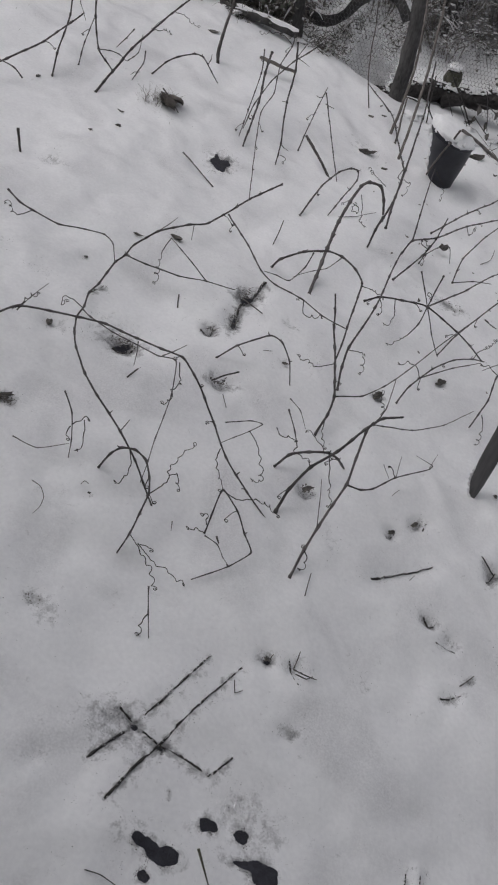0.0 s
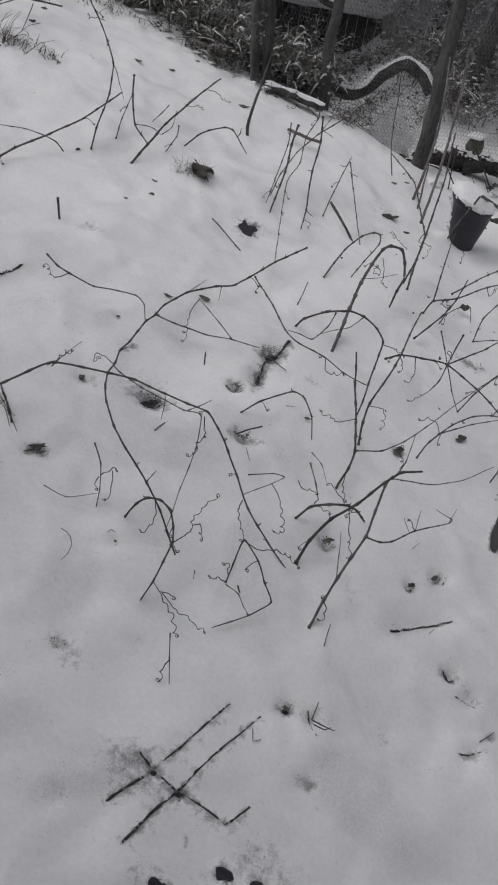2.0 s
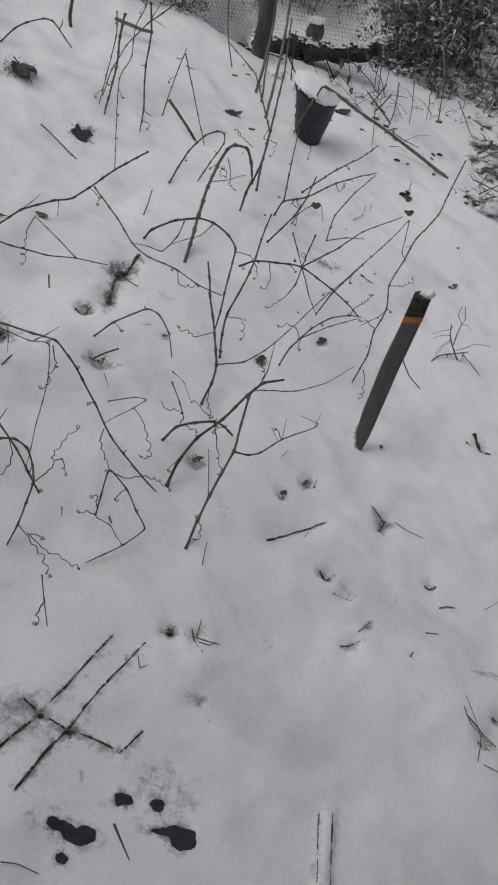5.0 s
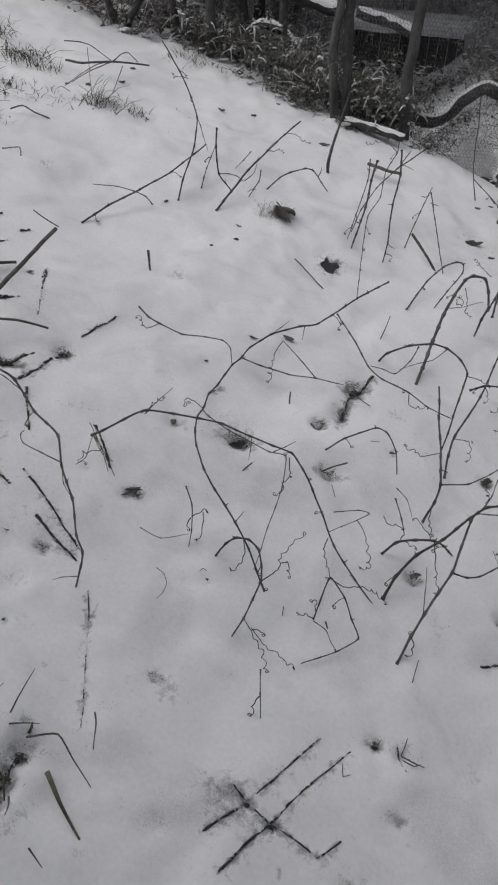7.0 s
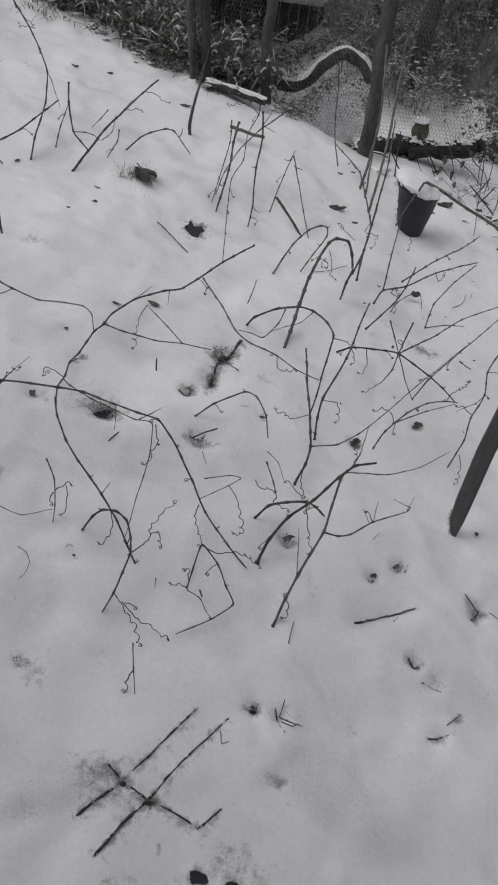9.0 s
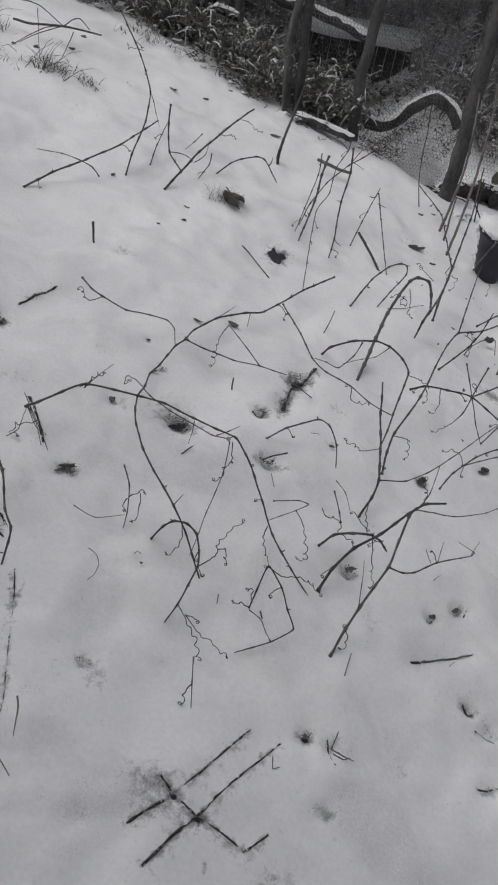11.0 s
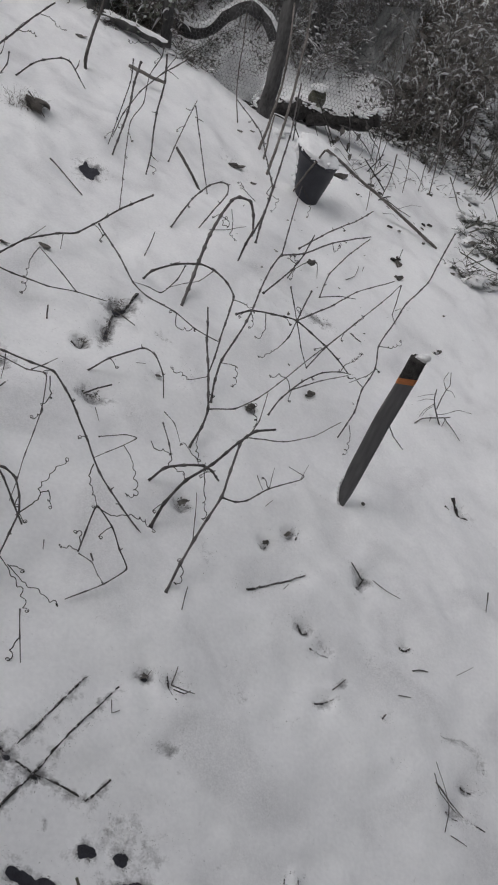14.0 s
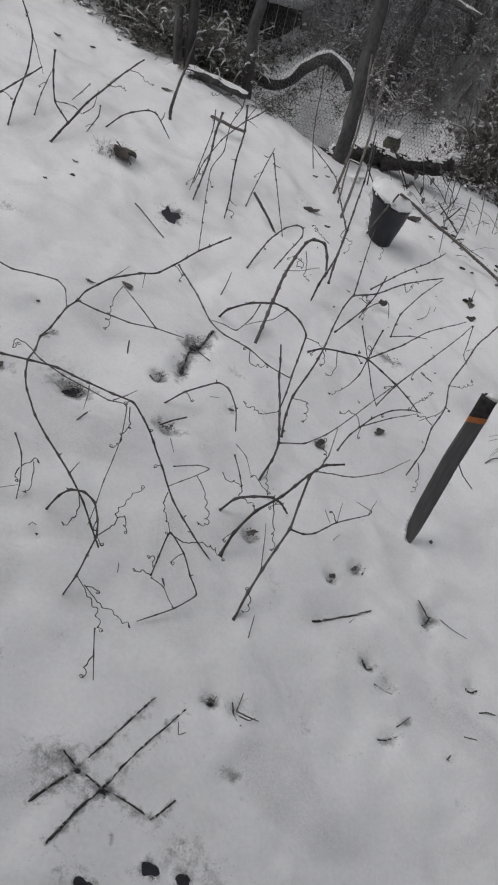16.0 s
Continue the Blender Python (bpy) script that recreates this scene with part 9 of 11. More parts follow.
scrap(1.916, 4.452, 0.075, 0.0301, 0.0301, 0.00)
scrap(0.967, 3.580, 0.220, 0.0292, 0.0204, 0.00)
scrap(0.831, 3.452, 0.233, 0.0224, 0.0168, 0.00)
scrap(1.338, 3.212, 0.072, 0.0251, 0.0223, 0.00)
scrap(1.399, 3.203, 0.057, 0.0280, 0.0337, 0.40)
scrap(1.563, 3.234, 0.037, 0.0460, 0.0288, -0.30)
scrap(2.317, 3.913, -0.070, 0.0786, 0.0429, 0.00)
scrap(2.015, 2.955, -0.111, 0.0349, 0.0232, 0.00)
scrap(2.526, 4.790, -0.047, 0.1676, 0.0419, -0.60)
scrap(2.312, 4.472, -0.018, 0.0939, 0.0391, 0.20)
scrap(-1.985, 3.198, 0.892, 0.0206, 0.0177, 0.00)
scrap(-1.778, 2.974, 0.807, 0.0219, 0.0219, 0.00)
scrap(-1.522, 3.188, 0.785, 0.0307, 0.0251, 0.40)
scrap(-1.429, 3.482, 0.803, 0.0266, 0.0236, 0.00)
scrap(-1.417, 3.312, 0.781, 0.0284, 0.0227, 0.00)
scrap(-1.594, 3.132, 0.794, 0.0222, 0.0166, 0.00)
scrap(-2.300, 3.696, 1.022, 0.0337, 0.0202, 0.00)
scrap(-2.127, 3.901, 0.997, 0.0344, 0.0206, 0.00)
scrap(-2.081, 3.904, 0.988, 0.0411, 0.0205, 0.30)
scrap(-0.989, 3.431, 0.680, 0.0453, 0.0170, -0.40)
scrap(-0.853, 3.513, 0.649, 0.0287, 0.0172, 0.00)
scrap(-0.788, 3.726, 0.658, 0.0270, 0.0150, 0.00)
scrap(-0.507, 3.489, 0.563, 0.0507, 0.0169, 0.00)
scrap(-0.053, 3.861, 0.492, 0.0368, 0.0184, -0.50)
scrap(-1.313, 1.971, 0.578, 0.0279, 0.0120, -0.60)
scrap(-1.154, 1.896, 0.533, 0.0229, 0.0095, 0.40)
scrap(-1.317, 1.760, 0.560, 0.0169, 0.0094, -0.40)
scrap(-1.217, 1.810, 0.539, 0.0169, 0.0094, 0.20)
scrap(-0.555, 1.535, 0.331, 0.0160, 0.0223, 0.30)
scrap(-0.790, 1.030, 0.316, 0.0141, 0.0042, 0.00)
scrap(-0.826, 1.002, 0.321, 0.0056, 0.0225, 0.00)
scrap(-0.689, 0.822, 0.272, 0.0092, 0.0092, 0.00)
scrap(-0.564, 1.260, 0.308, 0.0496, 0.0146, 0.40)
scrap(-0.579, 1.238, 0.307, 0.0232, 0.0087, 0.60)
crusted(0.0019, [(-0.555, 0.956, 0.257), (-0.528, 0.892, 0.242), (-0.498, 0.809, 0.219), (-0.465, 0.725, 0.209), (-0.447, 0.671, 0.196)], 'thin stick almost buried in the snow', sink=0.8)

# ---- snowy rubble between the log and the pot ----
rng = random.Random(44)
for i in range(26):
    fx = rng.uniform(0.36, 1.05)
    fy = 3.60 + 0.22 * rng.random() + 0.12 * (fx > 0.8)
    bm = bmesh.new()
    k = rng.uniform(0.012, 0.032)
    blob(bm, (fx, fy, gz(fx, fy) - 0.05 * k), (k * rng.uniform(0.9, 2.0), k, k * rng.uniform(0.35, 0.6)), i * 2.1, 3, 0.6, 0.9)
    thing("snow_lump", bm, CAP, "small lump of snow on the slope", "snow", "snow lumps below the log")
for i in range(16):
    fx, fy, a = rng.uniform(0.4, 1.15), rng.uniform(3.5, 3.85), rng.uniform(0, 3.14)
    stick(rng.uniform(0.0015, 0.004), [(fx + u * math.cos(a), fy + u * math.sin(a), gz(fx + u * math.cos(a), fy + u * math.sin(a)) + 0.006 + 0.5 * u * (i % 3)) for u in (0, 0.03, 0.07, 0.1 + 0.05 * (i % 2))], "dark twig end in the snow below the log", name="twig", group="twigs below the log", mat=CRUST)

# ---- sunken twigs, stems and leaves over the whole slope ----
crusted(0.0045, [(-0.051, 2.020, 0.287), (-0.082, 1.948, 0.284), (-0.106, 1.913, 0.282)], 'dark rotten twig sunk in the snow', group="half-buried sticks", sink=0.10)
crusted(0.0032, [(-0.107, 1.904, 0.283), (-0.112, 1.839, 0.278), (-0.112, 1.774, 0.267)], 'dark rotten twig sunk in the snow', group="half-buried sticks", sink=0.10)
crusted(0.0024, [(-0.196, 1.722, 0.278), (-0.171, 1.727, 0.274), (-0.163, 1.745, 0.278)], 'dark rotten twig sunk in the snow', group="half-buried sticks", sink=0.20)
crusted(0.0055, [(-0.397, 1.551, 0.292), (-0.368, 1.553, 0.287), (-0.345, 1.566, 0.285)], 'dark rotten twig sunk in the snow', group="half-buried sticks", sink=0.00)
crusted(0.0026, [(-0.501, 1.676, 0.344), (-0.487, 1.713, 0.342), (-0.475, 1.740, 0.342)], 'dark rotten twig sunk in the snow', group="half-buried sticks", sink=0.20)
crusted(0.0020, [(0.719, 0.953, -0.063), (0.730, 0.945, -0.062)], 'dark rotten twig sunk in the snow', group="half-buried sticks", sink=0.20)
crusted(0.0016, [(0.892, 0.940, -0.098), (0.951, 0.946, -0.108), (0.994, 0.916, -0.122), (1.002, 0.875, -0.128)], 'dark rotten twig sunk in the snow', group="half-buried sticks", sink=0.95)
crusted(0.0020, [(0.897, 0.781, -0.118), (0.938, 0.760, -0.131), (0.979, 0.745, -0.144)], 'dark rotten twig sunk in the snow', group="half-buried sticks", sink=0.80)
stick(0.0011, [(-0.132, 1.113, 0.174), (-0.130, 1.086, 0.172)], 'thin dark twig end in the snow', name="twig", mat=STICK, taper=0.7, group="twig fragments on the snow")
stick(0.0010, [(-0.094, 1.533, 0.222), (-0.076, 1.490, 0.214)], 'thin dark twig end in the snow', name="twig", mat=STICK, taper=0.7, group="twig fragments on the snow")
stick(0.0022, [(-0.027, 1.121, 0.145), (-0.019, 1.100, 0.148)], 'thin dark twig end in the snow', name="twig", mat=STICK, taper=0.7, group="twig fragments on the snow")
stick(0.0009, [(-0.015, 1.734, 0.242), (0.010, 1.742, 0.240)], 'thin dark twig end in the snow', name="twig", mat=STICK, taper=0.7, group="twig fragments on the snow")
stick(0.0009, [(0.399, 1.431, 0.086), (0.417, 1.453, 0.092)], 'thin dark twig end in the snow', name="twig", mat=STICK, taper=0.7, group="twig fragments on the snow")
stick(0.0009, [(0.372, 1.533, 0.099), (0.386, 1.483, 0.096)], 'thin dark twig end in the snow', name="twig", mat=STICK, taper=0.7, group="twig fragments on the snow")
stick(0.0012, [(0.193, 1.043, 0.099), (0.197, 1.075, 0.104), (0.202, 1.103, 0.107)], 'thin dark twig end in the snow', name="twig", mat=STICK, taper=0.7, group="twig fragments on the snow")
stick(0.0010, [(0.455, 1.201, 0.039), (0.468, 1.218, 0.042)], 'thin dark twig end in the snow', name="twig", mat=STICK, taper=0.7, group="twig fragments on the snow")
stick(0.0014, [(0.713, 2.664, 0.181), (0.761, 2.735, 0.175), (0.784, 2.812, 0.180)], 'thin dark twig end in the snow', name="twig", mat=STICK, taper=0.7, group="twig fragments on the snow")
stick(0.0012, [(0.806, 2.809, 0.166), (0.815, 2.846, 0.173)], 'thin dark twig end in the snow', name="twig", mat=STICK, taper=0.7, group="twig fragments on the snow")
stick(0.0009, [(-0.340, 1.110, 0.232), (-0.335, 1.117, 0.237), (-0.323, 1.110, 0.239)], 'thin dark twig end in the snow', name="twig", mat=STICK, taper=0.7, group="twig fragments on the snow")
stick(0.0012, [(0.143, 2.542, 0.305), (0.214, 2.591, 0.300), (0.281, 2.666, 0.294)], 'thin dark twig end in the snow', name="twig", mat=STICK, taper=0.7, group="twig fragments on the snow")
stick(0.0050, [(1.503, 3.721, 0.110), (1.602, 3.807, 0.128), (1.734, 3.885, 0.105), (1.813, 3.931, 0.051)], 'bent dark dead stem lying over the tussock', name="dry_stalk", mat=SEDGE, taper=0.5, group="dead stems over the tussocks")
stick(0.0040, [(1.510, 3.681, 0.107), (1.632, 3.797, 0.109), (1.789, 3.906, 0.065)], 'bent dark dead stem lying over the tussock', name="dry_stalk", mat=SEDGE, taper=0.5, group="dead stems over the tussocks")
stick(0.0040, [(1.459, 3.545, 0.104), (1.600, 3.654, 0.084), (1.773, 3.761, 0.044)], 'bent dark dead stem lying over the tussock', name="dry_stalk", mat=SEDGE, taper=0.5, group="dead stems over the tussocks")
stick(0.0030, [(1.417, 3.434, 0.096), (1.497, 3.384, 0.088), (1.579, 3.338, 0.078), (1.722, 3.480, 0.024)], 'bent dark dead stem lying over the tussock', name="dry_stalk", mat=SEDGE, taper=0.5, group="dead stems over the tussocks")
stick(0.0050, [(1.796, 3.912, 0.053), (1.765, 3.670, 0.042), (1.737, 3.517, 0.015)], 'bent dark dead stem lying over the tussock', name="dry_stalk", mat=SEDGE, taper=0.5, group="dead stems over the tussocks")
stick(0.0030, [(1.795, 3.787, 0.042), (1.791, 3.660, 0.035), (1.786, 3.469, 0.015), (1.858, 3.494, -0.020)], 'bent dark dead stem lying over the tussock', name="dry_stalk", mat=SEDGE, taper=0.5, group="dead stems over the tussocks")
stick(0.0030, [(1.432, 3.342, 0.067), (1.547, 3.444, 0.082), (1.721, 3.667, 0.053)], 'bent dark dead stem lying over the tussock', name="dry_stalk", mat=SEDGE, taper=0.5, group="dead stems over the tussocks")
stick(0.0026, [(1.834, 4.107, 0.053), (1.763, 4.110, 0.132), (1.707, 4.129, 0.205)], 'bent dark dead stem lying over the tussock', name="dry_stalk", mat=SEDGE, taper=0.5, group="dead stems over the tussocks")
stick(0.0026, [(1.846, 4.105, 0.049), (1.894, 4.211, 0.114), (1.980, 4.382, 0.185)], 'bent dark dead stem lying over the tussock', name="dry_stalk", mat=SEDGE, taper=0.5, group="dead stems over the tussocks")
stick(0.0030, [(1.856, 3.385, -0.028), (1.967, 3.423, -0.025), (2.137, 3.515, -0.064), (2.347, 3.563, -0.116)], 'bent dark dead stem lying over the tussock', name="dry_stalk", mat=SEDGE, taper=0.5, group="dead stems over the tussocks")
stick(0.0030, [(1.693, 2.726, -0.087), (1.791, 2.860, -0.067), (1.841, 2.902, -0.058), (1.914, 2.933, -0.099)], 'bent dark dead stem lying over the tussock', name="dry_stalk", mat=SEDGE, taper=0.5, group="dead stems over the tussocks")
stick(0.0022, [(1.719, 2.890, -0.044), (1.767, 2.876, -0.065), (1.822, 2.859, -0.091)], 'bent dark dead stem lying over the tussock', name="dry_stalk", mat=SEDGE, taper=0.5, group="dead stems over the tussocks")
stick(0.0055, [(2.267, 3.902, -0.054), (2.403, 3.946, -0.065), (2.587, 4.052, -0.098)], 'bent dark dead stem lying over the tussock', name="dry_stalk", mat=SEDGE, taper=0.5, group="dead stems over the tussocks")
stick(0.0045, [(2.093, 4.567, 0.061), (2.213, 4.607, 0.045), (2.340, 4.643, 0.015)], 'bent dark dead stem lying over the tussock', name="dry_stalk", mat=SEDGE, taper=0.5, group="dead stems over the tussocks")
stick(0.0070, [(2.269, 4.618, 0.016), (2.369, 4.540, 0.001), (2.577, 4.592, -0.047), (2.769, 4.678, -0.108)], 'bent dark dead stem lying over the tussock', name="dry_stalk", mat=SEDGE, taper=0.5, group="dead stems over the tussocks")
stick(0.0045, [(2.237, 4.396, 0.001), (2.265, 4.302, 0.002), (2.328, 4.299, -0.020)], 'bent dark dead stem lying over the tussock', name="dry_stalk", mat=SEDGE, taper=0.5, group="dead stems over the tussocks")
stick(0.0022, [(1.785, 3.799, 0.035), (1.954, 3.878, 0.024), (2.047, 3.947, 0.029), (2.325, 4.295, 0.030)], 'bent dark dead stem lying over the tussock', name="dry_stalk", mat=SEDGE, taper=0.5, group="dead stems over the tussocks")
stick(0.0024, [(1.448, 3.415, 0.080), (1.515, 3.521, 0.102), (1.618, 3.695, 0.103)], 'bent dark dead stem lying over the tussock', name="dry_stalk", mat=SEDGE, taper=0.5, group="dead stems over the tussocks")
stick(0.0024, [(1.955, 3.937, 0.070), (1.996, 3.841, 0.018), (2.000, 3.639, -0.037)], 'bent dark dead stem lying over the tussock', name="dry_stalk", mat=SEDGE, taper=0.5, group="dead stems over the tussocks")
stick(0.0022, [(2.249, 4.131, 0.016), (2.270, 4.010, -0.034), (2.294, 4.000, -0.062)], 'bent dark dead stem lying over the tussock', name="dry_stalk", mat=SEDGE, taper=0.5, group="dead stems over the tussocks")
scrap(1.351, 3.258, 0.086, 0.0300, 0.0165, 2.40, 'dark wet leaf lying on the snow', tall=0.35)
scrap(1.381, 3.245, 0.074, 0.0300, 0.0165, 2.50, 'dark wet leaf lying on the snow', tall=0.35)
scrap(1.405, 3.220, 0.061, 0.0320, 0.0176, 2.50, 'dark wet leaf lying on the snow', tall=0.35)
scrap(1.448, 3.217, 0.054, 0.0350, 0.0193, 1.40, 'dark wet leaf lying on the snow', tall=0.35)
scrap(1.487, 3.211, 0.048, 0.0300, 0.0165, 2.70, 'dark wet leaf lying on the snow', tall=0.35)
scrap(1.537, 3.213, 0.040, 0.0500, 0.0275, 3.00, 'dark wet leaf lying on the snow', tall=0.35)
scrap(1.673, 3.489, 0.034, 0.0500, 0.0275, 0.30, 'dark wet leaf lying on the snow', tall=0.35)
scrap(1.719, 3.493, 0.017, 0.0400, 0.0220, 1.50, 'dark wet leaf lying on the snow', tall=0.35)
scrap(2.337, 3.574, -0.117, 0.0600, 0.0330, 0.40, 'dark wet leaf lying on the snow', tall=0.35)
scrap(2.138, 3.179, -0.107, 0.0700, 0.0385, 1.70, 'dark wet leaf lying on the snow', tall=0.35)
scrap(2.229, 3.210, -0.132, 0.0500, 0.0275, 2.00, 'dark wet leaf lying on the snow', tall=0.35)
scrap(1.960, 2.921, -0.104, 0.0600, 0.0330, 1.40, 'dark wet leaf lying on the snow', tall=0.35)
scrap(1.844, 2.811, -0.097, 0.0500, 0.0275, 2.20, 'dark wet leaf lying on the snow', tall=0.35)
scrap(2.110, 4.349, 0.024, 0.0300, 0.0165, 1.00, 'dark wet leaf lying on the snow', tall=0.35)
scrap(1.558, 4.179, 0.128, 0.0300, 0.0165, 0.60, 'dark wet leaf lying on the snow', tall=0.35)
scrap(1.728, 4.330, 0.103, 0.0350, 0.0193, 2.40, 'dark wet leaf lying on the snow', tall=0.35)
scrap(1.213, 3.509, 0.132, 0.0300, 0.0165, 2.10, 'dark wet leaf lying on the snow', tall=0.35)
scrap(1.952, 4.447, 0.076, 0.0500, 0.0275, 0.60, 'dark wet leaf lying on the snow', tall=0.35)
scrap(1.049, 3.319, 0.166, 0.0300, 0.0165, 1.30, 'dark wet leaf lying on the snow', tall=0.35)
scrap(1.191, 3.339, 0.129, 0.0300, 0.0165, 1.00, 'dark wet leaf lying on the snow', tall=0.35)
scrap(0.553, 2.628, 0.232, 0.0400, 0.0280, 0.60, 'dark curled leaf caught on a cane', tall=0.9)

crusted(0.0017, [(0.460, 0.565, -0.053), (0.452, 0.495, -0.057), (0.447, 0.438, -0.065)], 'thin dark edge of a snow-covered stick', sink=0.25)
crusted(0.0017, [(0.487, 0.566, -0.056), (0.479, 0.496, -0.060), (0.474, 0.439, -0.068)], 'thin dark edge of a snow-covered stick', sink=0.25)
# ---- buds, bark and leaf bits dropped round the canes ----
rng = random.Random(63)
for i in range(75):
    fx, fy = rng.uniform(0.2, 1.5), rng.uniform(1.9, 3.6)
    if (fx - 0.55) ** 2 + (fy - 3.17) ** 2 < 0.02 or fx > 0.55 + 0.35 * (fy - 1.5):
        continue
    k = rng.uniform(0.006, 0.02)
    scrap(fx, fy, sheet_z(fx, fy) - 0.1 * k, k, k * rng.uniform(0.25, 0.7), rng.uniform(0, 3.1), "small dark bit of bark on the snow", tall=0.5, name="bark_bit")

# ---- leafy twigs beside the pot ----
cane(0.0027, [(0.784, 3.606, 0.523), (0.863, 3.746, 0.419), (0.976, 3.959, 0.307), (1.016, 3.935, 0.233)],
     label='thin leafless twig by the pot', name="dead_twig", category="twig", knots=False, group="withered stalks")
cane(0.0027, [(0.665, 3.548, 0.485), (0.762, 3.698, 0.437), (0.897, 3.866, 0.324), (0.971, 3.932, 0.247)],
     label='thin leafless twig by the pot', name="dead_twig", category="twig", knots=False, group="withered stalks")
cane(0.0023, [(0.683, 3.495, 0.555), (0.744, 3.667, 0.436), (0.822, 3.892, 0.278)],
     label='thin leafless twig by the pot', name="dead_twig", category="twig", knots=False, group="withered stalks")
cane(0.0024, [(0.926, 3.881, 0.457), (0.928, 3.889, 0.356), (0.944, 3.903, 0.253)],
     label='thin leafless twig by the pot', name="dead_twig", category="twig", knots=False, group="withered stalks")
cane(0.0022, [(0.960, 3.789, 0.437), (0.985, 3.875, 0.337), (0.977, 3.849, 0.234)],
     label='thin leafless twig by the pot', name="dead_twig", category="twig", knots=False, group="withered stalks")
scrap(0.729, 3.777, 0.397, 0.0229, 0.0268, 0.30, 'withered hanging leaf caught on a twig', tall=1.2, name='dead_leaf')
scrap(0.761, 3.676, 0.364, 0.0160, 0.0292, 0.00, 'withered hanging leaf caught on a twig', tall=1.2, name='dead_leaf')
scrap(0.792, 3.711, 0.308, 0.0195, 0.0237, 0.50, 'withered hanging leaf caught on a twig', tall=1.2, name='dead_leaf')
scrap(0.828, 3.832, 0.370, 0.0167, 0.0243, 0.20, 'withered hanging leaf caught on a twig', tall=1.2, name='dead_leaf')
scrap(0.723, 3.799, 0.348, 0.0231, 0.0150, 0.40, 'withered hanging leaf caught on a twig', tall=1.2, name='dead_leaf')
scrap(0.863, 3.872, 0.420, 0.0202, 0.0153, 0.20, 'withered hanging leaf caught on a twig', tall=1.2, name='dead_leaf')
scrap(0.802, 3.889, 0.430, 0.0269, 0.0153, 0.60, 'withered hanging leaf caught on a twig', tall=1.2, name='dead_leaf')
scrap(0.934, 3.968, 0.360, 0.0208, 0.0126, 0.90, 'withered hanging leaf caught on a twig', tall=1.2, name='dead_leaf')
tuft(-0.586, 2.736, 0.045, 60, 0.045, label='dry pale grass caught in a clod of leaves', width=0.0012, wild=1.5, mat=REED)
tuft(-0.609, 2.691, 0.030, 24, 0.035, label='dry pale grass caught in a clod of leaves', width=0.0012, wild=1.5, mat=REED)
tuft(-0.550, 2.746, 0.040, 40, 0.040, label='dry pale grass caught in a clod of leaves', width=0.0012, wild=1.5, mat=REED)
tuft(-0.508, 2.656, 0.030, 10, 0.030, label='dry pale grass caught in a clod of leaves', width=0.0012, wild=1.5, mat=REED)

# ---- woods beyond the fence ----
rng = random.Random(12)
for i in range(90):
    fx, fy = rng.uniform(-7.5, 6.5), rng.uniform(4.9, 13.5)
    if -1.9 < fx < 0.6 and 7.0 < fy < 10.5 or fx > 2.0 and fy < 7.8 or -0.6 < fx < 2.1 and fy < 6.9:
        continue
    shrub(fx, fy, gz(fx, fy), rng.uniform(0.45, 0.8), rng.uniform(0.6, 1.6), 28, 190, "snow-laden bare bush in the wood beyond", FROST if i % 3 else LEAF, 120, stem_mat=FROST, leaf=0.04, pad=1.6)
for i in range(22):
    fx, fy = rng.uniform(-8, 7), rng.uniform(6.5, 15)
    if -1.9 < fx < 0.6 and 7.0 < fy < 10.5 or fx > 1.5 and fy < 8:
        continue
    z = gz(fx, fy)
    tree(rng.uniform(0.04, 0.1), [(fx, fy, z - 0.1), (fx + rng.uniform(-.1, .1), fy, z + 1.2), (fx + rng.uniform(-.4, .4), fy, z + 3.6)], "bare dark tree in the wood beyond", 6, seed=30 + i, group="trees of the wood beyond")
# evergreens added to shade the ground past the fence; their tops stay out of view
for i, (fx, fy) in enumerate(((-5.2, 6.3), (-3.4, 8.6), (-2.2, 8.8), (-0.2, 10.8), (1.2, 8.8), (3.0, 10.2), (-4.6, 10.0), (-2.2, 11.2), (3.6, 12.6), (-6.8, 8.6), (7.2, 11.0))):
    shade_conifer(fx, fy, 0.045, 7.5 + (i % 4) * 0.8, 60 + i, "added evergreen with a bare lower trunk, its crown out of view for shade", 2.2 if fx > -1.0 else 1.9, 2.7 if fx > -1.0 else 2.5)
rng = random.Random(21)
for i in range(14):
    fx, fy = rng.uniform(1.2, 2.8), rng.uniform(7.2, 9.8)
    shrub(fx, fy, gz(fx, fy), 0.5, rng.uniform(0.5, 1.3), 26, 150, "snow-laden bare bush in the wood beyond", FROST if i % 3 else RUST, 90, stem_mat=FROST, leaf=0.035, pad=1.4)
for i in range(80):
    fx, fy = rng.uniform(-0.3, 1.8), rng.uniform(5.3, 6.8)
    litter(fx, fy, 0.24, 0.15, 120, 0, "dark leaves in a hollow of the snowy bank", leaf=0.03, twigs=0.5, tall=0.08, gap=-0.1)
tree(0.055, [(0.690, 5.5, 0.20), (0.695, 5.5, 0.55), (0.725, 5.5, 0.90), (0.75, 5.5, 1.2), (0.80, 5.55, 2.4), (0.9, 5.6, 3.8)], "bare dark tree on the bank", 6, seed=71, group="trees of the wood beyond")
tree(0.040, [(0.42, 6.6, 0.1), (0.43, 6.6, 0.6), (0.45, 6.6, 1.0), (0.44, 6.7, 3.6)], "bare dark tree on the bank", 6, seed=72, group="trees of the wood beyond")
tree(0.040, [(1.24, 6.2, 0.1), (1.22, 6.2, 0.8), (1.21, 6.2, 1.2), (1.25, 6.3, 3.6)], "bare dark tree on the bank", 6, seed=73, group="trees of the wood beyond")
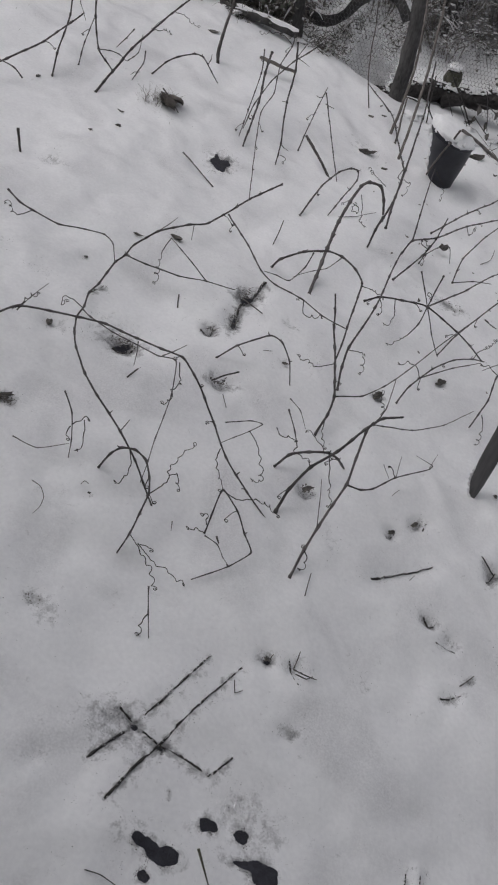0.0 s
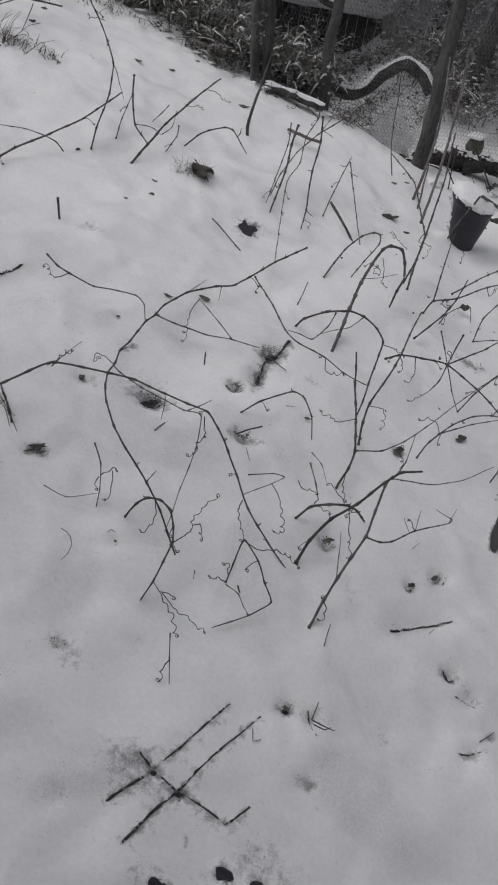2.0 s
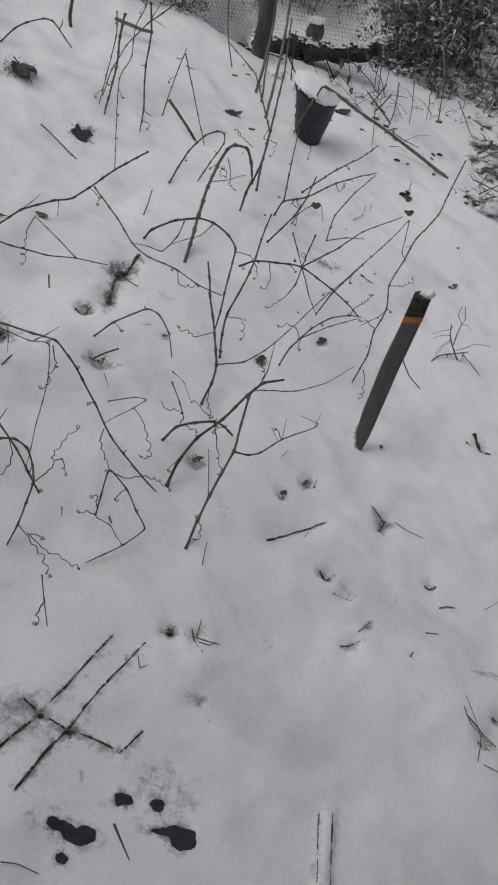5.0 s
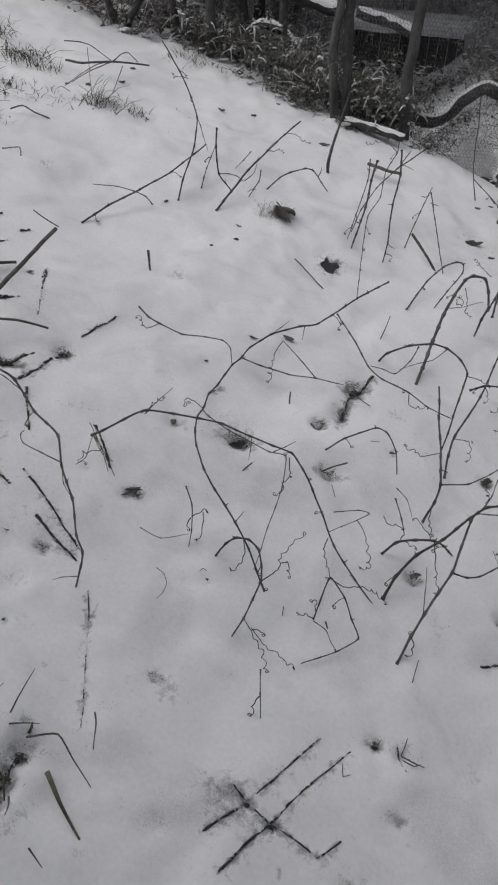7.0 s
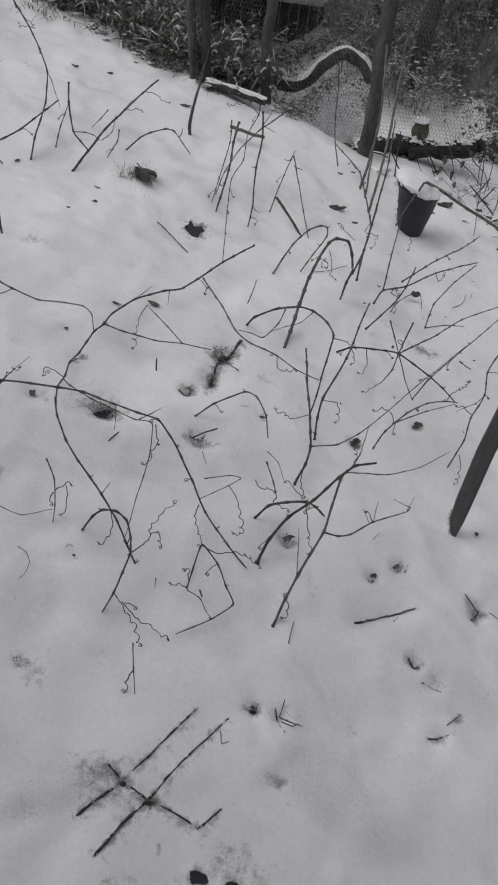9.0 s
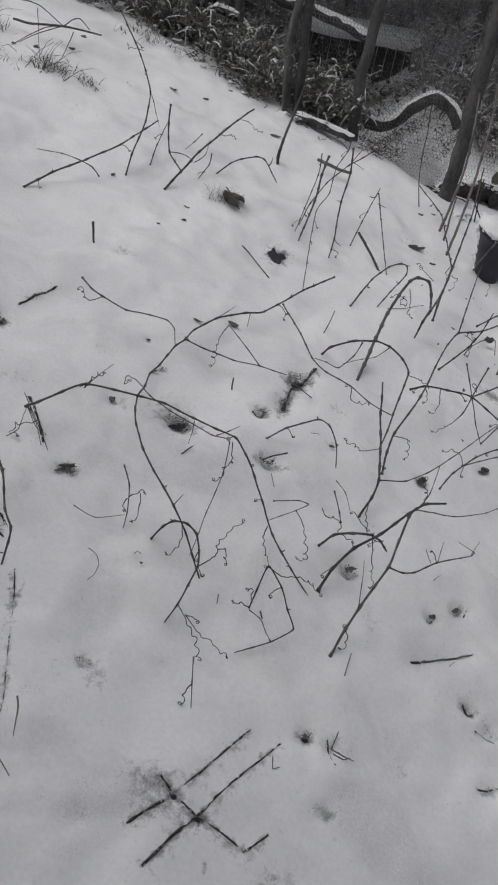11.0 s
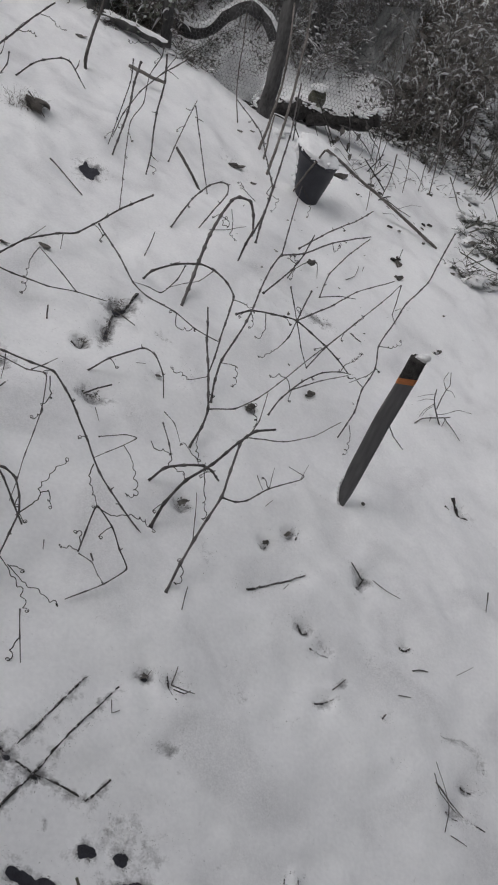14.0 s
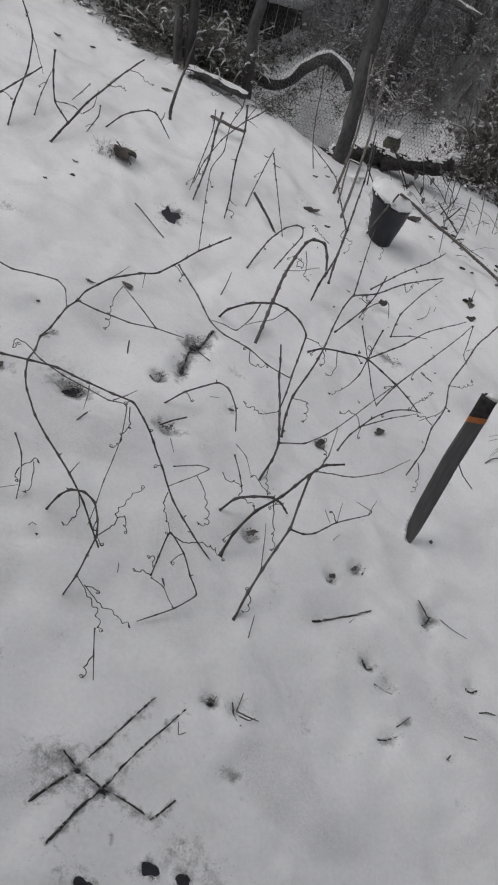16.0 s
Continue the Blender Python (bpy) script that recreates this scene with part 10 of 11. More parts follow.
# more added evergreens, placed to dim the shed and the left side
shade_conifer(-0.7, 8.6, 0.055, 7.0, 90, "added evergreen with a bare lower trunk, its crown out of view for shade", 1.7, 3.0)
shade_conifer(-0.82, 6.0, 0.045, 7.2, 97, "added evergreen with low branches out of view for shade", 1.5, 2.1)
shade_conifer(-2.3, 6.6, 0.045, 7.2, 98, "added evergreen with low branches out of view for shade", 2.4, 1.75)

for fx, fy, h, m in ((1.42, 5.75, 0.75, LEAF), (1.68, 6.15, 0.95, RUST), (1.30, 6.25, 0.9, FROST), (1.98, 6.45, 1.0, RUST), (1.58, 6.75, 1.1, LEAF), (1.08, 6.55, 0.95, FROST), (1.90, 5.95, 0.8, RUST), (2.2, 6.9, 1.1, LEAF)):
    shrub(fx, fy, gz(fx, fy), 0.32, h, 34, 220, "tangled brush with a few russet leaves on the bank", m, 60, stem_mat=TWIG, leaf=0.035, pad=1.2, loads=90)
tree(0.032, [(0.701, 6.000, 0.150), (0.761, 6.000, 0.483), (0.792, 6.000, 0.680), (0.821, 6.000, 0.868), (0.881, 6.000, 1.653), (0.953, 6.050, 3.400)], "dark slanting tree on the bank", 5, seed=74, group="trees of the wood beyond")
log(0.022, [(0.70, 5.48, 1.02), (0.785, 5.47, 0.995), (0.93, 5.46, 0.985), (1.10, 5.45, 0.945)], "snow-topped broken limb caught between the trees", name="fallen_branch", snow=0.2, category="branch")
for fx, fy, h in ((0.30, 5.75, 0.40), (0.50, 5.55, 0.36), (0.66, 5.35, 0.30), (0.84, 5.60, 0.42), (1.02, 5.85, 0.50), (0.55, 6.0, 0.55), (0.20, 6.3, 0.55), (0.85, 6.3, 0.7), (1.25, 6.2, 0.8), (0.45, 7.3, 0.8), (0.9, 7.2, 0.9), (0.25, 7.7, 0.8)):
    shrub(fx, fy, gz(fx, fy), 0.26, h, 26, 170, "frosted tangle of brush on the bank", FROST, 120, stem_mat=TWIG if fy < 6 else FROST, leaf=0.03, pad=1.2)
for fx, fy, h in ((-1.55, 5.0, 0.5), (-1.25, 5.2, 0.55), (-1.0, 5.1, 0.5), (-1.75, 5.6, 0.7), (-1.3, 6.2, 0.7), (-0.95, 7.3, 0.75), (-1.3, 7.6, 0.8), (-0.5, 7.9, 0.8), (-0.1, 8.0, 0.8)):
    shrub(fx, fy, gz(fx, fy), 0.28, h, 28, 200, "frosted tangle of brush behind the fence", FROST, 140, stem_mat=FROST, leaf=0.035, pad=1.3)
# a belt of frosted brush that closes the view between the trees
rng = random.Random(31)
bush = [shrub(-2.6 + 1.3 * i, 9.0 + 0.3 * (i % 2), gz(-2.6 + 1.3 * i, 9.0), 0.55, 1.0 + 0.2 * i, 34, 200, "frosted brush of the wood beyond", FROST, 130, stem_mat=FROST, leaf=0.04, pad=1.7) for i in range(4)]
for i in range(150):
    fx, fy = rng.uniform(-6.5, 6.0), 8.1 + 5.5 * rng.random() ** 1.5
    if fx < 0.3 and fx > -1.7 and fy < 8.4 or fx > 3.2 and fy < 8.6:
        continue
    copy_thing(bush[i % 4], Matrix.Translation((fx, fy, gz(fx, fy))) @ Matrix.Rotation(rng.uniform(0, 6.28), 4, "Z") @ Matrix.Diagonal((1, 1, rng.uniform(0.6, 1.2), 1)))

# ---- grass ----
tuft(-2.193, 3.319, 0.100, 114, 0.057, width=0.0021, wild=1.25)
tuft(-2.115, 3.412, 0.120, 133, 0.067, width=0.0021, wild=1.25)
tuft(-2.009, 3.349, 0.080, 76, 0.057, width=0.0021, wild=1.25)
tuft(-1.842, 3.243, 0.120, 171, 0.071, width=0.0021, wild=1.25)
tuft(-1.700, 3.208, 0.060, 45, 0.067, width=0.0021, wild=1.25)
tuft(-1.854, 2.881, 0.120, 95, 0.057, width=0.0021, wild=1.25)
tuft(-1.776, 2.980, 0.050, 38, 0.048, width=0.0021, wild=1.25)
tuft(-1.843, 2.724, 0.100, 95, 0.057, width=0.0021, wild=1.25)
tuft(-1.664, 2.968, 0.080, 57, 0.048, width=0.0021, wild=1.25)
tuft(-1.546, 2.993, 0.100, 49, 0.048, width=0.0021, wild=1.25)
tuft(-1.421, 3.075, 0.060, 114, 0.067, width=0.0021, wild=1.25)
tuft(-1.342, 3.127, 0.080, 45, 0.048, width=0.0021, wild=1.25)
tuft(-1.244, 3.077, 0.060, 45, 0.057, width=0.0021, wild=1.25)
tuft(-1.771, 2.558, 0.080, 57, 0.057, width=0.0021, wild=1.25)
tuft(-1.692, 2.679, 0.080, 45, 0.048, width=0.0021, wild=1.25)
tuft(-1.991, 2.941, 0.070, 57, 0.048, width=0.0021, wild=1.25)
tuft(-1.129, 3.264, 0.050, 19, 0.028, width=0.0021, wild=1.25)
tuft(-1.299, 3.838, 0.120, 57, 0.076, width=0.0021, wild=1.25)
tuft(-1.281, 4.013, 0.100, 57, 0.076, width=0.0021, wild=1.25)
tuft(-1.140, 3.856, 0.120, 30, 0.057, width=0.0021, wild=1.25)
tuft(-1.228, 2.843, 0.150, 26, 0.019, width=0.0021, wild=1.25)
tuft(-1.097, 2.890, 0.150, 19, 0.019, width=0.0021, wild=1.25)
tussock(2.117, 4.678, 0.121, 0.081, 0.5, 108, 0.137, 'flattened grass tussock with snow between the blades', 8)
tussock(2.328, 4.772, 0.146, 0.097, 1.2, 108, 0.137, 'flattened grass tussock with snow between the blades', 9)
tussock(2.443, 4.583, 0.170, 0.113, 1.9, 144, 0.160, 'flattened grass tussock with snow between the blades', 10)
tussock(2.432, 4.091, 0.146, 0.097, 2.6, 90, 0.137, 'flattened grass tussock with snow between the blades', 11)
tussock(2.894, 4.725, 0.194, 0.130, 0.3, 144, 0.160, 'flattened grass tussock with snow between the blades', 12)
tussock(2.407, 3.718, 0.121, 0.081, 1.0, 72, 0.114, 'flattened grass tussock with snow between the blades', 13)
tussock(2.230, 3.253, 0.146, 0.097, 1.7, 90, 0.091, 'flattened grass tussock with snow between the blades', 14)
tussock(2.108, 2.921, 0.097, 0.065, 2.4, 54, 0.068, 'flattened grass tussock with snow between the blades', 15)
tussock(2.259, 5.451, 0.243, 0.162, 1.5, 162, 0.182, 'flattened grass tussock with snow between the blades', 18)
tussock(1.807, 4.827, 0.194, 0.130, 2.2, 126, 0.160, 'flattened grass tussock with snow between the blades', 19)
tussock(2.773, 5.925, 0.267, 0.178, 2.9, 180, 0.182, 'flattened grass tussock with snow between the blades', 20)
tussock(3.219, 6.040, 0.292, 0.194, 0.6, 198, 0.182, 'flattened grass tussock with snow between the blades', 21)
tussock(2.625, 6.323, 0.304, 0.203, 1.3, 162, 0.160, 'flattened grass tussock with snow between the blades', 22)
tussock(3.374, 7.054, 0.304, 0.203, 2.0, 162, 0.160, 'flattened grass tussock with snow between the blades', 23)
tussock(4.008, 7.435, 0.304, 0.203, 2.7, 162, 0.182, 'flattened grass tussock with snow between the blades', 24)
tussock(2.241, 6.129, 0.304, 0.203, 0.4, 144, 0.160, 'flattened grass tussock with snow between the blades', 25)
tussock(3.191, 5.542, 0.243, 0.162, 1.1, 162, 0.171, 'flattened grass tussock with snow between the blades', 26)
tussock(1.566, 4.518, 0.146, 0.097, 1.8, 72, 0.182, 'flattened grass tussock with snow between the blades', 27)
tussock(2.313, 5.826, 0.170, 0.113, 2.5, 144, 0.171, 'flattened grass tussock with snow between the blades', 28)
tussock(2.688, 6.092, 0.170, 0.113, 0.2, 144, 0.182, 'flattened grass tussock with snow between the blades', 29)
tussock(1.983, 5.342, 0.146, 0.097, 0.9, 126, 0.160, 'flattened grass tussock with snow between the blades', 30)
tussock(2.557, 5.160, 0.121, 0.081, 1.6, 108, 0.160, 'flattened grass tussock with snow between the blades', 31)
tussock(2.853, 5.255, 0.121, 0.081, 2.3, 108, 0.160, 'flattened grass tussock with snow between the blades', 32)
tussock(3.500, 6.417, 0.170, 0.113, 0.0, 144, 0.171, 'flattened grass tussock with snow between the blades', 33)
tussock(2.271, 5.178, 0.109, 0.073, 0.7, 90, 0.148, 'flattened grass tussock with snow between the blades', 34)
tussock(1.886, 4.649, 0.085, 0.057, 1.4, 64, 0.137, 'flattened grass tussock with snow between the blades', 35)
tussock(1.395, 4.440, 0.146, 0.097, 2.1, 54, 0.205, 'flattened grass tussock with snow between the blades', 36)
tussock(1.644, 4.177, 0.049, 0.032, 2.8, 14, 0.057, 'flattened grass tussock with snow between the blades', 37)
# the broad collapsed tussock below the shrub
tussock(1.66, 3.92, 0.17, 0.055, 0.45, 130, 0.10, "arched mat of dark grass over a lump of snow", 41)
tussock(1.78, 3.66, 0.20, 0.13, 0.35, 300, 0.17, "broad flattened grass tussock loaded with snow", 42)
tussock(1.50, 3.62, 0.05, 0.13, 0.2, 60, 0.10, "broad flattened grass tussock loaded with snow", 43)
tussock(1.50, 3.24, 0.13, 0.045, 0.45, 90, 0.08, "low grass edge matted with dark leaves and snow", 44)
tussock(1.98, 3.46, 0.06, 0.03, -0.4, 24, 0.07, "low grass edge matted with dark leaves and snow", 45)
# upright and lying blades further up the slope
tuft(2.47, 4.93, 0.10, 26, 0.25, width=0.0034, wild=0.8)
tuft(2.62, 4.99, 0.14, 22, 0.22, width=0.0034, wild=0.9)
tuft(1.92, 4.70, 0.12, 20, 0.24, width=0.003, wild=0.9)
tuft(2.20, 5.30, 0.16, 24, 0.26, width=0.0036, wild=1.0)
tuft(1.72, 4.38, 0.10, 16, 0.24, width=0.003, wild=0.9)
rng = random.Random(91)
for fx, fy in ((2.62, 5.90), (2.95, 6.10), (2.35, 5.55), (3.15, 5.60)):
    bm = bmesh.new()
    for _ in range(20):
        blade(bm, Vector((fx + rng.uniform(-0.1, 0.1), fy + rng.uniform(-0.08, 0.08), gz(fx, fy) + rng.uniform(0.02, 0.09))), math.pi + rng.gauss(0.15, 0.35), rng.uniform(0.2, 0.48), rng.uniform(0.003, 0.006), (rng.uniform(1.1, 1.4), rng.uniform(1.5, 1.8)), 0)
    thing("grass_tuft", bm, SEDGE, "spray of long stiff blades lying over the snow", "grass", "", "stuff")
for i in range(95):
    u, v = rng.random(), rng.random()
    fx, fy = 1.75 + 1.5 * u + 1.1 * v * (0.4 + 0.6 * u), 4.85 + 0.5 * u + 2.4 * v
    if math.hypot(fx - 3.97, fy - 7.7) > 0.75:
        tussock(fx, fy, rng.uniform(0.10, 0.2), rng.uniform(0.05, 0.1), rng.uniform(0, 3.1), 34, rng.uniform(0.08, 0.18), "snow-covered leaf clump with a few grass blades", 100 + i)
cane(0.0016, [(1.013, 3.060, 0.195), (1.014, 3.060, 0.155), (1.020, 3.058, 0.110), (1.036, 3.050, 0.070), (1.09, 3.06, 0.108)], shoots=(), label="thin twig with withered leaves", name="dead_twig", category="twig", knots=False, group="")
for k, (fx, fy, fz, ln, tn) in enumerate(((1.006, 3.055, 0.140, 0.05, 1.3), (1.036, 3.045, 0.085, 0.055, 0.4), (0.990, 3.05, 0.135, 0.04, 0.1), (1.259, 3.563, 0.132, 0.035, 0.3), (1.225, 3.55, 0.134, 0.025, -0.6), (0.987, 3.291, 0.182, 0.03, 0.1))):
    thing("dead_leaf", dead_leaf(bmesh.new(), Vector((fx, fy, fz)), Euler((0.3, 0.2, tn)).to_matrix(), ln, ln * 0.24, 0.25, k * 3.1), DEAD, "withered dark leaf curled on the snow", "leaf", "withered leaves below the shrub")

# a nearby tuft of long strap-like blades
stick(0.0057, [(-0.463, 0.563, 0.218), (-0.425, 0.530, 0.200), (-0.367, 0.488, 0.164)], 'dark strap-like grass blade bent onto the snow', name="grass_blade", mat=GRASS, sides=4, taper=0.35, group="long blades at the slope foot", category="grass", rough=0.0)
stick(0.0028, [(-0.518, 0.597, 0.255), (-0.459, 0.613, 0.267), (-0.424, 0.594, 0.230), (-0.384, 0.573, 0.181)], 'dark strap-like grass blade bent onto the snow', name="grass_blade", mat=GRASS, sides=4, taper=0.35, group="long blades at the slope foot", category="grass", rough=0.0)
stick(0.0022, [(-0.584, 0.619, 0.227), (-0.566, 0.657, 0.276), (-0.543, 0.697, 0.324)], 'dark strap-like grass blade bent onto the snow', name="grass_blade", mat=GRASS, sides=4, taper=0.35, group="long blades at the slope foot", category="grass", rough=0.0)
stick(0.0021, [(-0.641, 0.560, 0.291), (-0.618, 0.605, 0.303), (-0.584, 0.654, 0.322)], 'dark strap-like grass blade bent onto the snow', name="grass_blade", mat=GRASS, sides=4, taper=0.35, group="long blades at the slope foot", category="grass", rough=0.0)
stick(0.0036, [(-0.639, 0.540, 0.272), (-0.611, 0.528, 0.249), (-0.589, 0.523, 0.220)], 'dark strap-like grass blade bent onto the snow', name="grass_blade", mat=GRASS, sides=4, taper=0.35, group="long blades at the slope foot", category="grass", rough=0.0)
stick(0.0036, [(-0.606, 0.561, 0.256), (-0.569, 0.546, 0.242), (-0.535, 0.531, 0.219), (-0.518, 0.500, 0.200)], 'dark strap-like grass blade bent onto the snow', name="grass_blade", mat=GRASS, sides=4, taper=0.35, group="long blades at the slope foot", category="grass", rough=0.0)
stick(0.0022, [(-0.571, 0.545, 0.242), (-0.559, 0.517, 0.225), (-0.557, 0.504, 0.206)], 'dark strap-like grass blade bent onto the snow', name="grass_blade", mat=GRASS, sides=4, taper=0.35, group="long blades at the slope foot", category="grass", rough=0.0)
stick(0.0022, [(-0.632, 0.666, 0.335), (-0.638, 0.660, 0.296), (-0.645, 0.653, 0.247)], 'dark strap-like grass blade bent onto the snow', name="grass_blade", mat=GRASS, sides=4, taper=0.35, group="long blades at the slope foot", category="grass", rough=0.0)
stick(0.0030, [(-0.700, 0.647, 0.308), (-0.665, 0.657, 0.292), (-0.647, 0.670, 0.260)], 'dark strap-like grass blade bent onto the snow', name="grass_blade", mat=GRASS, sides=4, taper=0.35, group="long blades at the slope foot", category="grass", rough=0.0)
stick(0.0022, [(-0.566, 0.617, 0.249), (-0.539, 0.624, 0.252), (-0.516, 0.639, 0.238)], 'dark strap-like grass blade bent onto the snow', name="grass_blade", mat=GRASS, sides=4, taper=0.35, group="long blades at the slope foot", category="grass", rough=0.0)
stick(0.0051, [(-0.534, 0.621, 0.220), (-0.526, 0.624, 0.239), (-0.525, 0.631, 0.250)], 'dark strap-like grass blade bent onto the snow', name="grass_blade", mat=GRASS, sides=4, taper=0.35, group="long blades at the slope foot", category="grass", rough=0.0)
stick(0.0029, [(-0.592, 0.454, 0.231), (-0.571, 0.469, 0.208)], 'dark strap-like grass blade bent onto the snow', name="grass_blade", mat=GRASS, sides=4, taper=0.35, group="long blades at the slope foot", category="grass", rough=0.0)
stick(0.0021, [(-0.437, 0.438, 0.194), (-0.409, 0.425, 0.166)], 'dark strap-like grass blade bent onto the snow', name="grass_blade", mat=GRASS, sides=4, taper=0.35, group="long blades at the slope foot", category="grass", rough=0.0)
stick(0.0022, [(-0.425, 0.694, 0.232), (-0.413, 0.673, 0.230), (-0.407, 0.639, 0.192)], 'dark strap-like grass blade bent onto the snow', name="grass_blade", mat=GRASS, sides=4, taper=0.35, group="long blades at the slope foot", category="grass", rough=0.0)
stick(0.0022, [(-0.630, 0.603, 0.296), (-0.627, 0.592, 0.275), (-0.630, 0.588, 0.246)], 'dark strap-like grass blade bent onto the snow', name="grass_blade", mat=GRASS, sides=4, taper=0.35, group="long blades at the slope foot", category="grass", rough=0.0)
stick(0.0021, [(-0.504, 0.497, 0.228), (-0.500, 0.485, 0.217), (-0.505, 0.475, 0.198)], 'dark strap-like grass blade bent onto the snow', name="grass_blade", mat=GRASS, sides=4, taper=0.35, group="long blades at the slope foot", category="grass", rough=0.0)
stick(0.0033, [(0.059, 0.476, 0.108), (0.073, 0.460, 0.083), (0.093, 0.441, 0.045)], 'dark strap-like grass blade bent onto the snow', name="grass_blade", mat=GRASS, sides=4, taper=0.35, group="long blades at the slope foot", category="grass", rough=0.0)
stick(0.0027, [(1.115, 3.593, 0.517), (1.174, 3.733, 0.371), (1.251, 3.916, 0.167)], 'thin dry stem standing before the shrub', name="dry_stalk", mat=REED, taper=0.6)
stick(0.0034, [(0.937, 3.440, 0.458), (0.970, 3.515, 0.330), (0.977, 3.562, 0.215)], 'thin dry stem standing before the shrub', name="dry_stalk", mat=REED, taper=0.6)
stick(0.0025, [(0.828, 3.383, 0.532), (0.869, 3.479, 0.379), (0.867, 3.331, 0.216)], 'thin dry stem standing before the shrub', name="dry_stalk", mat=REED, taper=0.6)
stick(0.0046, [(1.054, 3.396, 0.669), (1.277, 3.906, 0.358), (1.323, 3.946, 0.153)], 'thin dry stem standing before the shrub', name="dry_stalk", mat=REED, taper=0.6)
stick(0.0029, [(1.381, 3.913, 0.285), (1.502, 3.942, 0.138), (1.561, 3.849, 0.090)], 'thin dry stem standing before the shrub', name="dry_stalk", mat=REED, taper=0.6)
stick(0.0027, [(1.018, 3.577, 0.504), (1.088, 3.702, 0.338), (1.132, 3.783, 0.183)], 'thin dry stem standing before the shrub', name="dry_stalk", mat=REED, taper=0.6)
stick(0.0031, [(1.720, 3.973, 0.213), (1.830, 4.016, 0.048), (1.856, 4.073, 0.045)], 'thin dry stem standing before the shrub', name="dry_stalk", mat=REED, taper=0.6)
crusted(0.0051, [(-0.534, 0.587, 0.202), (-0.546, 0.537, 0.199), (-0.551, 0.474, 0.200)], 'dark rotten stick beside the grass in a hollow', sink=0.5)

# ---- undergrowth and leaf litter ----
litter(1.20, 4.34, 0.30, 0.10, 300, 60, 'matted dead leaves and stalks under snow', tall=0.08, leaf=0.04, gap=-0.1, twigs=0.5)
litter(1.60, 4.50, 0.26, 0.12, 260, 60, 'matted dead leaves and stalks under snow', tall=0.08, leaf=0.04, gap=-0.1, twigs=0.5)
litter(1.06, 4.42, 0.22, 0.12, 256, 0, 'matted dead leaves and stalks under snow', tall=0.06, leaf=0.034, gap=0.12, twigs=0.65)
litter(1.33, 4.52, 0.25, 0.14, 416, 0, 'matted dead leaves and stalks under snow', tall=0.06, leaf=0.034, gap=0.12, twigs=0.65)
litter(1.65, 4.72, 0.22, 0.16, 320, 0, 'matted dead leaves and stalks under snow', tall=0.06, leaf=0.034, gap=0.12, twigs=0.65)
litter(2.16, 5.84, 0.40, 0.35, 384, 0, 'matted dead leaves and stalks under snow', tall=0.06, leaf=0.034, gap=0.12, twigs=0.65)
litter(2.82, 6.57, 0.45, 0.40, 448, 0, 'matted dead leaves and stalks under snow', tall=0.06, leaf=0.034, gap=0.12, twigs=0.65)
litter(3.66, 7.27, 0.50, 0.40, 512, 0, 'matted dead leaves and stalks under snow', tall=0.06, leaf=0.034, gap=0.12, twigs=0.65)
litter(2.22, 5.33, 0.30, 0.25, 288, 0, 'matted dead leaves and stalks under snow', tall=0.06, leaf=0.034, gap=0.12, twigs=0.65)
litter(2.83, 5.78, 0.35, 0.30, 416, 0, 'matted dead leaves and stalks under snow', tall=0.06, leaf=0.034, gap=0.12, twigs=0.65)
litter(3.34, 6.05, 0.35, 0.30, 416, 0, 'matted dead leaves and stalks under snow', tall=0.06, leaf=0.034, gap=0.12, twigs=0.65)
litter(3.60, 7.02, 0.30, 0.14, 150, 50, 'snow-covered leaves heaped round the old tree', tall=0.16, leaf=0.05, gap=-0.2, twigs=0.4)
litter(3.95, 6.93, 0.30, 0.14, 150, 50, 'snow-covered leaves heaped round the old tree', tall=0.16, leaf=0.05, gap=-0.2, twigs=0.4)
litter(4.28, 6.95, 0.30, 0.14, 150, 50, 'snow-covered leaves heaped round the old tree', tall=0.16, leaf=0.05, gap=-0.2, twigs=0.4)
litter(4.02, 6.72, 0.30, 0.14, 150, 50, 'snow-covered leaves heaped round the old tree', tall=0.16, leaf=0.05, gap=-0.2, twigs=0.4)
litter(2.53, 4.79, 0.22, 0.16, 320, 0, 'matted dead leaves and stalks under snow', tall=0.06, leaf=0.034, gap=0.12, twigs=0.65)
litter(2.97, 5.09, 0.25, 0.20, 320, 0, 'matted dead leaves and stalks under snow', tall=0.06, leaf=0.034, gap=0.12, twigs=0.65)
litter(1.70, 3.67, 0.13, 0.12, 192, 0, 'matted dead leaves and stalks under snow', tall=0.06, leaf=0.034, gap=0.12, twigs=0.65)
litter(1.41, 3.27, 0.08, 0.06, 96, 0, 'matted dead leaves and stalks under snow', tall=0.06, leaf=0.034, gap=0.12, twigs=0.65)
litter(2.46, 4.05, 0.14, 0.10, 176, 0, 'matted dead leaves and stalks under snow', tall=0.06, leaf=0.034, gap=0.12, twigs=0.65)
litter(2.41, 3.68, 0.13, 0.09, 176, 0, 'matted dead leaves and stalks under snow', tall=0.06, leaf=0.034, gap=0.12, twigs=0.65)
litter(2.18, 3.15, 0.11, 0.08, 176, 0, 'matted dead leaves and stalks under snow', tall=0.06, leaf=0.034, gap=0.12, twigs=0.65)
litter(1.90, 2.91, 0.09, 0.05, 80, 0, 'matted dead leaves and stalks under snow', tall=0.06, leaf=0.034, gap=0.12, twigs=0.65)
litter(2.07, 2.86, 0.09, 0.07, 112, 0, 'matted dead leaves and stalks under snow', tall=0.06, leaf=0.034, gap=0.12, twigs=0.65)
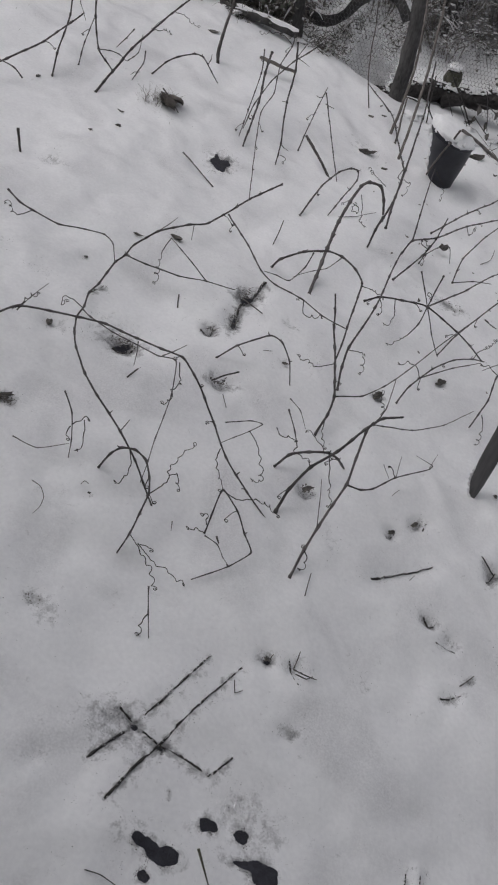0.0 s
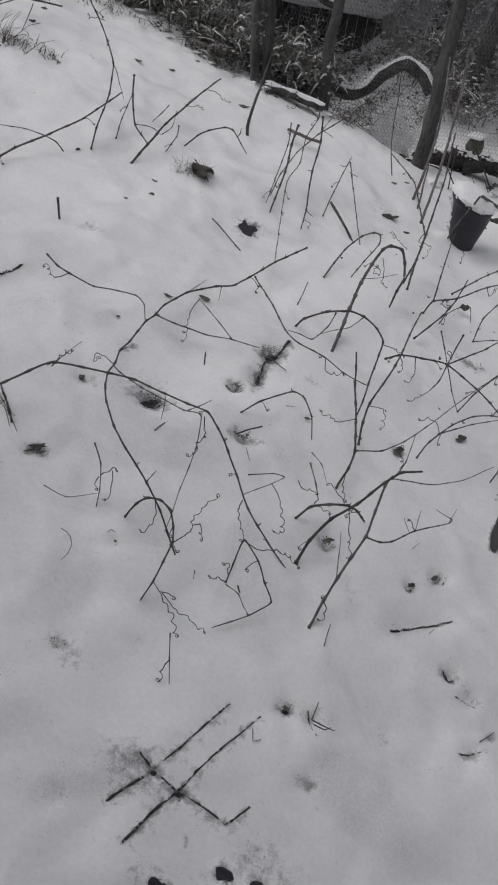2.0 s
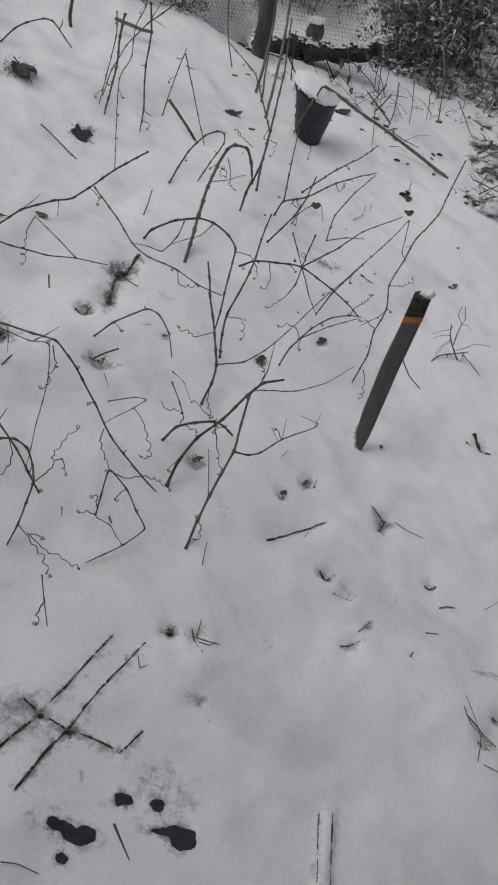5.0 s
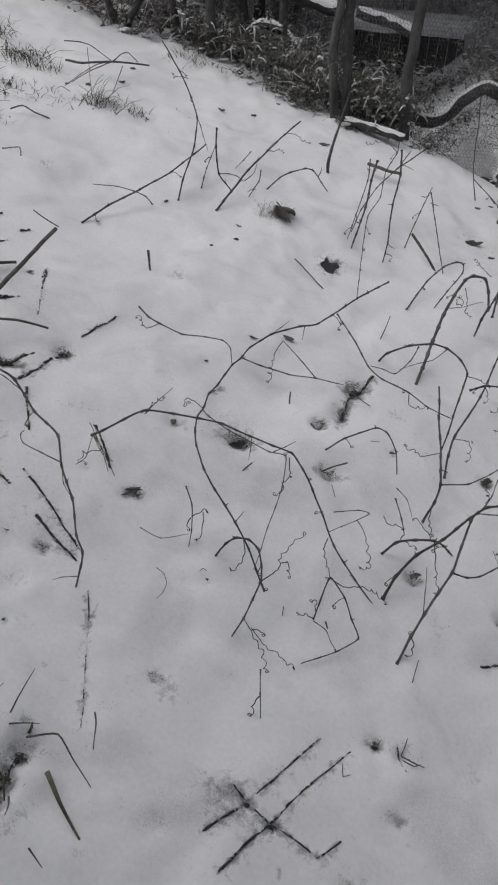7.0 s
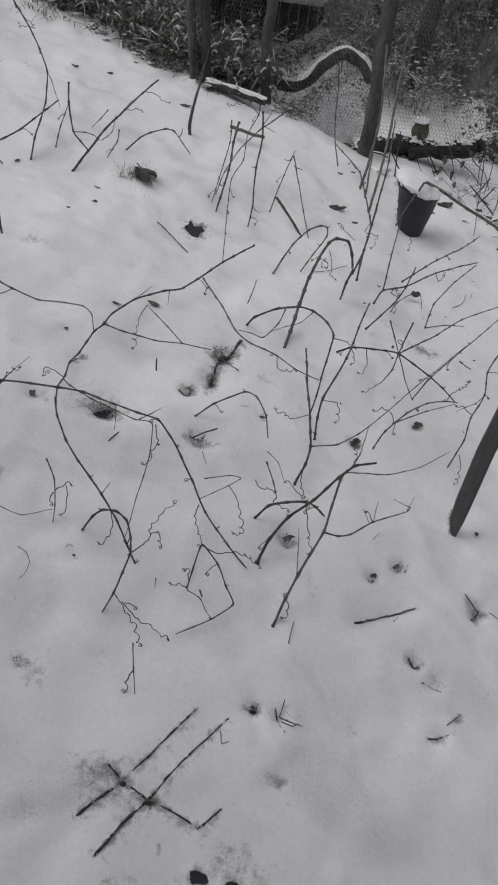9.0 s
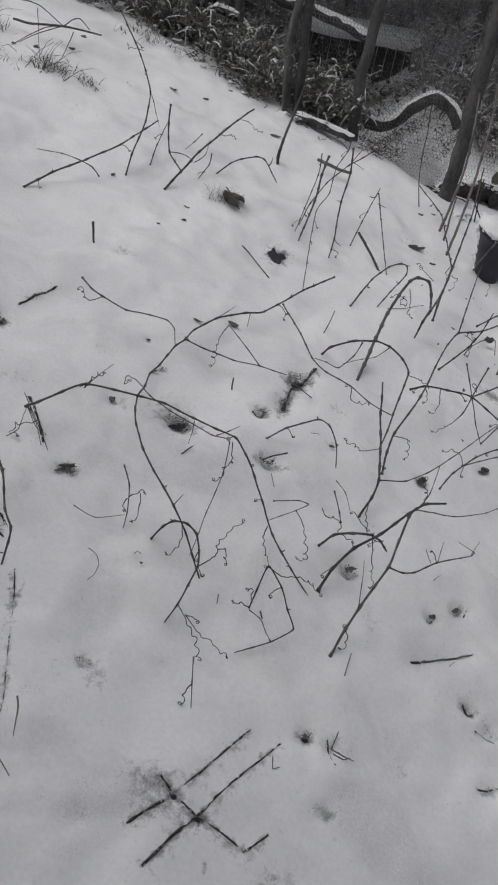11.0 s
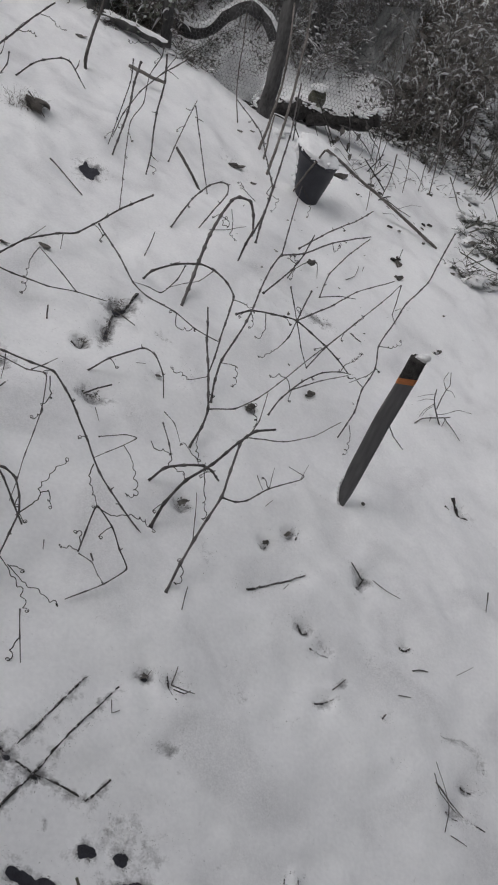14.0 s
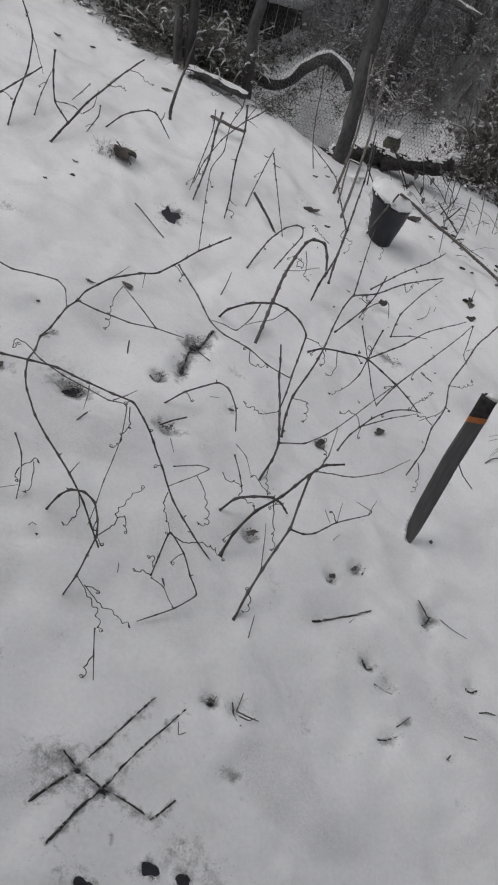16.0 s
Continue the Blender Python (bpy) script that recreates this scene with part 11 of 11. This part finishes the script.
litter(2.09, 4.61, 0.14, 0.10, 128, 0, 'matted dead leaves and stalks under snow', tall=0.06, leaf=0.034, gap=0.12, twigs=0.65)
litter(-1.69, 3.98, 0.20, 0.08, 165, 10, 'dark leaf litter along the snow edge', tall=0.05, leaf=0.016, twigs=0.45, gap=-0.05, long=0.6)
litter(-1.94, 4.05, 0.20, 0.10, 180, 10, 'dark leaf litter along the snow edge', tall=0.05, leaf=0.016, twigs=0.45, gap=-0.05, long=0.6)
litter(-1.42, 4.10, 0.18, 0.08, 195, 8, 'dark leaf litter along the snow edge', tall=0.05, leaf=0.016, twigs=0.45, gap=-0.05, long=0.6)
litter(-1.18, 4.03, 0.16, 0.07, 195, 8, 'dark leaf litter along the snow edge', tall=0.05, leaf=0.016, twigs=0.45, gap=-0.05, long=0.6)
litter(-0.92, 3.88, 0.14, 0.06, 210, 7, 'dark leaf litter along the snow edge', tall=0.05, leaf=0.016, twigs=0.45, gap=-0.05, long=0.6)
litter(-0.71, 3.85, 0.14, 0.06, 225, 7, 'dark leaf litter along the snow edge', tall=0.05, leaf=0.016, twigs=0.45, gap=-0.05, long=0.6)
litter(-0.49, 3.76, 0.12, 0.06, 165, 6, 'dark leaf litter along the snow edge', tall=0.05, leaf=0.016, twigs=0.45, gap=-0.05, long=0.6)
litter(-0.31, 3.84, 0.12, 0.05, 135, 5, 'dark leaf litter along the snow edge', tall=0.05, leaf=0.016, twigs=0.45, gap=-0.05, long=0.6)
litter(-0.05, 3.84, 0.13, 0.05, 165, 6, 'dark leaf litter along the snow edge', tall=0.05, leaf=0.016, twigs=0.45, gap=-0.05, long=0.6)
litter(0.27, 5.25, 0.20, 0.08, 300, 60, 'dark leaf litter along the snow edge', tall=0.06, leaf=0.018)
litter(0.03, 5.66, 0.20, 0.08, 260, 50, 'dark leaf litter along the snow edge', tall=0.06, leaf=0.018)
litter(0.80, 3.62, 0.16, 0.10, 30, 0, 'withered stalks and leaf bits in the snow below the shrub', leaf=0.022, twigs=0.6, tall=0.02, gap=-0.05)
litter(1.02, 3.86, 0.16, 0.10, 30, 0, 'withered stalks and leaf bits in the snow below the shrub', leaf=0.022, twigs=0.6, tall=0.02, gap=-0.05)
litter(1.28, 4.02, 0.16, 0.10, 30, 0, 'withered stalks and leaf bits in the snow below the shrub', leaf=0.022, twigs=0.6, tall=0.02, gap=-0.05)
litter(0.98, 3.48, 0.16, 0.10, 30, 0, 'withered stalks and leaf bits in the snow below the shrub', leaf=0.022, twigs=0.6, tall=0.02, gap=-0.05)
litter(1.50, 4.12, 0.16, 0.10, 30, 0, 'withered stalks and leaf bits in the snow below the shrub', leaf=0.022, twigs=0.6, tall=0.02, gap=-0.05)
litter(-2.10, 3.39, 0.14, 0.08, 26, 0, 'withered grass stalks matted in the snow', twigs=0.8, tall=0.03)
litter(-1.82, 3.22, 0.14, 0.08, 26, 0, 'withered grass stalks matted in the snow', twigs=0.8, tall=0.03)
litter(-1.84, 2.85, 0.14, 0.08, 26, 0, 'withered grass stalks matted in the snow', twigs=0.8, tall=0.03)
litter(-1.80, 2.65, 0.14, 0.08, 26, 0, 'withered grass stalks matted in the snow', twigs=0.8, tall=0.03)
litter(-1.41, 3.04, 0.14, 0.08, 26, 0, 'withered grass stalks matted in the snow', twigs=0.8, tall=0.03)
rng = random.Random(77)
for i in range(46):
    fx, fy = rng.uniform(-2.6, 1.5), rng.uniform(4.5, 7.9)
    if -0.4 < fx < 1.7 and fy < 6.4:
        continue
    litter(fx, fy, 0.42, 0.32, 190, 40, "tangled dead stalks and leaves in snow beyond the fence", leaf=0.045, twigs=0.55, tall=0.3)

# soil crumbs in the thin, sunken snow round the debris
for sx, sy, rx, ry, turn, much in SOIL_SHADE:
    if ry > 0.0076:
        speckle(sx, sy, rx, ry, turn, much)
rough_patch(0.123, 0.584, 0.067, 0.042, 0.2)
rough_patch(-0.371, 1.631, 0.123, 0.065, 0.0)
